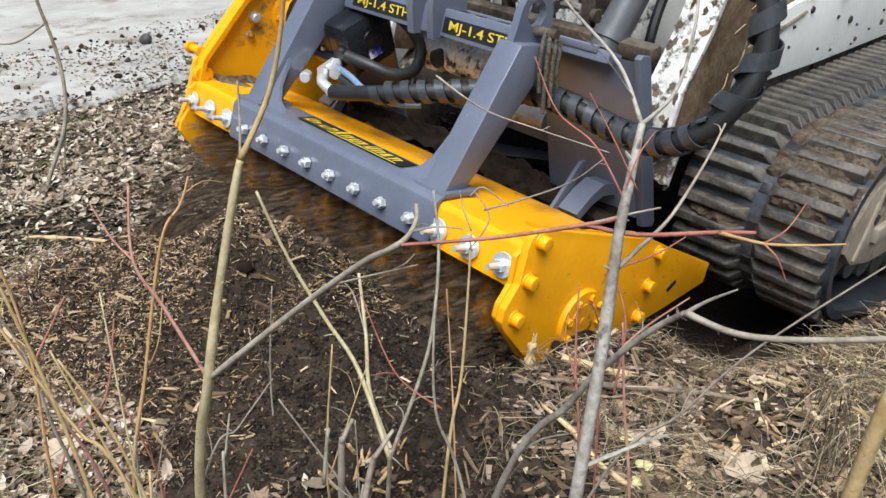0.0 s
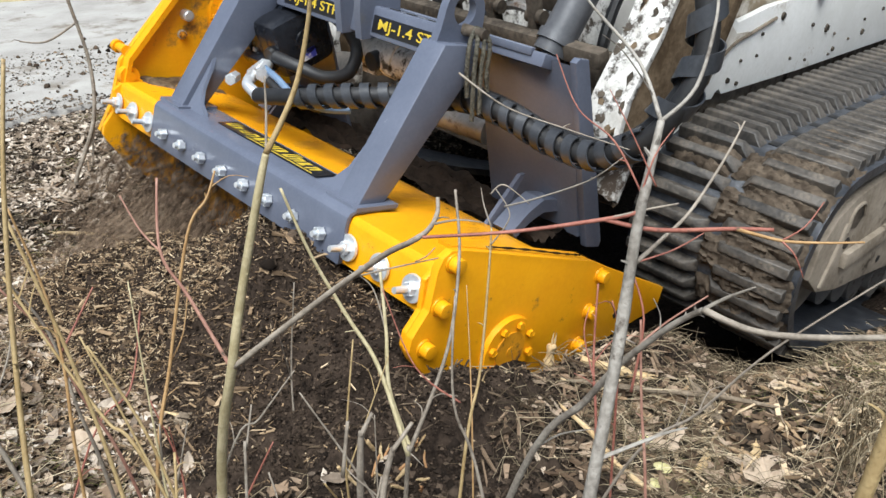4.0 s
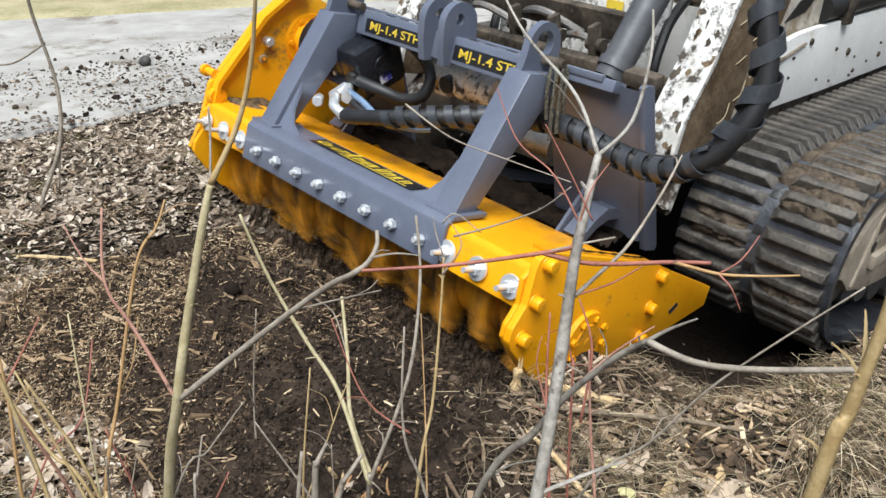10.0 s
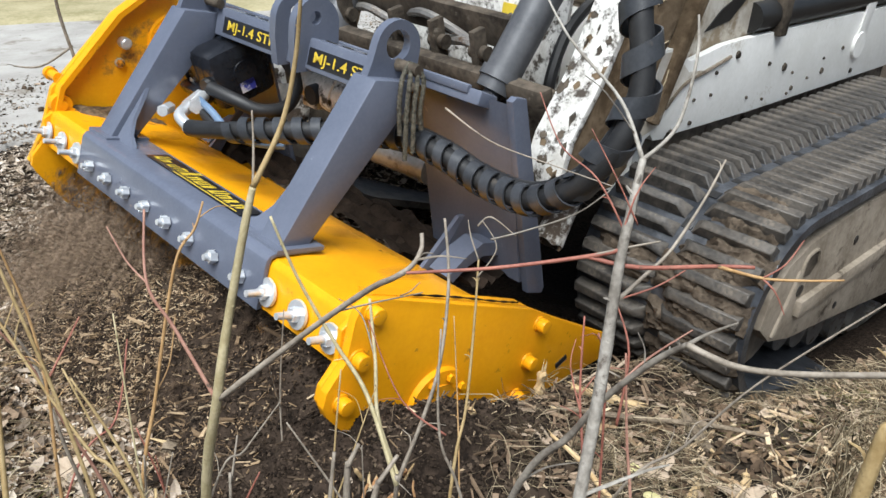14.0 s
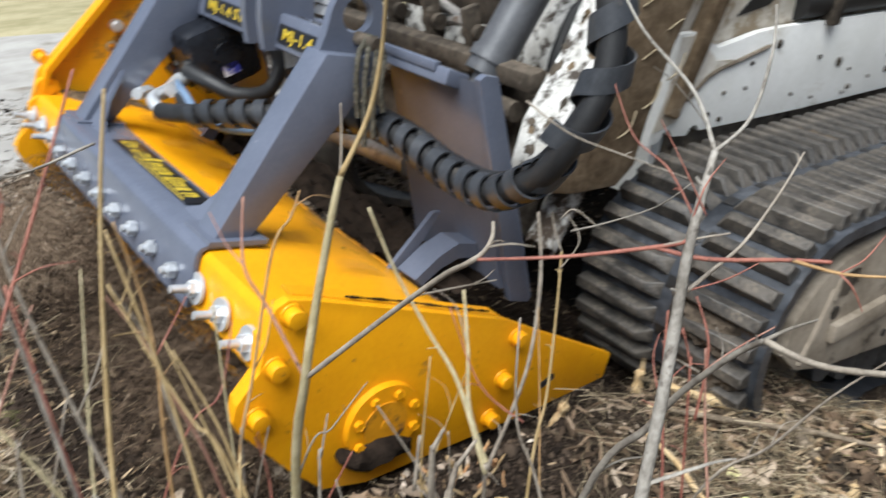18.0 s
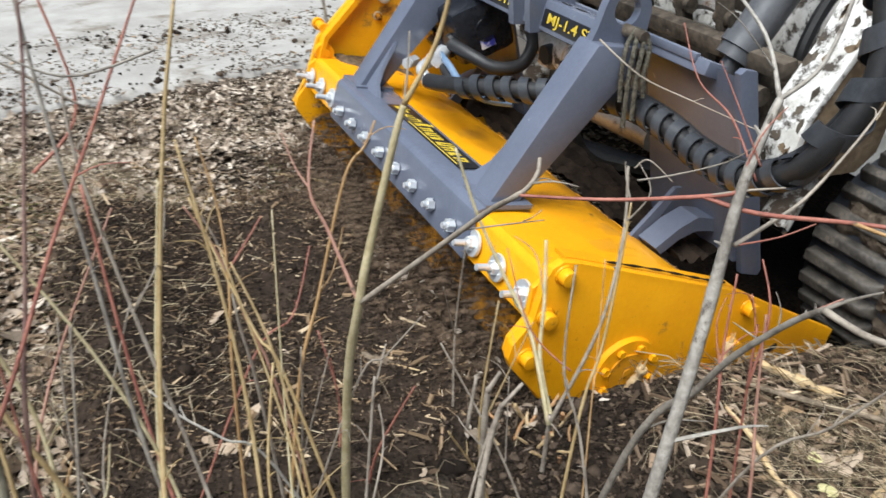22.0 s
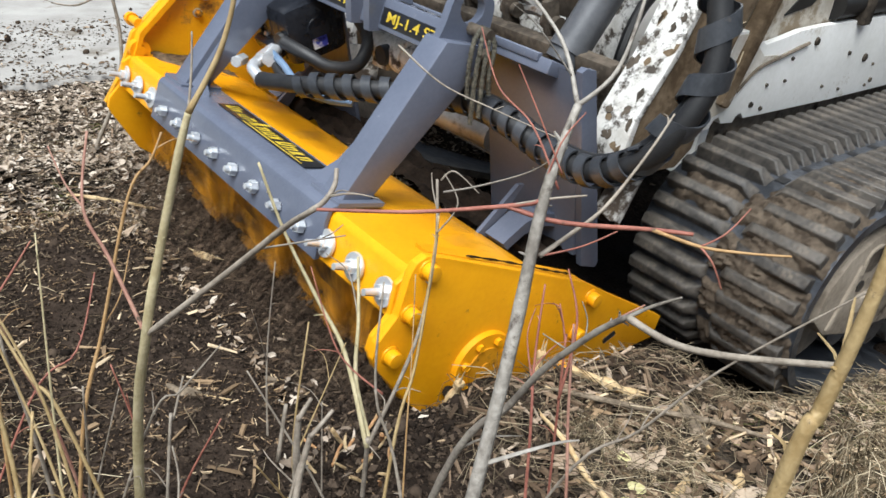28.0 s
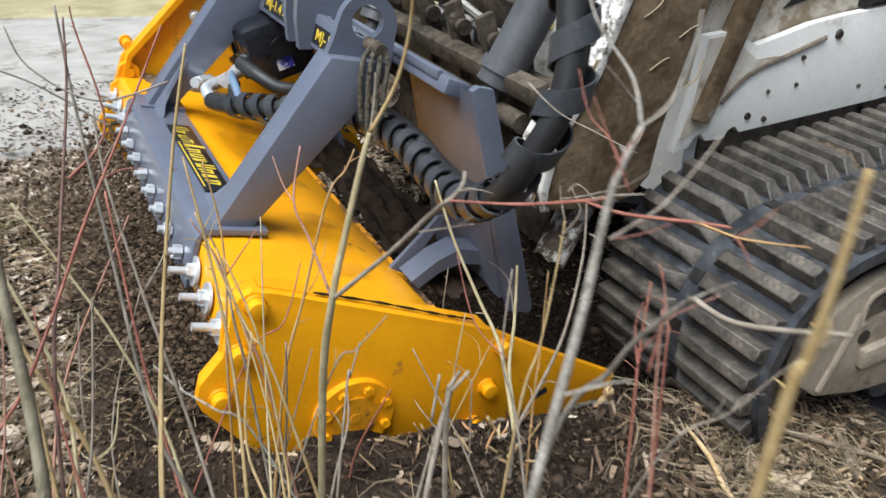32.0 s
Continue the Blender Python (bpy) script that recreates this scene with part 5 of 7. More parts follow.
# ---- the track loader: x forward, y to its left, z up ----
loader = thing("track_loader", "white compact track loader, muddy, with rubber tracks", "loader")
TRACK_FRONT, TRACK_BACK, TRACK_MID, TRACK_R = -0.975, -2.50, 0.065, 0.285
REAR_MID, REAR_R = -0.197, 0.547
TRACK_IN, TRACK_OUT = 0.60, 1.14
BELT_RUN = TRACK_FRONT - TRACK_BACK
# the lower run drops towards the larger rear roll
TILT = 2 * math.atan2(TRACK_MID - REAR_MID, BELT_RUN)
WRAP = math.pi - TILT
FRONT_ARC, REAR_ARC = TRACK_R * WRAP, REAR_R * (math.tau - WRAP)
BELT = 2 * BELT_RUN + FRONT_ARC + REAR_ARC


def belt_point(s):
    """Where the belt is, s metres from the top of the front roll on, going down in front: x, z and the turn about y."""
    s %= BELT
    if s < FRONT_ARC:
        a = s / TRACK_R
        return TRACK_FRONT + TRACK_R * math.sin(a), TRACK_MID + TRACK_R * math.cos(a), math.degrees(a)
    s -= FRONT_ARC
    if s < BELT_RUN:
        k = s / BELT_RUN
        n = Vector((math.sin(WRAP), math.cos(WRAP)))
        p = (Vector((TRACK_FRONT, TRACK_MID)) + n * TRACK_R).lerp(Vector((TRACK_BACK, REAR_MID)) + n * REAR_R, k)
        return p.x, p.y, math.degrees(WRAP)
    s -= BELT_RUN
    if s < REAR_ARC:
        a = WRAP + s / REAR_R
        return TRACK_BACK + REAR_R * math.sin(a), REAR_MID + REAR_R * math.cos(a), math.degrees(a)
    return TRACK_BACK + (s - REAR_ARC), TRACK_MID + TRACK_R, 360


def belt_mesh(low, high):
    bm = bmesh.new()
    rings = []
    for k in range(96):
        x, z, turn = belt_point(BELT * k / 96)
        nx, nz = math.sin(radians(turn)), math.cos(radians(turn))
        rings.append([bm.verts.new((x - nx * d, y, z - nz * d)) for d, y in ((0, low), (0, high), (0.03, high), (0.03, low))])
    for a, b in zip(rings, rings[1:] + rings[:1]):
        for j in range(4):
            bm.faces.new((a[j], a[(j + 1) % 4], b[(j + 1) % 4], b[j]))
    return bm


def lug_block():
    """A broad low bar whose inner end slopes into the channel."""
    bm = plate([(-0.023, -0.002), (0.023, -0.002), (0.015, 0.034), (-0.015, 0.034)], -0.118, 0.118, "y")
    for v in bm.verts:
        if v.co.y < 0 and v.co.z > 0:
            v.co.y += 0.030
            v.co.x *= 0.8
    return bevel(bm, 0.0025, 1)


lug_shape = lug_block()
LUG_COUNT = 90
LUG_PITCH = BELT / LUG_COUNT
part("track_belt", belt_mesh(TRACK_IN, TRACK_OUT), BELT_RUBBER, loader)
lugs = []
first = part("lug", lug_shape, TRACK, loader)
for k in range(LUG_COUNT):
    for c, y in enumerate((TRACK_IN + 0.135, TRACK_OUT - 0.135)):
        lug = first if not lugs else first.copy()
        if lugs:
            scene.collection.objects.link(lug)
        lug.parent = loader
        s = LUG_PITCH * (k + 0.5 * c)
        x, z, turn = belt_point(s)
        # the two rows mirror one another about the channel
        flip = pose(0, 0, 0, 0, 0, 180) if c == 0 else pose(0, 0, 0)
        lug.matrix_basis = pose(x, y, z, 0, turn, 0) @ flip
        lugs.append((lug, s, y, flip))
# dried mud packed between the lugs, which rides along with them
def mud_pad(length, width, seed):
    bm = bmesh.new()
    bmesh.ops.create_grid(bm, x_segments=12, y_segments=18, size=0.5)
    for v in bm.verts:
        d = max(abs(v.co.x), abs(v.co.y)) * 2
        h = 0.034 * (1 - d ** 4) + 0.014 * noise.noise((v.co.x * 9, v.co.y * 9, seed)) + 0.005 * noise.noise((v.co.x * 30, v.co.y * 30, seed))
        v.co = Vector((v.co.x * length * (1 + 0.4 * noise.noise((v.co.y * 4, seed, 0))), v.co.y * width, h - 0.008))
    return bm


CRUST = surface("mud_crust", (0.045, 0.034, 0.025), (0.125, 0.098, 0.072), 20, 0.9, 0, 0.7, 90, (0.03, 0.024, 0.018), 0.35, 30)
for k in range(34):
    s, y = BELT * (random.Random(k).random()), random.Random(k + 90).choice((TRACK_OUT - 0.13, TRACK_OUT - 0.16, TRACK_IN + 0.14))
    if k < 14:
        s, y = BELT - 0.30 + 0.045 * k, TRACK_OUT - 0.10 - 0.05 * (k % 3)
    x, z, turn = belt_point(s)
    pad = part("mud_cake", mud_pad(0.10, 0.20, k), CRUST, loader, "cake of dried mud between the lugs")
    pad.matrix_basis = pose(x, y, z, 0, turn, 0)
    lugs.append((pad, s, y, pose(0, 0, 0)))
# drive windows down the middle of the belt
for k in range(LUG_COUNT // 2):
    s, y = LUG_PITCH * (2 * k + 0.5), (TRACK_IN + TRACK_OUT) / 2
    x, z, turn = belt_point(s)
    hole = part("drive_window", box((0.032, 0.030, 0.004), None, 0.001), DARK, loader)
    hole.matrix_basis = pose(x, y, z, 0, turn, 0)
    lugs.append((hole, s, y, pose(0, 0, 0)))
# the belt on the other side, hardly seen
part("track_belt", belt_mesh(-TRACK_OUT, -TRACK_IN), TRACK, loader)

# track frame, rollers and side cover within the belt
DRIED_MUD = surface("dried_mud", (0.20, 0.165, 0.125), (0.34, 0.29, 0.23), 6, 0.85, 0, 0.4, 60, (0.07, 0.055, 0.042), 0.34, 9)
part("track_frame", plate([(-0.805, 0.06), (-0.825, 0.15), (-0.90, 0.225), (-1.01, 0.262), (-1.3, 0.285), (-2.5, 0.285), (-2.75, 0.0), (-2.6, -0.34), (-1.58, -0.150), (-1.28, -0.095), (-1.03, -0.055), (-0.885, -0.008)], TRACK_OUT - 0.05, TRACK_OUT - 0.012, "y", 0.008), DRIED_MUD, loader, "track frame cover under dried tan mud")
part("frame_rail", box((1.5, 0.03, 0.05), pose(-1.75, TRACK_OUT - 0.008, 0.06), 0.006), DRIED_MUD, loader)
for x in (-1.40, -1.55, -1.71, -1.94, -2.17, -2.4):
    part("roller", rod((x, TRACK_IN + 0.05, -0.08 + 0.34 * (x + 0.9)), (x, TRACK_OUT - 0.16, -0.08 + 0.34 * (x + 0.9)), 0.075, None, 20), STEEL, loader)
part("idler", rod((-0.975, TRACK_IN + 0.08, 0.065), (-0.975, TRACK_OUT - 0.10, 0.065), 0.235, None, 32), MUDDY, loader)
for x, z, r in ((-1.005, 0.115, 0.018), (-1.335, -0.054, 0.012), (-1.35, 0.17, 0.014), (-1.78, -0.03, 0.026)):
    part("frame_hole", rod((x, TRACK_OUT - 0.014, z), (x, TRACK_OUT - 0.009, z), r, None, 16), DARK, loader)

# a recess with a welded rim, and a fold along the cover
part("frame_recess", plate([(-0.985, 0.165), (-1.00, 0.215), (-1.055, 0.220), (-1.075, 0.185), (-1.04, 0.155)], TRACK_OUT - 0.014, TRACK_OUT - 0.009, "y"), MUD_DARK, loader)
part("frame_rim", tube([(-0.980, TRACK_OUT - 0.010, 0.160), (-0.995, TRACK_OUT - 0.010, 0.222), (-1.058, TRACK_OUT - 0.010, 0.228), (-1.082, TRACK_OUT - 0.010, 0.185)], 0.006, 6), DRIED_MUD, loader)
part("frame_fold", tube([(-0.885, TRACK_OUT - 0.012, 0.01), (-0.93, TRACK_OUT - 0.010, 0.10), (-0.97, TRACK_OUT - 0.012, 0.19)], 0.008, 6), DRIED_MUD, loader)
ARM_MUD = surface("caked_arm_mud", (0.085, 0.058, 0.034), (0.21, 0.155, 0.10), 9, 0.9, 0, 0.6, 60, (0.40, 0.36, 0.30), 0.22, 9)
# body: white side panel with notched lower edge and bolts
PANEL = [(-0.88, 0.395), (-0.93, 0.398), (-0.945, 0.422), (-0.965, 0.428), (-0.985, 0.405), (-1.045, 0.398), (-1.060, 0.418), (-1.080, 0.424), (-1.10, 0.404), (-1.6, 0.392), (-2.9, 0.385), (-2.9, 0.655), (-1.42, 0.660), (-1.30, 0.655), (-1.20, 0.640), (-1.12, 0.630), (-1.02, 0.680), (-0.95, 0.680), (-0.92, 0.52)]
panel = part("side_panel", plate(PANEL, 0.575, 0.600, "y", 0.003), WHITE, loader)
for x, z, r in ((-1.774, 0.521, 0.016), (-1.410, 0.612, 0.014), (-2.110, 0.460, 0.013), (-1.650, 0.550, 0.008), (-1.870, 0.430, 0.010), (-1.280, 0.500, 0.006), (-1.180, 0.500, 0.006), (-1.290, 0.570, 0.007), (-1.990, 0.450, 0.006), (-1.850, 0.490, 0.006), (-2.400, 0.420, 0.011), (-1.840, 0.415, 0.006), (-1.650, 0.425, 0.006), (-1.530, 0.450, 0.006), (-2.260, 0.530, 0.008), (-2.100, 0.510, 0.006), (-1.120, 0.445, 0.010), (-1.180, 0.425, 0.008)):
    part("panel_bolt", rod((x, 0.600, z), (x, 0.606, z), r, r * 0.8, 12), MUD_DARK, panel)
part("mud_film", plate([(-0.895, 0.43), (-0.93, 0.435), (-0.99, 0.45), (-1.02, 0.51), (-1.10, 0.545), (-1.20, 0.59), (-1.12, 0.596), (-1.02, 0.672), (-0.955, 0.672), (-0.93, 0.52)], 0.600, 0.6025, "y"), MUD_FILM, panel, "tan film of dried mud")
part("panel_seam", tube([(-1.02, 0.603, 0.50), (-1.10, 0.603, 0.56), (-1.22, 0.603, 0.585), (-1.36, 0.603, 0.612)], 0.006, 6), MUDDY, panel)
part("panel_pin", rod((-2.40, 0.600, 0.525), (-2.40, 0.612, 0.525), 0.055, 0.052, 28), WHITE, panel)
part("panel_pin_strut", plate([(-2.44, 0.535), (-2.36, 0.535), (-2.42, 0.80), (-2.50, 0.80)], 0.600, 0.608, "y", 0.002), WHITE, panel)
part("frame_tube", rod((-1.50, 0.565, 0.715), (-2.9, 0.565, 0.715), 0.050, None, 18), DARK, loader, "dark tube above the side panel")
part("frame_clamp", box((0.05, 0.12, 0.13), pose(-1.66, 0.565, 0.71), 0.01), MUD_DARK, loader)
part("fender_plate", plate([(-0.90, 0.55), (-1.55, 0.60), (-1.60, 0.98), (-0.98, 0.98)], 0.552, 0.570, "y", 0.004), MUD_FILM, loader, "muddy white plate above the side panel")
part("fender_rib", box((0.05, 0.05, 0.42), pose(-1.03, 0.60, 0.66, 0, -24, 0), 0.012), ARM_MUD, loader, "mud-caked rib")
part("fender_gap", plate([(-1.22, 0.70), (-1.36, 0.72), (-1.47, 0.80), (-1.40, 0.80), (-1.30, 0.76)], 0.570, 0.574, "y"), DARK, loader, "dark gap in the plate")
body = part("body", box((1.9, 1.13, 0.48), pose(-1.95, 0, 0.52), 0.02), MUDDY, loader)
part("front_plate", plate([(-0.98, 0.22), (-0.94, 0.22), (-0.99, 0.74), (-1.03, 0.74)], -0.56, 0.56), WHITE, loader)
part("cab", join(box((1.3, 1.0, 0.9), pose(-1.9, 0, 1.25), 0.04)), WHITE, loader)
part("cab_step", box((0.16, 0.96, 0.06), pose(-1.06, 0, 0.80, 0, 12, 0), 0.01), MUDDY, loader)
part("front_cover", plate([(-0.80, 0.54), (-0.785, 0.54), (-0.825, 0.86), (-0.84, 0.86)], -0.38, 0.36, "y", 0.004), WHITE_CHIPPED, loader, "chipped white front cover")
part("warning_label", box((0.004, 0.07, 0.12), pose(-0.799, 0.145, 0.69, 0, -7, 0)), LABEL_YELLOW, loader, "worn yellow warning label")
# added plate, blocks light that would come through behind the hitch frame
part("shade_plate", plate([(-0.555, 0.20), (-0.53, 0.20), (-0.585, 0.60), (-0.61, 0.60)], -0.56, 0.56, "y", 0.004), MUD_DARK, loader, "added dark plate that shades the space behind the hitch")
# mud pockets and hoses between body and hitch
for y in (-0.40, -0.15, 0.12, 0.34):
    part("hose", tube([(-0.95, y, 0.78), (-0.80, y + 0.03, 0.70), (-0.72, y + 0.05, 0.55), (-0.80, y + 0.02, 0.40)], 0.018, 8), RUBBER, loader)
part("coupler_bar", join(box((0.05, 1.10, 0.05), pose(-0.52, 0, 0.60, 0, 10, 0), 0.01), box((0.03, 0.70, 0.10), pose(-0.60, 0, 0.72, 0, 20, 0), 0.006), rod((-0.50, -0.5, 0.52), (-0.50, 0.5, 0.52), 0.025, None, 14)), MUD_DARK, loader)
for y in (-0.34, -0.08, 0.10, 0.27):
    part("coupler_link", join(box((0.05, 0.022, 0.26), pose(-0.56, y, 0.60, 0, 14, 0), 0.006), rod((-0.55, y - 0.03, 0.66), (-0.55, y + 0.03, 0.66), 0.022, None, 12)), MUD_DARK, loader)
for y, z in ((-0.25, 0.66), (0.02, 0.69), (0.20, 0.64)):
    part("hydraulic_pipe", tube([(-0.62, y - 0.15, z), (-0.57, y, z + 0.03), (-0.60, y + 0.16, z - 0.02)], 0.014, 8), STEEL, loader)
CYLINDER = surface("grey_cylinder", (0.075, 0.078, 0.085), (0.12, 0.122, 0.13), 8, 0.38, 0.2, 0.05, 80, (0.12, 0.10, 0.08), 0.25, 9)
for s in (1, -1):
    part("tilt_cylinder", join(rod((-0.50, s * 0.375, 0.58), (-0.86, s * 0.44, 1.20), 0.052, None, 24), rod((-0.45, s * 0.365, 0.49), (-0.50, s * 0.375, 0.58), 0.026, None, 16), rod((-0.515, s * 0.378, 0.606), (-0.53, s * 0.38, 0.63), 0.060, None, 24)), CYLINDER, loader)
    # lower end of the lift arm: a chipped white front and a mud-caked flank
    front = [(-0.435, 0.385), (-0.428, 0.43), (-0.455, 0.53), (-0.555, 0.675), (-0.615, 0.80), (-0.86, 1.3)]
    back = [(-1.12, 1.3), (-0.88, 0.80), (-0.82, 0.68), (-0.76, 0.50), (-0.74, 0.40), (-0.68, 0.355), (-0.53, 0.365)]
    arm = part("lift_arm", plate([(x - 0.012, z) for x, z in front] + back, *sorted((s * 0.578, s * 0.682)), "y", 0.008), ARM_MUD, loader, "lift arm with mud-caked flank")
    part("arm_front", plate(front + [(x - 0.022, z - 0.002) for x, z in reversed(front)], *sorted((s * 0.572, s * 0.688)), "y", 0.004), WHITE_CHIPPED, arm, "white front with badly chipped paint")
    for k in range(7):
        rx, rz = -0.66 - 0.025 * k, 0.48 + 0.06 * ((k * 5) % 7)
        part("dry_root", tube([(rx, s * 0.683, rz), (rx - 0.03, s * 0.69, rz + 0.02), (rx - 0.05, s * 0.686, rz + 0.06 - 0.02 * (k % 3))], 0.0022, 5, 4), STRAW, arm, "dry root stuck in the mud")
    # an open pipe end with flaking paint and a ragged mouth
    way = Vector((0.1015, s * 0.0255, -0.114)).normalized()
    ring = bmesh.new()
    bmesh.ops.create_cone(ring, cap_ends=False, segments=28, radius1=0.041, radius2=0.041, depth=0.22)
    bmesh.ops.subdivide_edges(ring, edges=[e for e in ring.edges if abs(e.verts[0].co.z - e.verts[1].co.z) > 0.1], cuts=4)
    for v in ring.verts:
        v.co *= 1 + 0.03 * noise.noise(v.co * 40)
        if v.co.z > 0.1:
            v.co.z += 0.014 * noise.noise((v.co.x * 45, v.co.y * 45, s))
    bmesh.ops.solidify(ring, geom=ring.faces[:], thickness=0.008)
    ring.transform(Matrix.Translation(Vector((-0.4985, s * 0.6255, 0.216)) - way * 0.11) @ way.to_track_quat("Z", "Y").to_matrix().to_4x4())
    part("arm_pin", ring, PIN_PAINT, arm, "open pipe with flaking white paint")
    # places on the front where the paint is gone
    spots = random.Random(17 + s)
    for k in range(26):
        z = 0.40 + 0.42 * spots.random() ** 1.2
        edge = next((a, b) for a, b in zip(front, front[1:]) if a[1] <= z <= b[1])
        x = edge[0][0] + (edge[1][0] - edge[0][0]) * (z - edge[0][1]) / (edge[1][1] - edge[0][1])
        slope = math.degrees(math.atan2(edge[1][0] - edge[0][0], edge[1][1] - edge[0][1]))
        w, h = spots.uniform(0.004, 0.016), spots.uniform(0.006, 0.028)
        flake = bmesh.new()
        flake.faces.new([flake.verts.new((0, w * math.cos(a) * spots.uniform(0.4, 1.2), h * math.sin(a) * spots.uniform(0.4, 1.2))) for a in (math.tau * q / 11 for q in range(11))])
        flake.transform(pose(x + 0.0012, s * 0.63 + spots.choice((-1, 1)) * 0.052 * spots.random() ** 0.6, z, 0, slope, 0))
        part("bare_patch", flake, MUD_DARK if k % 3 else ARM_MUD, arm, "bare dirty patch in the paint")


# ---- thicket of bare saplings and canes round the camera ----
def sapling(name, label, *branches):
    """Each branch: a material, radii at its foot and tip, and a few points along it. Branches bear small buds and side twigs."""
    ob = thing(name, label, 'sapling' if name == 'sapling' else 'twig', group='bare stems of the thicket')
    for i, (bark, r0, r1, points) in enumerate(branches):
        line = curve_points(points, 6)
        bm = tube(points, lambda t: (r0 + (r1 - r0) * t) * (1 + 0.05 * noise.noise((t * 14, r0 * 900, i)) + 0.08 * max(0, math.sin(t * 25 + 40 * r0)) ** 12), 8, 6)
        piece = part('trunk' if i == 0 else 'branch', bm, bark, ob, '', True)
        length = sum((b - a).length for a, b in zip(line, line[1:]))
        for k in range(int(length / 0.13)):
            j = random.randrange(1, len(line) - 1)
            p, way = line[j], (line[j] - line[j - 1]).normalized()
            out = way.orthogonal()
            out.rotate(Matrix.Rotation(random.uniform(0, math.tau), 3, way))
            out = (out * 0.8 + way * 0.7).normalized()
            reach = random.choice((0.006, 0.008, 0.010, 0.05 * random.random() + 0.02))
            thin = min(r0, r1) * 0.45 + 0.0003
            bend = Vector((random.uniform(-1, 1), random.uniform(-1, 1), 1)) * reach * 0.15
            part('bud' if reach < 0.015 else 'side_twig', tube([p, p + out * reach * 0.5 + bend, p + out * reach], lambda t: thin * (1.15 - 0.8 * t), 5, 3), bark, piece)
    return ob


PALEBARK = surface('palebark_bark', (0.17, 0.15, 0.125), (0.41, 0.38, 0.335), 24, 0.65, 0, 0.3, 220, (0.10, 0.08, 0.065), 0.36, 60)
BARK = surface('bark_bark', (0.175, 0.145, 0.112), (0.36, 0.31, 0.25), 35, 0.6, 0, 0.22, 260, (0.075, 0.055, 0.04), 0.27, 75)
DARKBARK = surface('darkbark_bark', (0.13, 0.11, 0.09), (0.3, 0.27, 0.225), 35, 0.6, 0, 0.22, 260, (0.075, 0.055, 0.04), 0.27, 75)
OLIVE = surface('olive_bark', (0.35, 0.29, 0.155), (0.51, 0.44, 0.27), 35, 0.6, 0, 0.22, 260, (0.075, 0.055, 0.04), 0.27, 75)
YELLOWISH = surface('yellowish_bark', (0.30, 0.205, 0.085), (0.44, 0.325, 0.16), 35, 0.6, 0, 0.22, 260, (0.075, 0.055, 0.04), 0.27, 75)
ORANGE = surface('orange_bark', (0.33, 0.19, 0.075), (0.46, 0.29, 0.13), 35, 0.6, 0, 0.22, 260, (0.075, 0.055, 0.04), 0.27, 75)
RED = surface('red_bark', (0.22, 0.07, 0.05), (0.38, 0.15, 0.105), 35, 0.6, 0, 0.22, 260, (0.075, 0.055, 0.04), 0.27, 75)
PINK = surface('pink_bark', (0.26, 0.12, 0.085), (0.4, 0.22, 0.16), 35, 0.6, 0, 0.22, 260, (0.075, 0.055, 0.04), 0.27, 75)
PURPLE = surface('purple_bark', (0.13, 0.07, 0.06), (0.25, 0.15, 0.12), 35, 0.6, 0, 0.22, 260, (0.075, 0.055, 0.04), 0.27, 75)
OLIVEGREY = surface('olivegrey_bark', (0.15, 0.13, 0.085), (0.3, 0.27, 0.19), 35, 0.6, 0, 0.22, 260, (0.075, 0.055, 0.04), 0.27, 75)
PALE = surface('pale_bark', (0.45, 0.42, 0.36), (0.62, 0.59, 0.52), 35, 0.6, 0, 0.22, 260, (0.075, 0.055, 0.04), 0.27, 75)
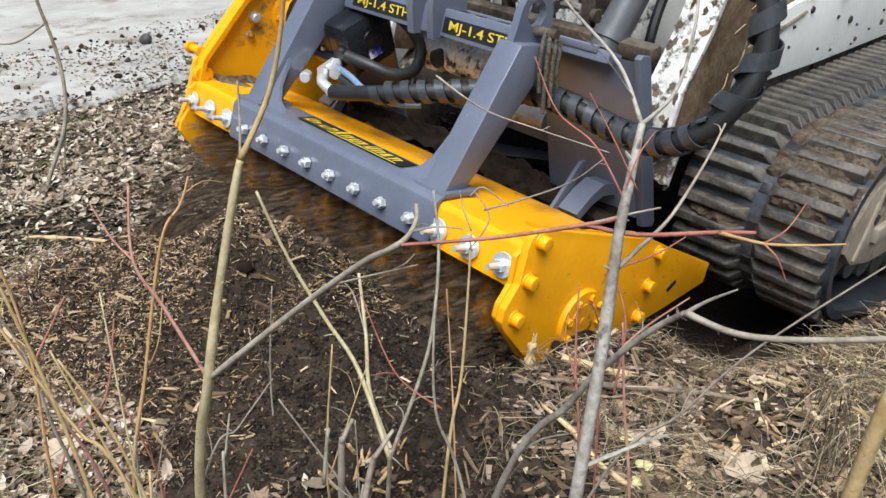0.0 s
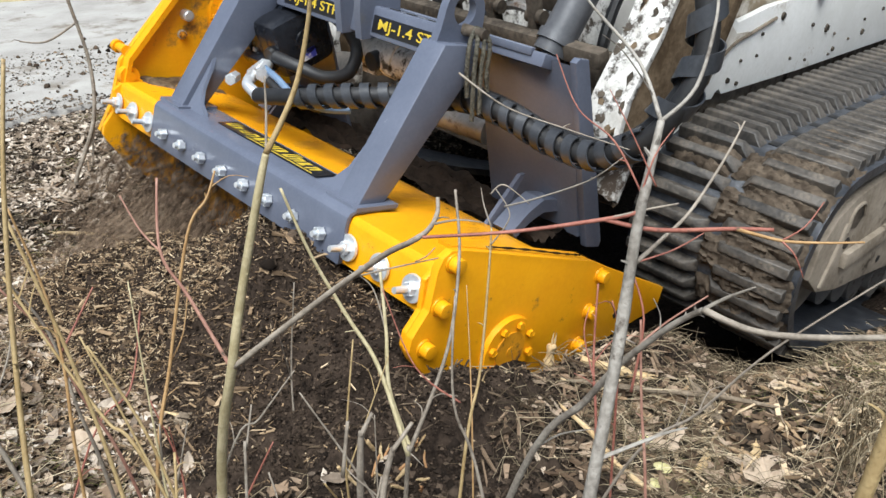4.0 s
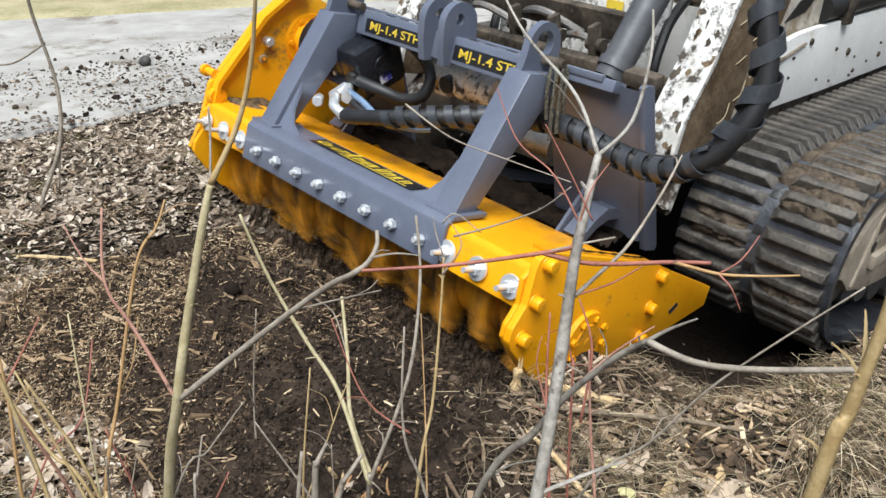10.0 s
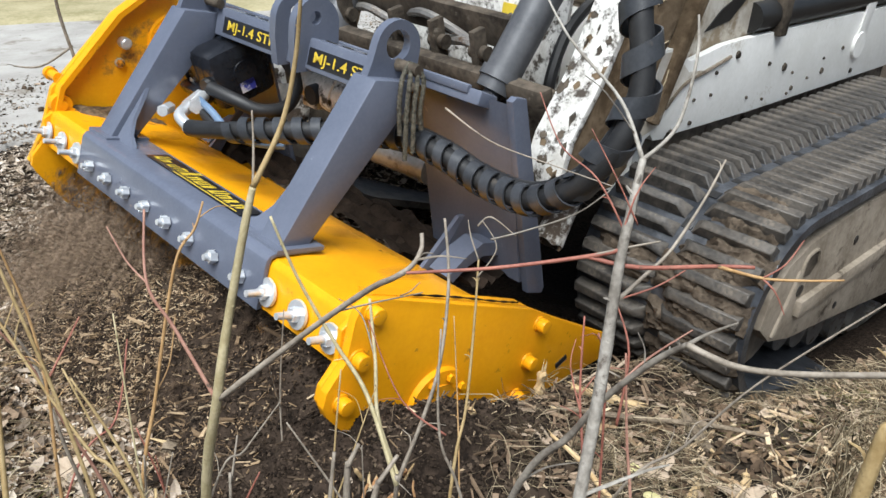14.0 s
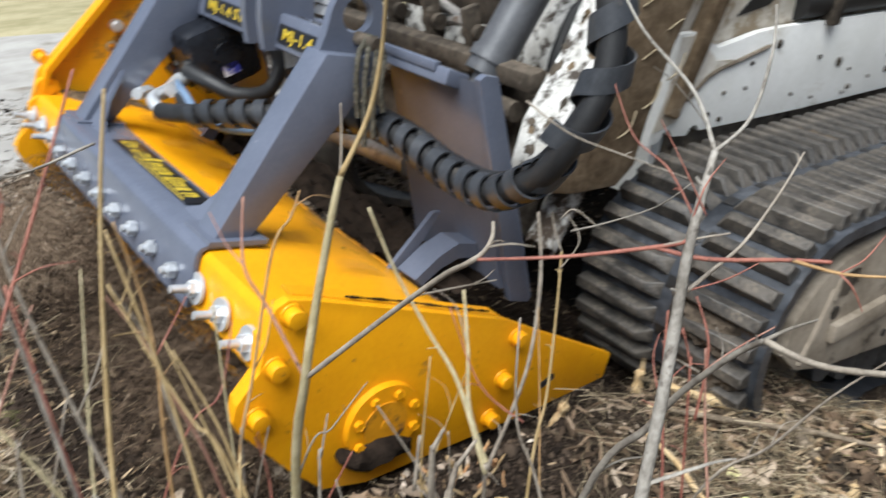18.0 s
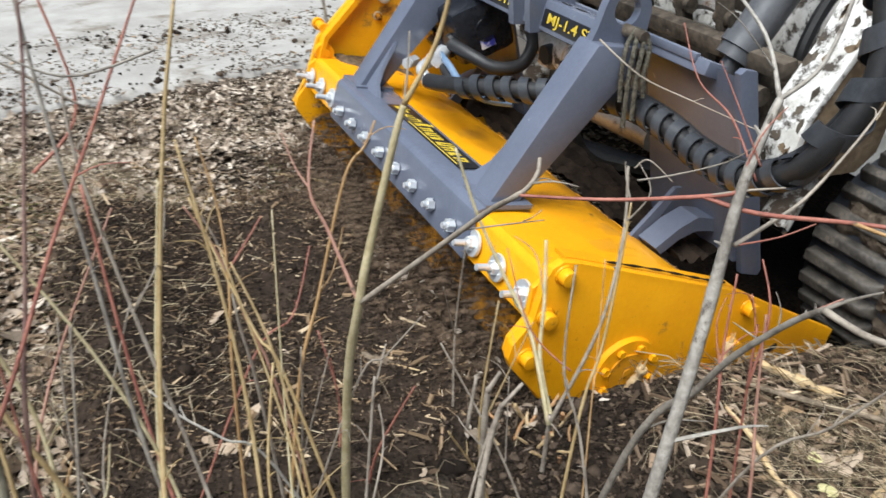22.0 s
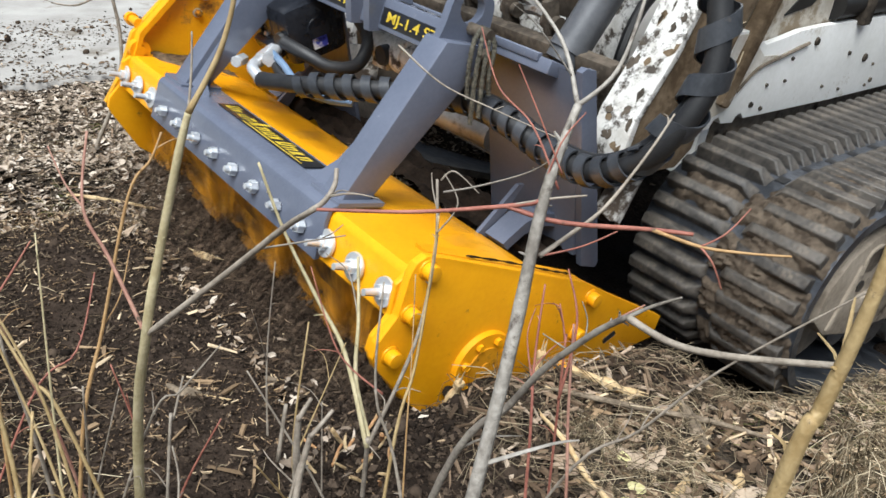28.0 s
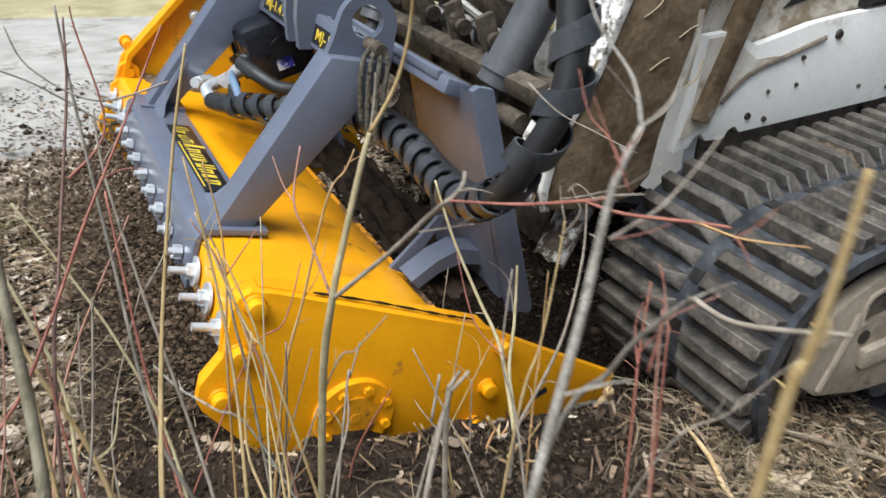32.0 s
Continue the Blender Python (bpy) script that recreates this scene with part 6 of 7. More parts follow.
sapling('sapling', 'pale grey-barked bare sapling with side branches',
        (PALEBARK, 0.0064, 0.0028, ((-0.200, -0.190, 0.140), (-0.243, -0.206, 0.300), (-0.350, -0.250, 0.640), (-0.405, -0.270, 0.810), (-0.430, -0.281, 0.900), (-0.443, -0.285, 0.935), (-0.473, -0.299, 0.967))),
        (PALEBARK, 0.0017, 0.0007, ((-0.473, -0.299, 0.967), (-0.480, -0.327, 1.003), (-0.471, -0.370, 1.042), (-0.476, -0.405, 1.077))),
        (PALEBARK, 0.0017, 0.0009, ((-0.473, -0.299, 0.967), (-0.491, -0.286, 0.991), (-0.512, -0.290, 1.033), (-0.524, -0.300, 1.061))),
        (RED, 0.0012, 0.0018, ((-0.338, -0.400, 0.886), (-0.387, -0.356, 0.890), (-0.422, -0.302, 0.907), (-0.433, -0.283, 0.915))),
        (BARK, 0.0010, 0.0007, ((-0.422, -0.302, 0.907), (-0.436, -0.280, 0.917), (-0.458, -0.268, 0.919))),
        (RED, 0.0018, 0.0014, ((-0.422, -0.302, 0.907), (-0.444, -0.275, 0.901), (-0.498, -0.244, 0.895), (-0.518, -0.226, 0.894))),
        (ORANGE, 0.0015, 0.0007, ((-0.498, -0.244, 0.895), (-0.518, -0.219, 0.888), (-0.538, -0.198, 0.887), (-0.558, -0.178, 0.888))),
        (RED, 0.0009, 0.0004, ((-0.518, -0.219, 0.888), (-0.519, -0.208, 0.880), (-0.524, -0.201, 0.863))),
        (RED, 0.0007, 0.0004, ((-0.518, -0.219, 0.888), (-0.528, -0.209, 0.899), (-0.547, -0.207, 0.913))),
        (BARK, 0.0018, 0.0007, ((-0.437, -0.283, 0.875), (-0.460, -0.279, 0.887), (-0.485, -0.274, 0.903), (-0.515, -0.270, 0.936), (-0.536, -0.270, 0.960))),
        (RED, 0.0008, 0.0005, ((-0.437, -0.283, 0.875), (-0.462, -0.270, 0.881), (-0.485, -0.261, 0.890))),
        (RED, 0.0006, 0.0003, ((-0.445, -0.279, 0.932), (-0.437, -0.296, 0.966), (-0.434, -0.316, 0.994))))
sapling('sapling', 'olive-barked bare sapling with side branches',
        (OLIVE, 0.0062, 0.0031, ((-0.248, -0.704, 0.129), (-0.263, -0.653, 0.535), (-0.275, -0.614, 0.690), (-0.294, -0.609, 0.771), (-0.317, -0.599, 0.865), (-0.328, -0.597, 0.900))),
        (YELLOWISH, 0.0029, 0.0015, ((-0.328, -0.597, 0.900), (-0.357, -0.588, 0.953), (-0.373, -0.583, 1.009), (-0.375, -0.569, 1.070))),
        (BARK, 0.0014, 0.0008, ((-0.328, -0.597, 0.900), (-0.337, -0.605, 0.933), (-0.343, -0.612, 0.963))),
        (BARK, 0.0030, 0.0015, ((-0.275, -0.614, 0.690), (-0.323, -0.524, 0.785), (-0.337, -0.449, 0.852), (-0.336, -0.411, 0.879), (-0.343, -0.399, 0.891), (-0.351, -0.398, 0.902), (-0.355, -0.402, 0.912))),
        (PINK, 0.0021, 0.0012, ((-0.275, -0.614, 0.690), (-0.264, -0.661, 0.754), (-0.255, -0.688, 0.796), (-0.276, -0.719, 0.856))),
        (PINK, 0.0011, 0.0007, ((-0.255, -0.688, 0.796), (-0.248, -0.711, 0.813), (-0.244, -0.736, 0.842))),
        (BARK, 0.0010, 0.0005, ((-0.330, -0.488, 0.819), (-0.353, -0.464, 0.829), (-0.377, -0.427, 0.845))),
        (BARK, 0.0006, 0.0004, ((-0.368, -0.445, 0.838), (-0.370, -0.434, 0.846), (-0.378, -0.432, 0.852))))
sapling('sapling', 'grey-barked bare sapling with side branches',
        (BARK, 0.0044, 0.0022, ((-0.644, -0.878, -0.387), (-0.664, -0.840, 0.182), (-0.667, -0.834, 0.224), (-0.718, -0.828, 0.328), (-0.759, -0.831, 0.420), (-0.804, -0.860, 0.540), (-0.829, -0.897, 0.632))),
        (OLIVE, 0.0044, 0.0022, ((-0.660, -0.831, 0.217), (-0.675, -0.923, 0.344), (-0.657, -0.980, 0.426), (-0.628, -1.031, 0.535), (-0.606, -1.066, 0.646))),
        (OLIVE, 0.0044, 0.0028, ((-0.667, -0.834, 0.224), (-0.696, -0.923, 0.287), (-0.729, -0.968, 0.367), (-0.758, -1.016, 0.461))),
        (BARK, 0.0016, 0.0007, ((-0.729, -0.968, 0.367), (-0.737, -1.013, 0.436), (-0.707, -1.038, 0.471))))
sapling('bare_shoot', 'thin yellowish bare shoot standing in dry grass',
        (YELLOWISH, 0.0022, 0.0011, ((-0.392, -0.469, 0.093), (-0.477, -0.503, 0.520), (-0.516, -0.519, 0.615), (-0.548, -0.540, 0.709), (-0.564, -0.552, 0.768))),
        (BARK, 0.0010, 0.0005, ((-0.564, -0.552, 0.768), (-0.565, -0.565, 0.790), (-0.568, -0.573, 0.807))),
        (BARK, 0.0010, 0.0005, ((-0.558, -0.547, 0.751), (-0.575, -0.536, 0.784), (-0.572, -0.556, 0.811))),
        (BARK, 0.0012, 0.0005, ((-0.574, -0.564, 0.801), (-0.580, -0.550, 0.814), (-0.593, -0.525, 0.796))))
sapling('bare_shoot', 'thin orange-brown bare shoot standing in dry grass',
        (ORANGE, 0.0013, 0.0006, ((-0.446, -0.445, 0.087), (-0.510, -0.522, 0.487), (-0.543, -0.561, 0.580), (-0.573, -0.600, 0.674))))
sapling('bare_shoot', 'thin orange-brown bare shoot standing in dry grass',
        (ORANGE, 0.0027, 0.0011, ((-0.170, -0.734, 0.135), (-0.230, -0.758, 0.484), (-0.275, -0.776, 0.610), (-0.323, -0.783, 0.756), (-0.350, -0.779, 0.794), (-0.366, -0.783, 0.821))),
        (ORANGE, 0.0010, 0.0006, ((-0.279, -0.778, 0.615), (-0.301, -0.786, 0.639), (-0.323, -0.804, 0.683))))
sapling('broken_stub', 'broken grey stub of a cut shoot',
        (BARK, 0.0055, 0.0038, ((-0.449, -0.677, 0.098), (-0.449, -0.670, 0.350), (-0.450, -0.664, 0.448), (-0.455, -0.665, 0.483))),
        (BARK, 0.0035, 0.0023, ((-0.452, -0.663, 0.479), (-0.470, -0.661, 0.506))),
        (BARK, 0.0027, 0.0023, ((-0.429, -0.676, 0.417), (-0.446, -0.681, 0.494))))
sapling('bare_shoot', 'thin grey bare shoot standing in dry grass',
        (BARK, 0.0017, 0.0007, ((-0.131, -0.701, 0.128), (-0.270, -0.656, 0.541), (-0.311, -0.643, 0.594), (-0.353, -0.633, 0.641))))
sapling('bare_shoot', 'thin grey bare shoot standing in dry grass',
        (BARK, 0.0021, 0.0011, ((-0.209, -0.569, 0.123), (-0.302, -0.678, 0.502), (-0.313, -0.691, 0.521), (-0.337, -0.713, 0.559))))
sapling('sapling', 'dark grey-barked bare sapling with side branches',
        (DARKBARK, 0.0043, 0.0024, ((-0.433, -0.533, 0.091), (-0.489, -0.430, 0.548), (-0.519, -0.377, 0.658), (-0.527, -0.348, 0.712), (-0.538, -0.308, 0.767), (-0.539, -0.281, 0.795))),
        (DARKBARK, 0.0020, 0.0008, ((-0.539, -0.281, 0.795), (-0.548, -0.268, 0.808), (-0.555, -0.248, 0.824))),
        (BARK, 0.0030, 0.0024, ((-0.539, -0.281, 0.795), (-0.541, -0.238, 0.794), (-0.545, -0.191, 0.808), (-0.557, -0.124, 0.835))),
        (DARKBARK, 0.0008, 0.0004, ((-0.537, -0.317, 0.754), (-0.544, -0.323, 0.769), (-0.546, -0.333, 0.781))),
        (PINK, 0.0013, 0.0007, ((-0.527, -0.348, 0.712), (-0.562, -0.333, 0.744), (-0.604, -0.313, 0.769))))
sapling('bare_shoot', 'thin grey bare shoot standing in dry grass',
        (BARK, 0.0021, 0.0009, ((-0.522, -0.507, 0.069), (-0.620, -0.396, 0.490), (-0.670, -0.338, 0.586), (-0.700, -0.285, 0.680), (-0.745, -0.189, 0.806))))
sapling('bare_shoot', 'thin red-brown bare shoot standing in dry grass',
        (RED, 0.0020, 0.0010, ((-0.519, -0.326, 0.076), (-0.578, -0.399, 0.528), (-0.606, -0.434, 0.632), (-0.628, -0.453, 0.715))),
        (RED, 0.0010, 0.0005, ((-0.599, -0.426, 0.617), (-0.612, -0.454, 0.657), (-0.627, -0.461, 0.683))))
sapling('bare_shoot', 'thin red-brown bare shoot standing in dry grass',
        (RED, 0.0017, 0.0008, ((-0.612, -0.383, 0.066), (-0.638, -0.423, 0.608), (-0.643, -0.430, 0.655), (-0.645, -0.445, 0.691))))
sapling('bare_shoot', 'thin grey bare shoot standing in dry grass',
        (BARK, 0.0010, 0.0004, ((-0.486, -0.520, 0.957), (-0.496, -0.472, 0.935), (-0.504, -0.413, 0.928), (-0.503, -0.344, 0.927))))
sapling('bare_shoot', 'thin dark grey bare shoot standing in dry grass',
        (DARKBARK, 0.0011, 0.0006, ((-0.521, -0.493, 0.825), (-0.546, -0.471, 0.834), (-0.567, -0.428, 0.859), (-0.577, -0.399, 0.888))))
sapling('bare_shoot', 'thin red-brown bare shoot standing in dry grass',
        (RED, 0.0009, 0.0004, ((-0.469, -0.303, 0.908), (-0.467, -0.332, 0.945), (-0.463, -0.365, 0.964), (-0.467, -0.392, 0.999))))
sapling('bare_shoot', 'thin pinkish bare shoot standing in dry grass',
        (PINK, 0.0023, 0.0011, ((-0.252, -0.777, 0.137), (-0.216, -0.813, 0.464), (-0.192, -0.836, 0.572), (-0.174, -0.859, 0.659), (-0.146, -0.874, 0.721))))
sapling('bare_shoot', 'thin orange-brown bare shoot standing in dry grass',
        (ORANGE, 0.0023, 0.0011, ((-0.135, -0.764, 0.147), (-0.160, -0.797, 0.510), (-0.177, -0.820, 0.634), (-0.182, -0.844, 0.720), (-0.171, -0.854, 0.812))),
        (RED, 0.0014, 0.0008, ((-0.178, -0.826, 0.645), (-0.205, -0.836, 0.672), (-0.232, -0.845, 0.701))))
sapling('bare_shoot', 'thin grey bare shoot standing in dry grass',
        (BARK, 0.0026, 0.0011, ((-0.208, -0.799, 0.141), (-0.192, -0.820, 0.466), (-0.183, -0.832, 0.563), (-0.179, -0.857, 0.658), (-0.154, -0.877, 0.730))))
sapling('bare_shoot', 'thin yellowish bare shoot standing in dry grass',
        (YELLOWISH, 0.0024, 0.0014, ((-0.281, -0.582, 0.137), (-0.216, -0.727, 0.522), (-0.195, -0.775, 0.575), (-0.176, -0.823, 0.640), (-0.154, -0.877, 0.730))))
sapling('bare_shoot', 'thin red-brown bare shoot standing in dry grass',
        (RED, 0.0018, 0.0010, ((-0.045, -0.890, 0.139), (-0.207, -0.926, 0.441), (-0.276, -0.942, 0.486), (-0.323, -0.982, 0.572))))
sapling('bare_shoot', 'thin grey bare shoot standing in dry grass',
        (BARK, 0.0087, 0.0051, ((-0.844, -2.931, 0.029), (-0.852, -2.929, 0.065), (-0.940, -2.911, 0.251), (-0.980, -2.950, 0.440), (-0.950, -2.953, 0.675), (-0.934, -2.922, 0.788))),
        (BARK, 0.0053, 0.0027, ((-0.940, -2.911, 0.251), (-0.909, -2.920, 0.086))),
        (BARK, 0.0044, 0.0026, ((-0.979, -2.981, 0.582), (-0.845, -2.908, 0.546), (-0.766, -2.932, 0.554))))
sapling('bare_cane', 'bare yellowish cane in the dense thicket',
        (YELLOWISH, 0.0062, 0.0032, ((-0.442, -0.140, 0.092), (-0.482, -0.114, 0.749), (-0.494, -0.107, 0.841), (-0.500, -0.102, 0.909), (-0.509, -0.102, 0.986))))
sapling('bare_cane', 'bare greenish grey cane in the dense thicket',
        (OLIVEGREY, 0.0076, 0.0046, ((0.133, -0.227, 0.199), (0.149, -0.309, 0.698), (0.156, -0.344, 0.802), (0.150, -0.372, 0.896), (0.147, -0.406, 0.987))))
sapling('bare_cane', 'bare greenish grey cane in the dense thicket',
        (OLIVEGREY, 0.0066, 0.0039, ((0.061, -0.321, 0.183), (0.054, -0.387, 0.599), (0.050, -0.435, 0.743), (0.052, -0.473, 0.859), (0.043, -0.511, 0.963), (0.027, -0.535, 1.073))))
sapling('bare_cane', 'bare purple-brown cane in the dense thicket',
        (PURPLE, 0.0051, 0.0030, ((0.136, -0.317, 0.195), (0.125, -0.387, 0.620), (0.116, -0.443, 0.783), (0.104, -0.471, 0.881), (0.089, -0.510, 0.995), (0.075, -0.528, 1.080))))
sapling('bare_cane', 'bare olive cane in the dense thicket',
        (OLIVE, 0.0043, 0.0023, ((0.180, -0.386, 0.202), (0.167, -0.447, 0.628), (0.156, -0.494, 0.792), (0.151, -0.527, 0.921), (0.150, -0.539, 1.006), (0.150, -0.549, 1.067))))
sapling('bare_cane', 'bare yellowish cane in the dense thicket',
        (YELLOWISH, 0.0029, 0.0014, ((-0.004, -0.310, 0.168), (-0.035, -0.417, 0.544), (-0.061, -0.507, 0.690), (-0.088, -0.560, 0.806), (-0.118, -0.593, 0.927), (-0.143, -0.611, 1.012))))
sapling('bare_cane', 'bare yellowish cane in the dense thicket',
        (YELLOWISH, 0.0034, 0.0017, ((-0.027, -0.383, 0.174), (-0.002, -0.456, 0.516), (0.014, -0.504, 0.622), (0.049, -0.537, 0.717), (0.069, -0.567, 0.779))),
        (OLIVE, 0.0015, 0.0008, ((0.014, -0.504, 0.622), (-0.006, -0.513, 0.632), (-0.018, -0.537, 0.665))))
sapling('bare_cane', 'bare dark grey cane in the dense thicket',
        (DARKBARK, 0.0025, 0.0012, ((-0.136, -0.398, 0.159), (-0.087, -0.454, 0.509), (-0.049, -0.498, 0.641), (-0.038, -0.571, 0.810), (-0.031, -0.621, 0.956), (-0.030, -0.639, 1.053))))
sapling('bare_cane', 'bare red-brown cane in the dense thicket',
        (RED, 0.0023, 0.0009, ((0.275, -0.290, 0.197), (0.137, -0.397, 0.636), (0.049, -0.465, 0.754), (-0.017, -0.527, 0.864), (-0.067, -0.557, 0.945), (-0.120, -0.586, 1.035))))
sapling('bare_cane', 'bare grey cane in the dense thicket',
        (BARK, 0.0023, 0.0012, ((-0.114, -0.369, 0.158), (-0.096, -0.452, 0.508), (-0.084, -0.510, 0.623), (-0.061, -0.573, 0.765), (-0.046, -0.620, 0.880), (-0.047, -0.640, 0.948))),
        (BARK, 0.0010, 0.0005, ((-0.061, -0.573, 0.765), (-0.093, -0.592, 0.805), (-0.107, -0.609, 0.849))))
sapling('bare_cane', 'bare yellowish cane in the dense thicket',
        (YELLOWISH, 0.0027, 0.0013, ((-0.112, -0.401, 0.153), (-0.126, -0.483, 0.469), (-0.142, -0.573, 0.629), (-0.140, -0.621, 0.755), (-0.130, -0.671, 0.877))))
sapling('bare_cane', 'bare purple-brown cane in the dense thicket',
        (PURPLE, 0.0023, 0.0009, ((0.085, -0.358, 0.180), (0.037, -0.461, 0.688), (0.007, -0.526, 0.839), (-0.026, -0.574, 0.979), (-0.036, -0.588, 1.049))))
sapling('bare_cane', 'bare pale cut cane in the dense thicket',
        (PALE, 0.0038, 0.0026, ((0.033, -0.237, 0.188), (0.081, -0.284, 0.720), (0.089, -0.292, 0.766), (0.093, -0.294, 0.788))))
sapling('bare_cane', 'bare olive cane in the dense thicket',
        (OLIVE, 0.0024, 0.0010, ((-0.084, -0.423, 0.162), (-0.070, -0.497, 0.482), (-0.059, -0.553, 0.598), (-0.027, -0.595, 0.702), (0.009, -0.630, 0.778), (0.049, -0.657, 0.856))))
sapling('bare_cane', 'bare red-brown cane in the dense thicket',
        (RED, 0.0015, 0.0007, ((-0.012, -0.620, 0.886), (-0.055, -0.636, 0.930), (-0.044, -0.656, 1.027), (-0.043, -0.659, 1.049))))
sapling('bare_cane', 'bare grey cane in the dense thicket',
        (BARK, 0.0012, 0.0005, ((-0.061, -0.636, 0.929), (-0.001, -0.644, 0.977), (0.049, -0.644, 1.007), (0.086, -0.645, 1.049))))
sapling('bare_cane', 'bare dark grey cane in the dense thicket',
        (DARKBARK, 0.0011, 0.0007, ((-0.116, -0.547, 0.990), (-0.051, -0.564, 0.975), (0.000, -0.579, 1.008), (0.014, -0.593, 1.044))))
sapling('bare_cane', 'bare yellowish cane in the dense thicket',
        (YELLOWISH, 0.0021, 0.0011, ((0.250, -0.180, 0.205), (0.183, -0.355, 0.689), (0.161, -0.411, 0.755), (0.177, -0.443, 0.820), (0.186, -0.469, 0.886))))
sapling('bare_cane', 'bare olive cane in the dense thicket',
        (OLIVE, 0.0027, 0.0013, ((0.052, -0.426, 0.181), (0.043, -0.504, 0.500), (0.034, -0.580, 0.648), (0.057, -0.613, 0.753), (0.104, -0.662, 0.902), (0.114, -0.684, 1.007))))
sapling('bare_cane', 'bare grey cane in the dense thicket',
        (BARK, 0.0014, 0.0007, ((0.188, -0.314, 0.198), (0.139, -0.450, 0.808), (0.119, -0.504, 0.924), (0.104, -0.526, 0.988), (0.095, -0.537, 1.034))))
sapling('bare_cane', 'bare pale cut cane in the dense thicket',
        (PALE, 0.0016, 0.0008, ((-0.288, -0.612, 0.146), (-0.165, -0.594, 0.524), (-0.116, -0.586, 0.593), (-0.081, -0.606, 0.621), (-0.059, -0.623, 0.648))))
sapling('bare_cane', 'bare yellowish cane in the dense thicket',
        (YELLOWISH, 0.0024, 0.0010, ((-0.153, -0.392, 0.145), (-0.171, -0.474, 0.465), (-0.180, -0.518, 0.545), (-0.175, -0.578, 0.681), (-0.155, -0.625, 0.765))))
sapling('bare_cane', 'bare grey cane in the dense thicket',
        (BARK, 0.0015, 0.0008, ((-0.141, -0.397, 0.138), (-0.212, -0.474, 0.471), (-0.259, -0.524, 0.570), (-0.267, -0.550, 0.608))))
sapling('bare_cane', 'bare grey cane in the dense thicket',
        (BARK, 0.0016, 0.0009, ((0.003, -0.439, 0.174), (0.000, -0.511, 0.454), (-0.003, -0.588, 0.596), (-0.062, -0.651, 0.736))))
sapling('bare_cane', 'bare olive cane in the dense thicket',
        (OLIVE, 0.0022, 0.0006, ((-0.125, -0.384, 0.149), (-0.148, -0.466, 0.453), (-0.175, -0.564, 0.620), (-0.203, -0.637, 0.804))))
sapling('bare_cane', 'bare pinkish cane in the dense thicket',
        (PINK, 0.0018, 0.0012, ((0.161, -0.448, 0.202), (0.162, -0.514, 0.500), (0.163, -0.572, 0.626), (0.181, -0.619, 0.759))))
sapling('bare_cane', 'bare olive cane in the dense thicket',
        (OLIVE, 0.0028, 0.0013, ((0.210, -0.411, 0.207), (0.196, -0.484, 0.539), (0.185, -0.538, 0.656), (0.180, -0.584, 0.777))))
sapling('bare_cane', 'bare red-brown cane in the dense thicket',
        (RED, 0.0016, 0.0010, ((0.162, -0.288, 0.199), (0.145, -0.373, 0.633), (0.136, -0.415, 0.735), (0.144, -0.449, 0.841))))
sapling('bare_cane', 'bare olive cane in the dense thicket',
        (OLIVE, 0.0035, 0.0008, ((-0.009, -0.500, 0.169), (-0.028, -0.562, 0.394), (-0.064, -0.680, 0.591), (-0.115, -0.762, 0.807))))
sapling('bare_cane', 'bare yellowish cane in the dense thicket',
        (YELLOWISH, 0.0022, 0.0012, ((0.113, -0.475, 0.197), (0.134, -0.536, 0.470), (0.160, -0.609, 0.626), (0.187, -0.664, 0.787))))
sapling('bare_cane', 'bare yellowish cane in the dense thicket',
        (YELLOWISH, 0.0028, 0.0007, ((0.034, -0.316, 0.182), (0.045, -0.410, 0.566), (0.056, -0.515, 0.767), (0.085, -0.568, 0.982))))
sapling('bare_cane', 'bare pinkish cane in the dense thicket',
        (PINK, 0.0015, 0.0006, ((0.077, -0.395, 0.189), (0.087, -0.469, 0.521), (0.094, -0.528, 0.646), (0.125, -0.574, 0.780))))
sapling('bare_cane', 'bare yellowish cane in the dense thicket',
        (YELLOWISH, 0.0020, 0.0010, ((-0.170, -0.259, 0.150), (-0.141, -0.358, 0.562), (-0.126, -0.410, 0.664), (-0.150, -0.451, 0.763))))
sapling('bare_cane', 'bare yellowish cane in the dense thicket',
        (YELLOWISH, 0.0015, 0.0012, ((0.117, -0.369, 0.198), (0.140, -0.448, 0.558), (0.165, -0.529, 0.736), (0.184, -0.579, 0.918))))
sapling('bare_cane', 'bare red-brown cane in the dense thicket',
        (RED, 0.0022, 0.0007, ((0.156, -0.337, 0.206), (0.186, -0.415, 0.605), (0.213, -0.485, 0.778), (0.228, -0.526, 0.950))))
sapling('bare_cane', 'bare pinkish cane in the dense thicket',
        (PINK, 0.0015, 0.0005, ((0.136, -0.280, 0.190), (0.096, -0.378, 0.614), (0.072, -0.435, 0.731), (0.052, -0.482, 0.854))))
sapling('bare_cane', 'bare yellowish cane in the dense thicket',
        (YELLOWISH, 0.0022, 0.0008, ((-0.161, -0.344, 0.146), (-0.164, -0.435, 0.479), (-0.167, -0.523, 0.628), (-0.144, -0.596, 0.793))))
sapling('bare_cane', 'bare olive cane in the dense thicket',
        (OLIVE, 0.0035, 0.0011, ((0.299, -0.487, 0.218), (0.257, -0.555, 0.488), (0.217, -0.621, 0.608), (0.171, -0.682, 0.733))))
sapling('bare_cane', 'bare yellowish cane in the dense thicket',
        (YELLOWISH, 0.0033, 0.0008, ((0.230, -0.487, 0.212), (0.224, -0.552, 0.480), (0.216, -0.651, 0.669), (0.217, -0.715, 0.873))))
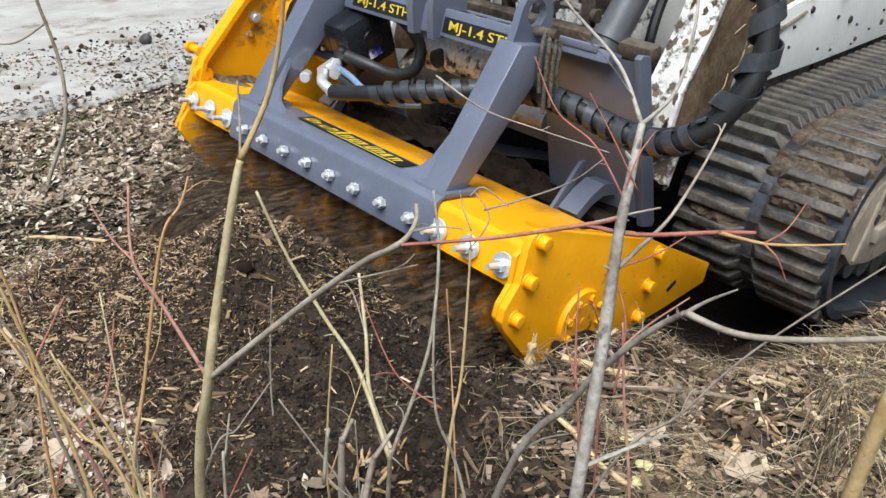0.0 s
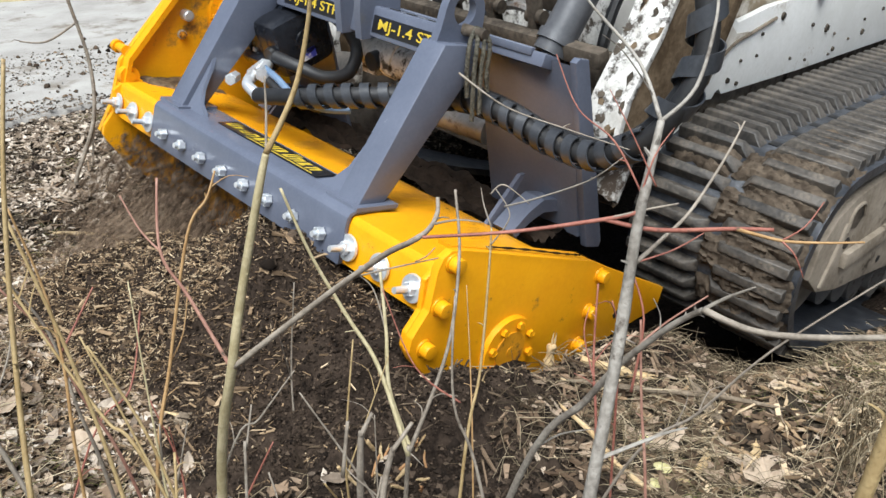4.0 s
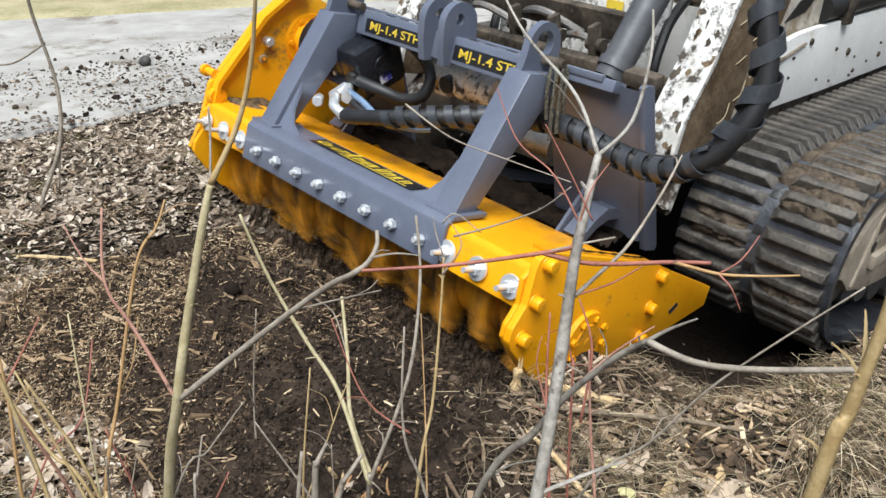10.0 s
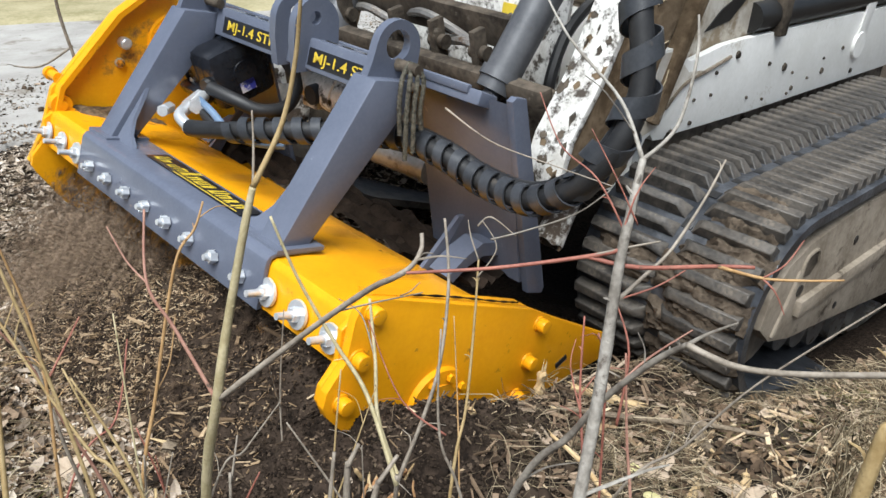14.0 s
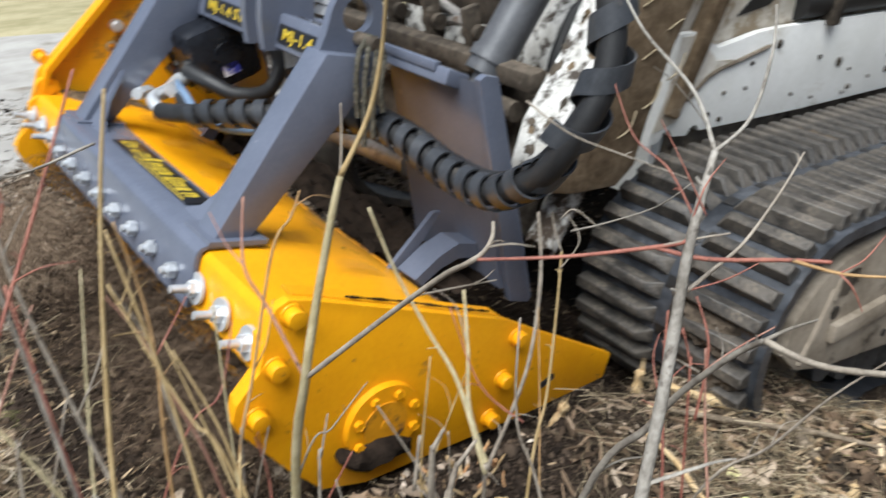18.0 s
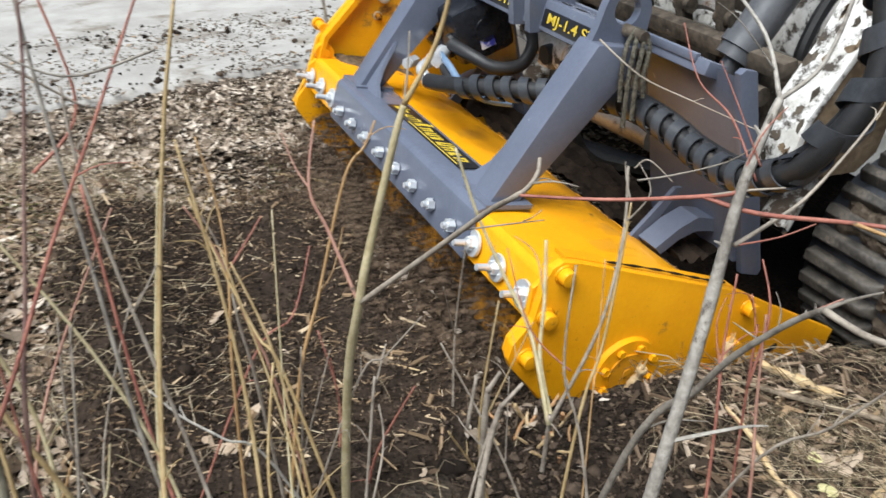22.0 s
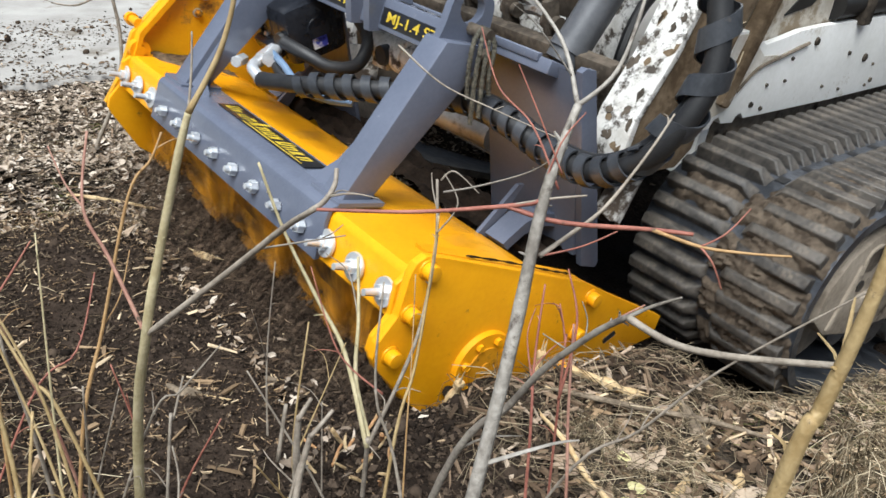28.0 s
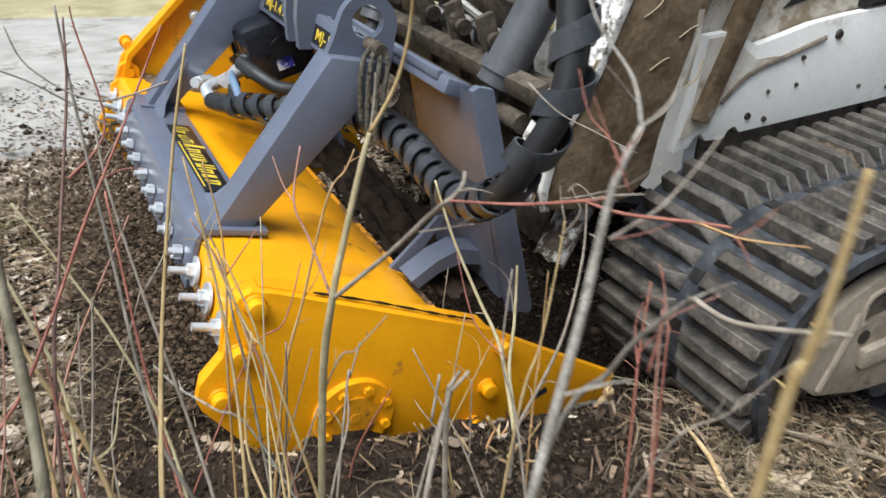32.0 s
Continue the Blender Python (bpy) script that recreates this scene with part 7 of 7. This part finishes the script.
sapling('bare_cane', 'bare pinkish cane in the dense thicket',
        (PINK, 0.0030, 0.0009, ((0.112, -0.519, 0.189), (0.089, -0.579, 0.413), (0.049, -0.687, 0.594), (-0.065, -0.766, 0.782))))
sapling('bare_cane', 'bare grey cane in the dense thicket',
        (BARK, 0.0030, 0.0010, ((0.155, -0.368, 0.197), (0.132, -0.450, 0.554), (0.117, -0.506, 0.671), (0.096, -0.555, 0.790))))
sapling('bare_cane', 'bare grey cane in the dense thicket',
        (BARK, 0.0019, 0.0010, ((0.083, -0.326, 0.181), (0.038, -0.416, 0.559), (0.009, -0.474, 0.674), (-0.014, -0.524, 0.795))))
sapling('bare_cane', 'bare red-brown cane in the dense thicket',
        (RED, 0.0027, 0.0012, ((-0.085, -0.412, 0.162), (-0.070, -0.491, 0.452), (-0.050, -0.603, 0.642), (-0.043, -0.679, 0.847))))
sapling('bare_cane', 'bare olive cane in the dense thicket',
        (OLIVE, 0.0028, 0.0006, ((0.164, -0.519, 0.204), (0.175, -0.576, 0.442), (0.196, -0.681, 0.652), (0.170, -0.756, 0.861))))
sapling('bare_cane', 'bare red-brown cane in the dense thicket',
        (RED, 0.0023, 0.0007, ((-0.004, -0.305, 0.177), (0.017, -0.393, 0.575), (0.030, -0.448, 0.693), (0.035, -0.493, 0.811))))
sapling('broken_stub', 'broken grey stub of a cut shoot',
        (BARK, 0.0045, 0.0030, ((-0.289, -0.453, 0.117), (-0.335, -0.488, 0.404), (-0.376, -0.519, 0.528), (-0.392, -0.518, 0.585))),
        (BARK, 0.0028, 0.0019, ((-0.390, -0.517, 0.583), (-0.414, -0.513, 0.609))),
        (BARK, 0.0021, 0.0014, ((-0.330, -0.504, 0.418), (-0.363, -0.522, 0.494), (-0.384, -0.529, 0.545))))
sapling('bare_shoot', 'thin red-brown bare shoot standing in dry grass',
        (RED, 0.0015, 0.0007, ((-0.551, -0.348, 0.669), (-0.571, -0.356, 0.738), (-0.577, -0.380, 0.781))),
        (BARK, 0.0010, 0.0005, ((-0.564, -0.358, 0.713), (-0.551, -0.377, 0.724))))
sapling('bare_shoot', 'thin grey bare shoot standing in dry grass',
        (BARK, 0.0021, 0.0010, ((-0.468, -0.374, 0.097), (-0.450, -0.445, 0.533), (-0.442, -0.480, 0.637), (-0.463, -0.501, 0.744))),
        (RED, 0.0011, 0.0005, ((-0.448, -0.477, 0.637), (-0.422, -0.515, 0.673), (-0.419, -0.560, 0.746))))
sapling('bare_shoot', 'thin pinkish bare shoot standing in dry grass',
        (PINK, 0.0020, 0.0010, ((-0.500, -0.245, 0.083), (-0.534, -0.303, 0.529), (-0.555, -0.338, 0.661), (-0.569, -0.358, 0.738))))


# thin young shoots between the saplings
rng = random.Random(83)
for _ in range(13):
    x, y = rng.uniform(-0.72, 0.12), rng.uniform(-1.2, -0.5)
    if x * x + y * y < 0.45:
        continue
    h, bark = rng.uniform(0.18, 0.46), rng.choice((RED, BARK, ORANGE, PINK, BARK, YELLOWISH))
    foot, lean = rest(x, y, -0.02), Vector((rng.gauss(0, 0.16), rng.gauss(0, 0.16), 1))
    mid = foot + lean * h * 0.5 + Vector((rng.gauss(0, 0.012), rng.gauss(0, 0.012), 0))
    tip = foot + lean * h + Vector((rng.gauss(0, 0.03), rng.gauss(0, 0.03), 0))
    kinds = [(bark, 0.0026, 0.0011, (foot, mid, tip))]
    dx, dy = rng.gauss(0, 0.05), rng.gauss(0, 0.05)
    if rng.random() < 0.6:
        kinds.append((bark, 0.0014, 0.0007, (mid, mid.lerp(tip, 0.4) + Vector((dx * 0.5, dy * 0.5, 0)), mid.lerp(tip, 0.8) + Vector((dx, dy, 0)))))
    colour = {'red_bark': 'red-brown', 'bark_bark': 'grey', 'orange_bark': 'orange-brown', 'pink_bark': 'pinkish', 'yellowish_bark': 'yellowish'}[bark.name]
    sapling('bare_shoot', 'thin ' + colour + ' young shoot in the litter', *kinds)


# ---- what moves ----
def between(rows, t):
    """The x of a moving thing at t."""
    for (t0, a), (t1, b) in zip(rows, rows[1:]):
        if t <= t1:
            k = (t - t0) / (t1 - t0)
            k = k * k * (3 - 2 * k) * 0.3 + k * 0.7
            return a.translation.x + (b.translation.x - a.translation.x) * k
    return rows[-1][1].translation.x


def motions():
    walk(head, HEAD_ROWS)
    walk(loader, LOADER_ROWS)
    # the rotor spins without a stop
    walk(rotor, [(k / 30, pose(0.06, 0, 0.290, 0, 82 * k, 0)) for k in range(961)])
    # earth flies before the rotor while it bites into the heap, and settles when the head draws back
    def settled(t):
        return max(0.22 * smooth_step(9.1, 9.7, t) * (1 - smooth_step(10.3, 11.0, t)), 0.26 * smooth_step(24.1, 24.9, t) * (1 - smooth_step(28.5, 29.8, t)))
    walk(flung, [(k / 30, pose(0.035 * math.sin(1.9 * k), 0.02 * math.sin(2.9 * k), 0.06 * math.sin(2.3 * k) - settled(k / 30), 0, 8 * math.sin(2.1 * k), 0)) for k in range(961)])
    # a plume is thrown forward while the far end bites
    def plume_low(t):
        bite = max(smooth_step(3.2, 4.0, t) * (1 - smooth_step(6.0, 6.8, t)), smooth_step(12.8, 13.3, t) * (1 - smooth_step(18.0, 19.0, t)), 0.8 * smooth_step(20.6, 21.2, t) * (1 - smooth_step(22.3, 23.2, t)))
        return 0.55 * (1 - bite)
    walk(plume, [(k / 30, pose(0.06 * math.sin(1.7 * k) - plume_low(k / 30) * 0.6, 0.03 * math.sin(2.7 * k), 0.05 * math.sin(2.2 * k) - plume_low(k / 30), 0, 7 * math.sin(2.0 * k), 0)) for k in range(961)])
    # the belt's lugs run round as the loader drives to and fro
    start = between(LOADER_ROWS, 0)
    for lug, s, y, flip in lugs:
        rows = []
        for k in range(65):
            x, z, turn = belt_point(s + between(LOADER_ROWS, k / 2) - start)
            rows.append((k / 2, pose(x, y, z, 0, turn, 0) @ flip))
        walk(lug, rows)
    # the heap is ground away between the two long passes
    walk(heap, [(0, pose(0, 0, 0)), (12.5, pose(0, 0, 0)), (15.5, pose(0.03, 0, -0.04)), (17, pose(0.06, 0, -0.11)), (19, pose(0.10, 0, -0.21)), (21, pose(0.12, 0, -0.36)), (32, pose(0.12, 0, -0.40))])
    walk(layer, [(0, pose(-0.55, 0, -0.36)), (12.5, pose(-0.55, 0, -0.36)), (15.5, pose(-0.40, 0, -0.24)), (17.5, pose(-0.12, 0, -0.06)), (19, pose(0, 0, 0)), (32, pose(0, 0, 0))])


motions()
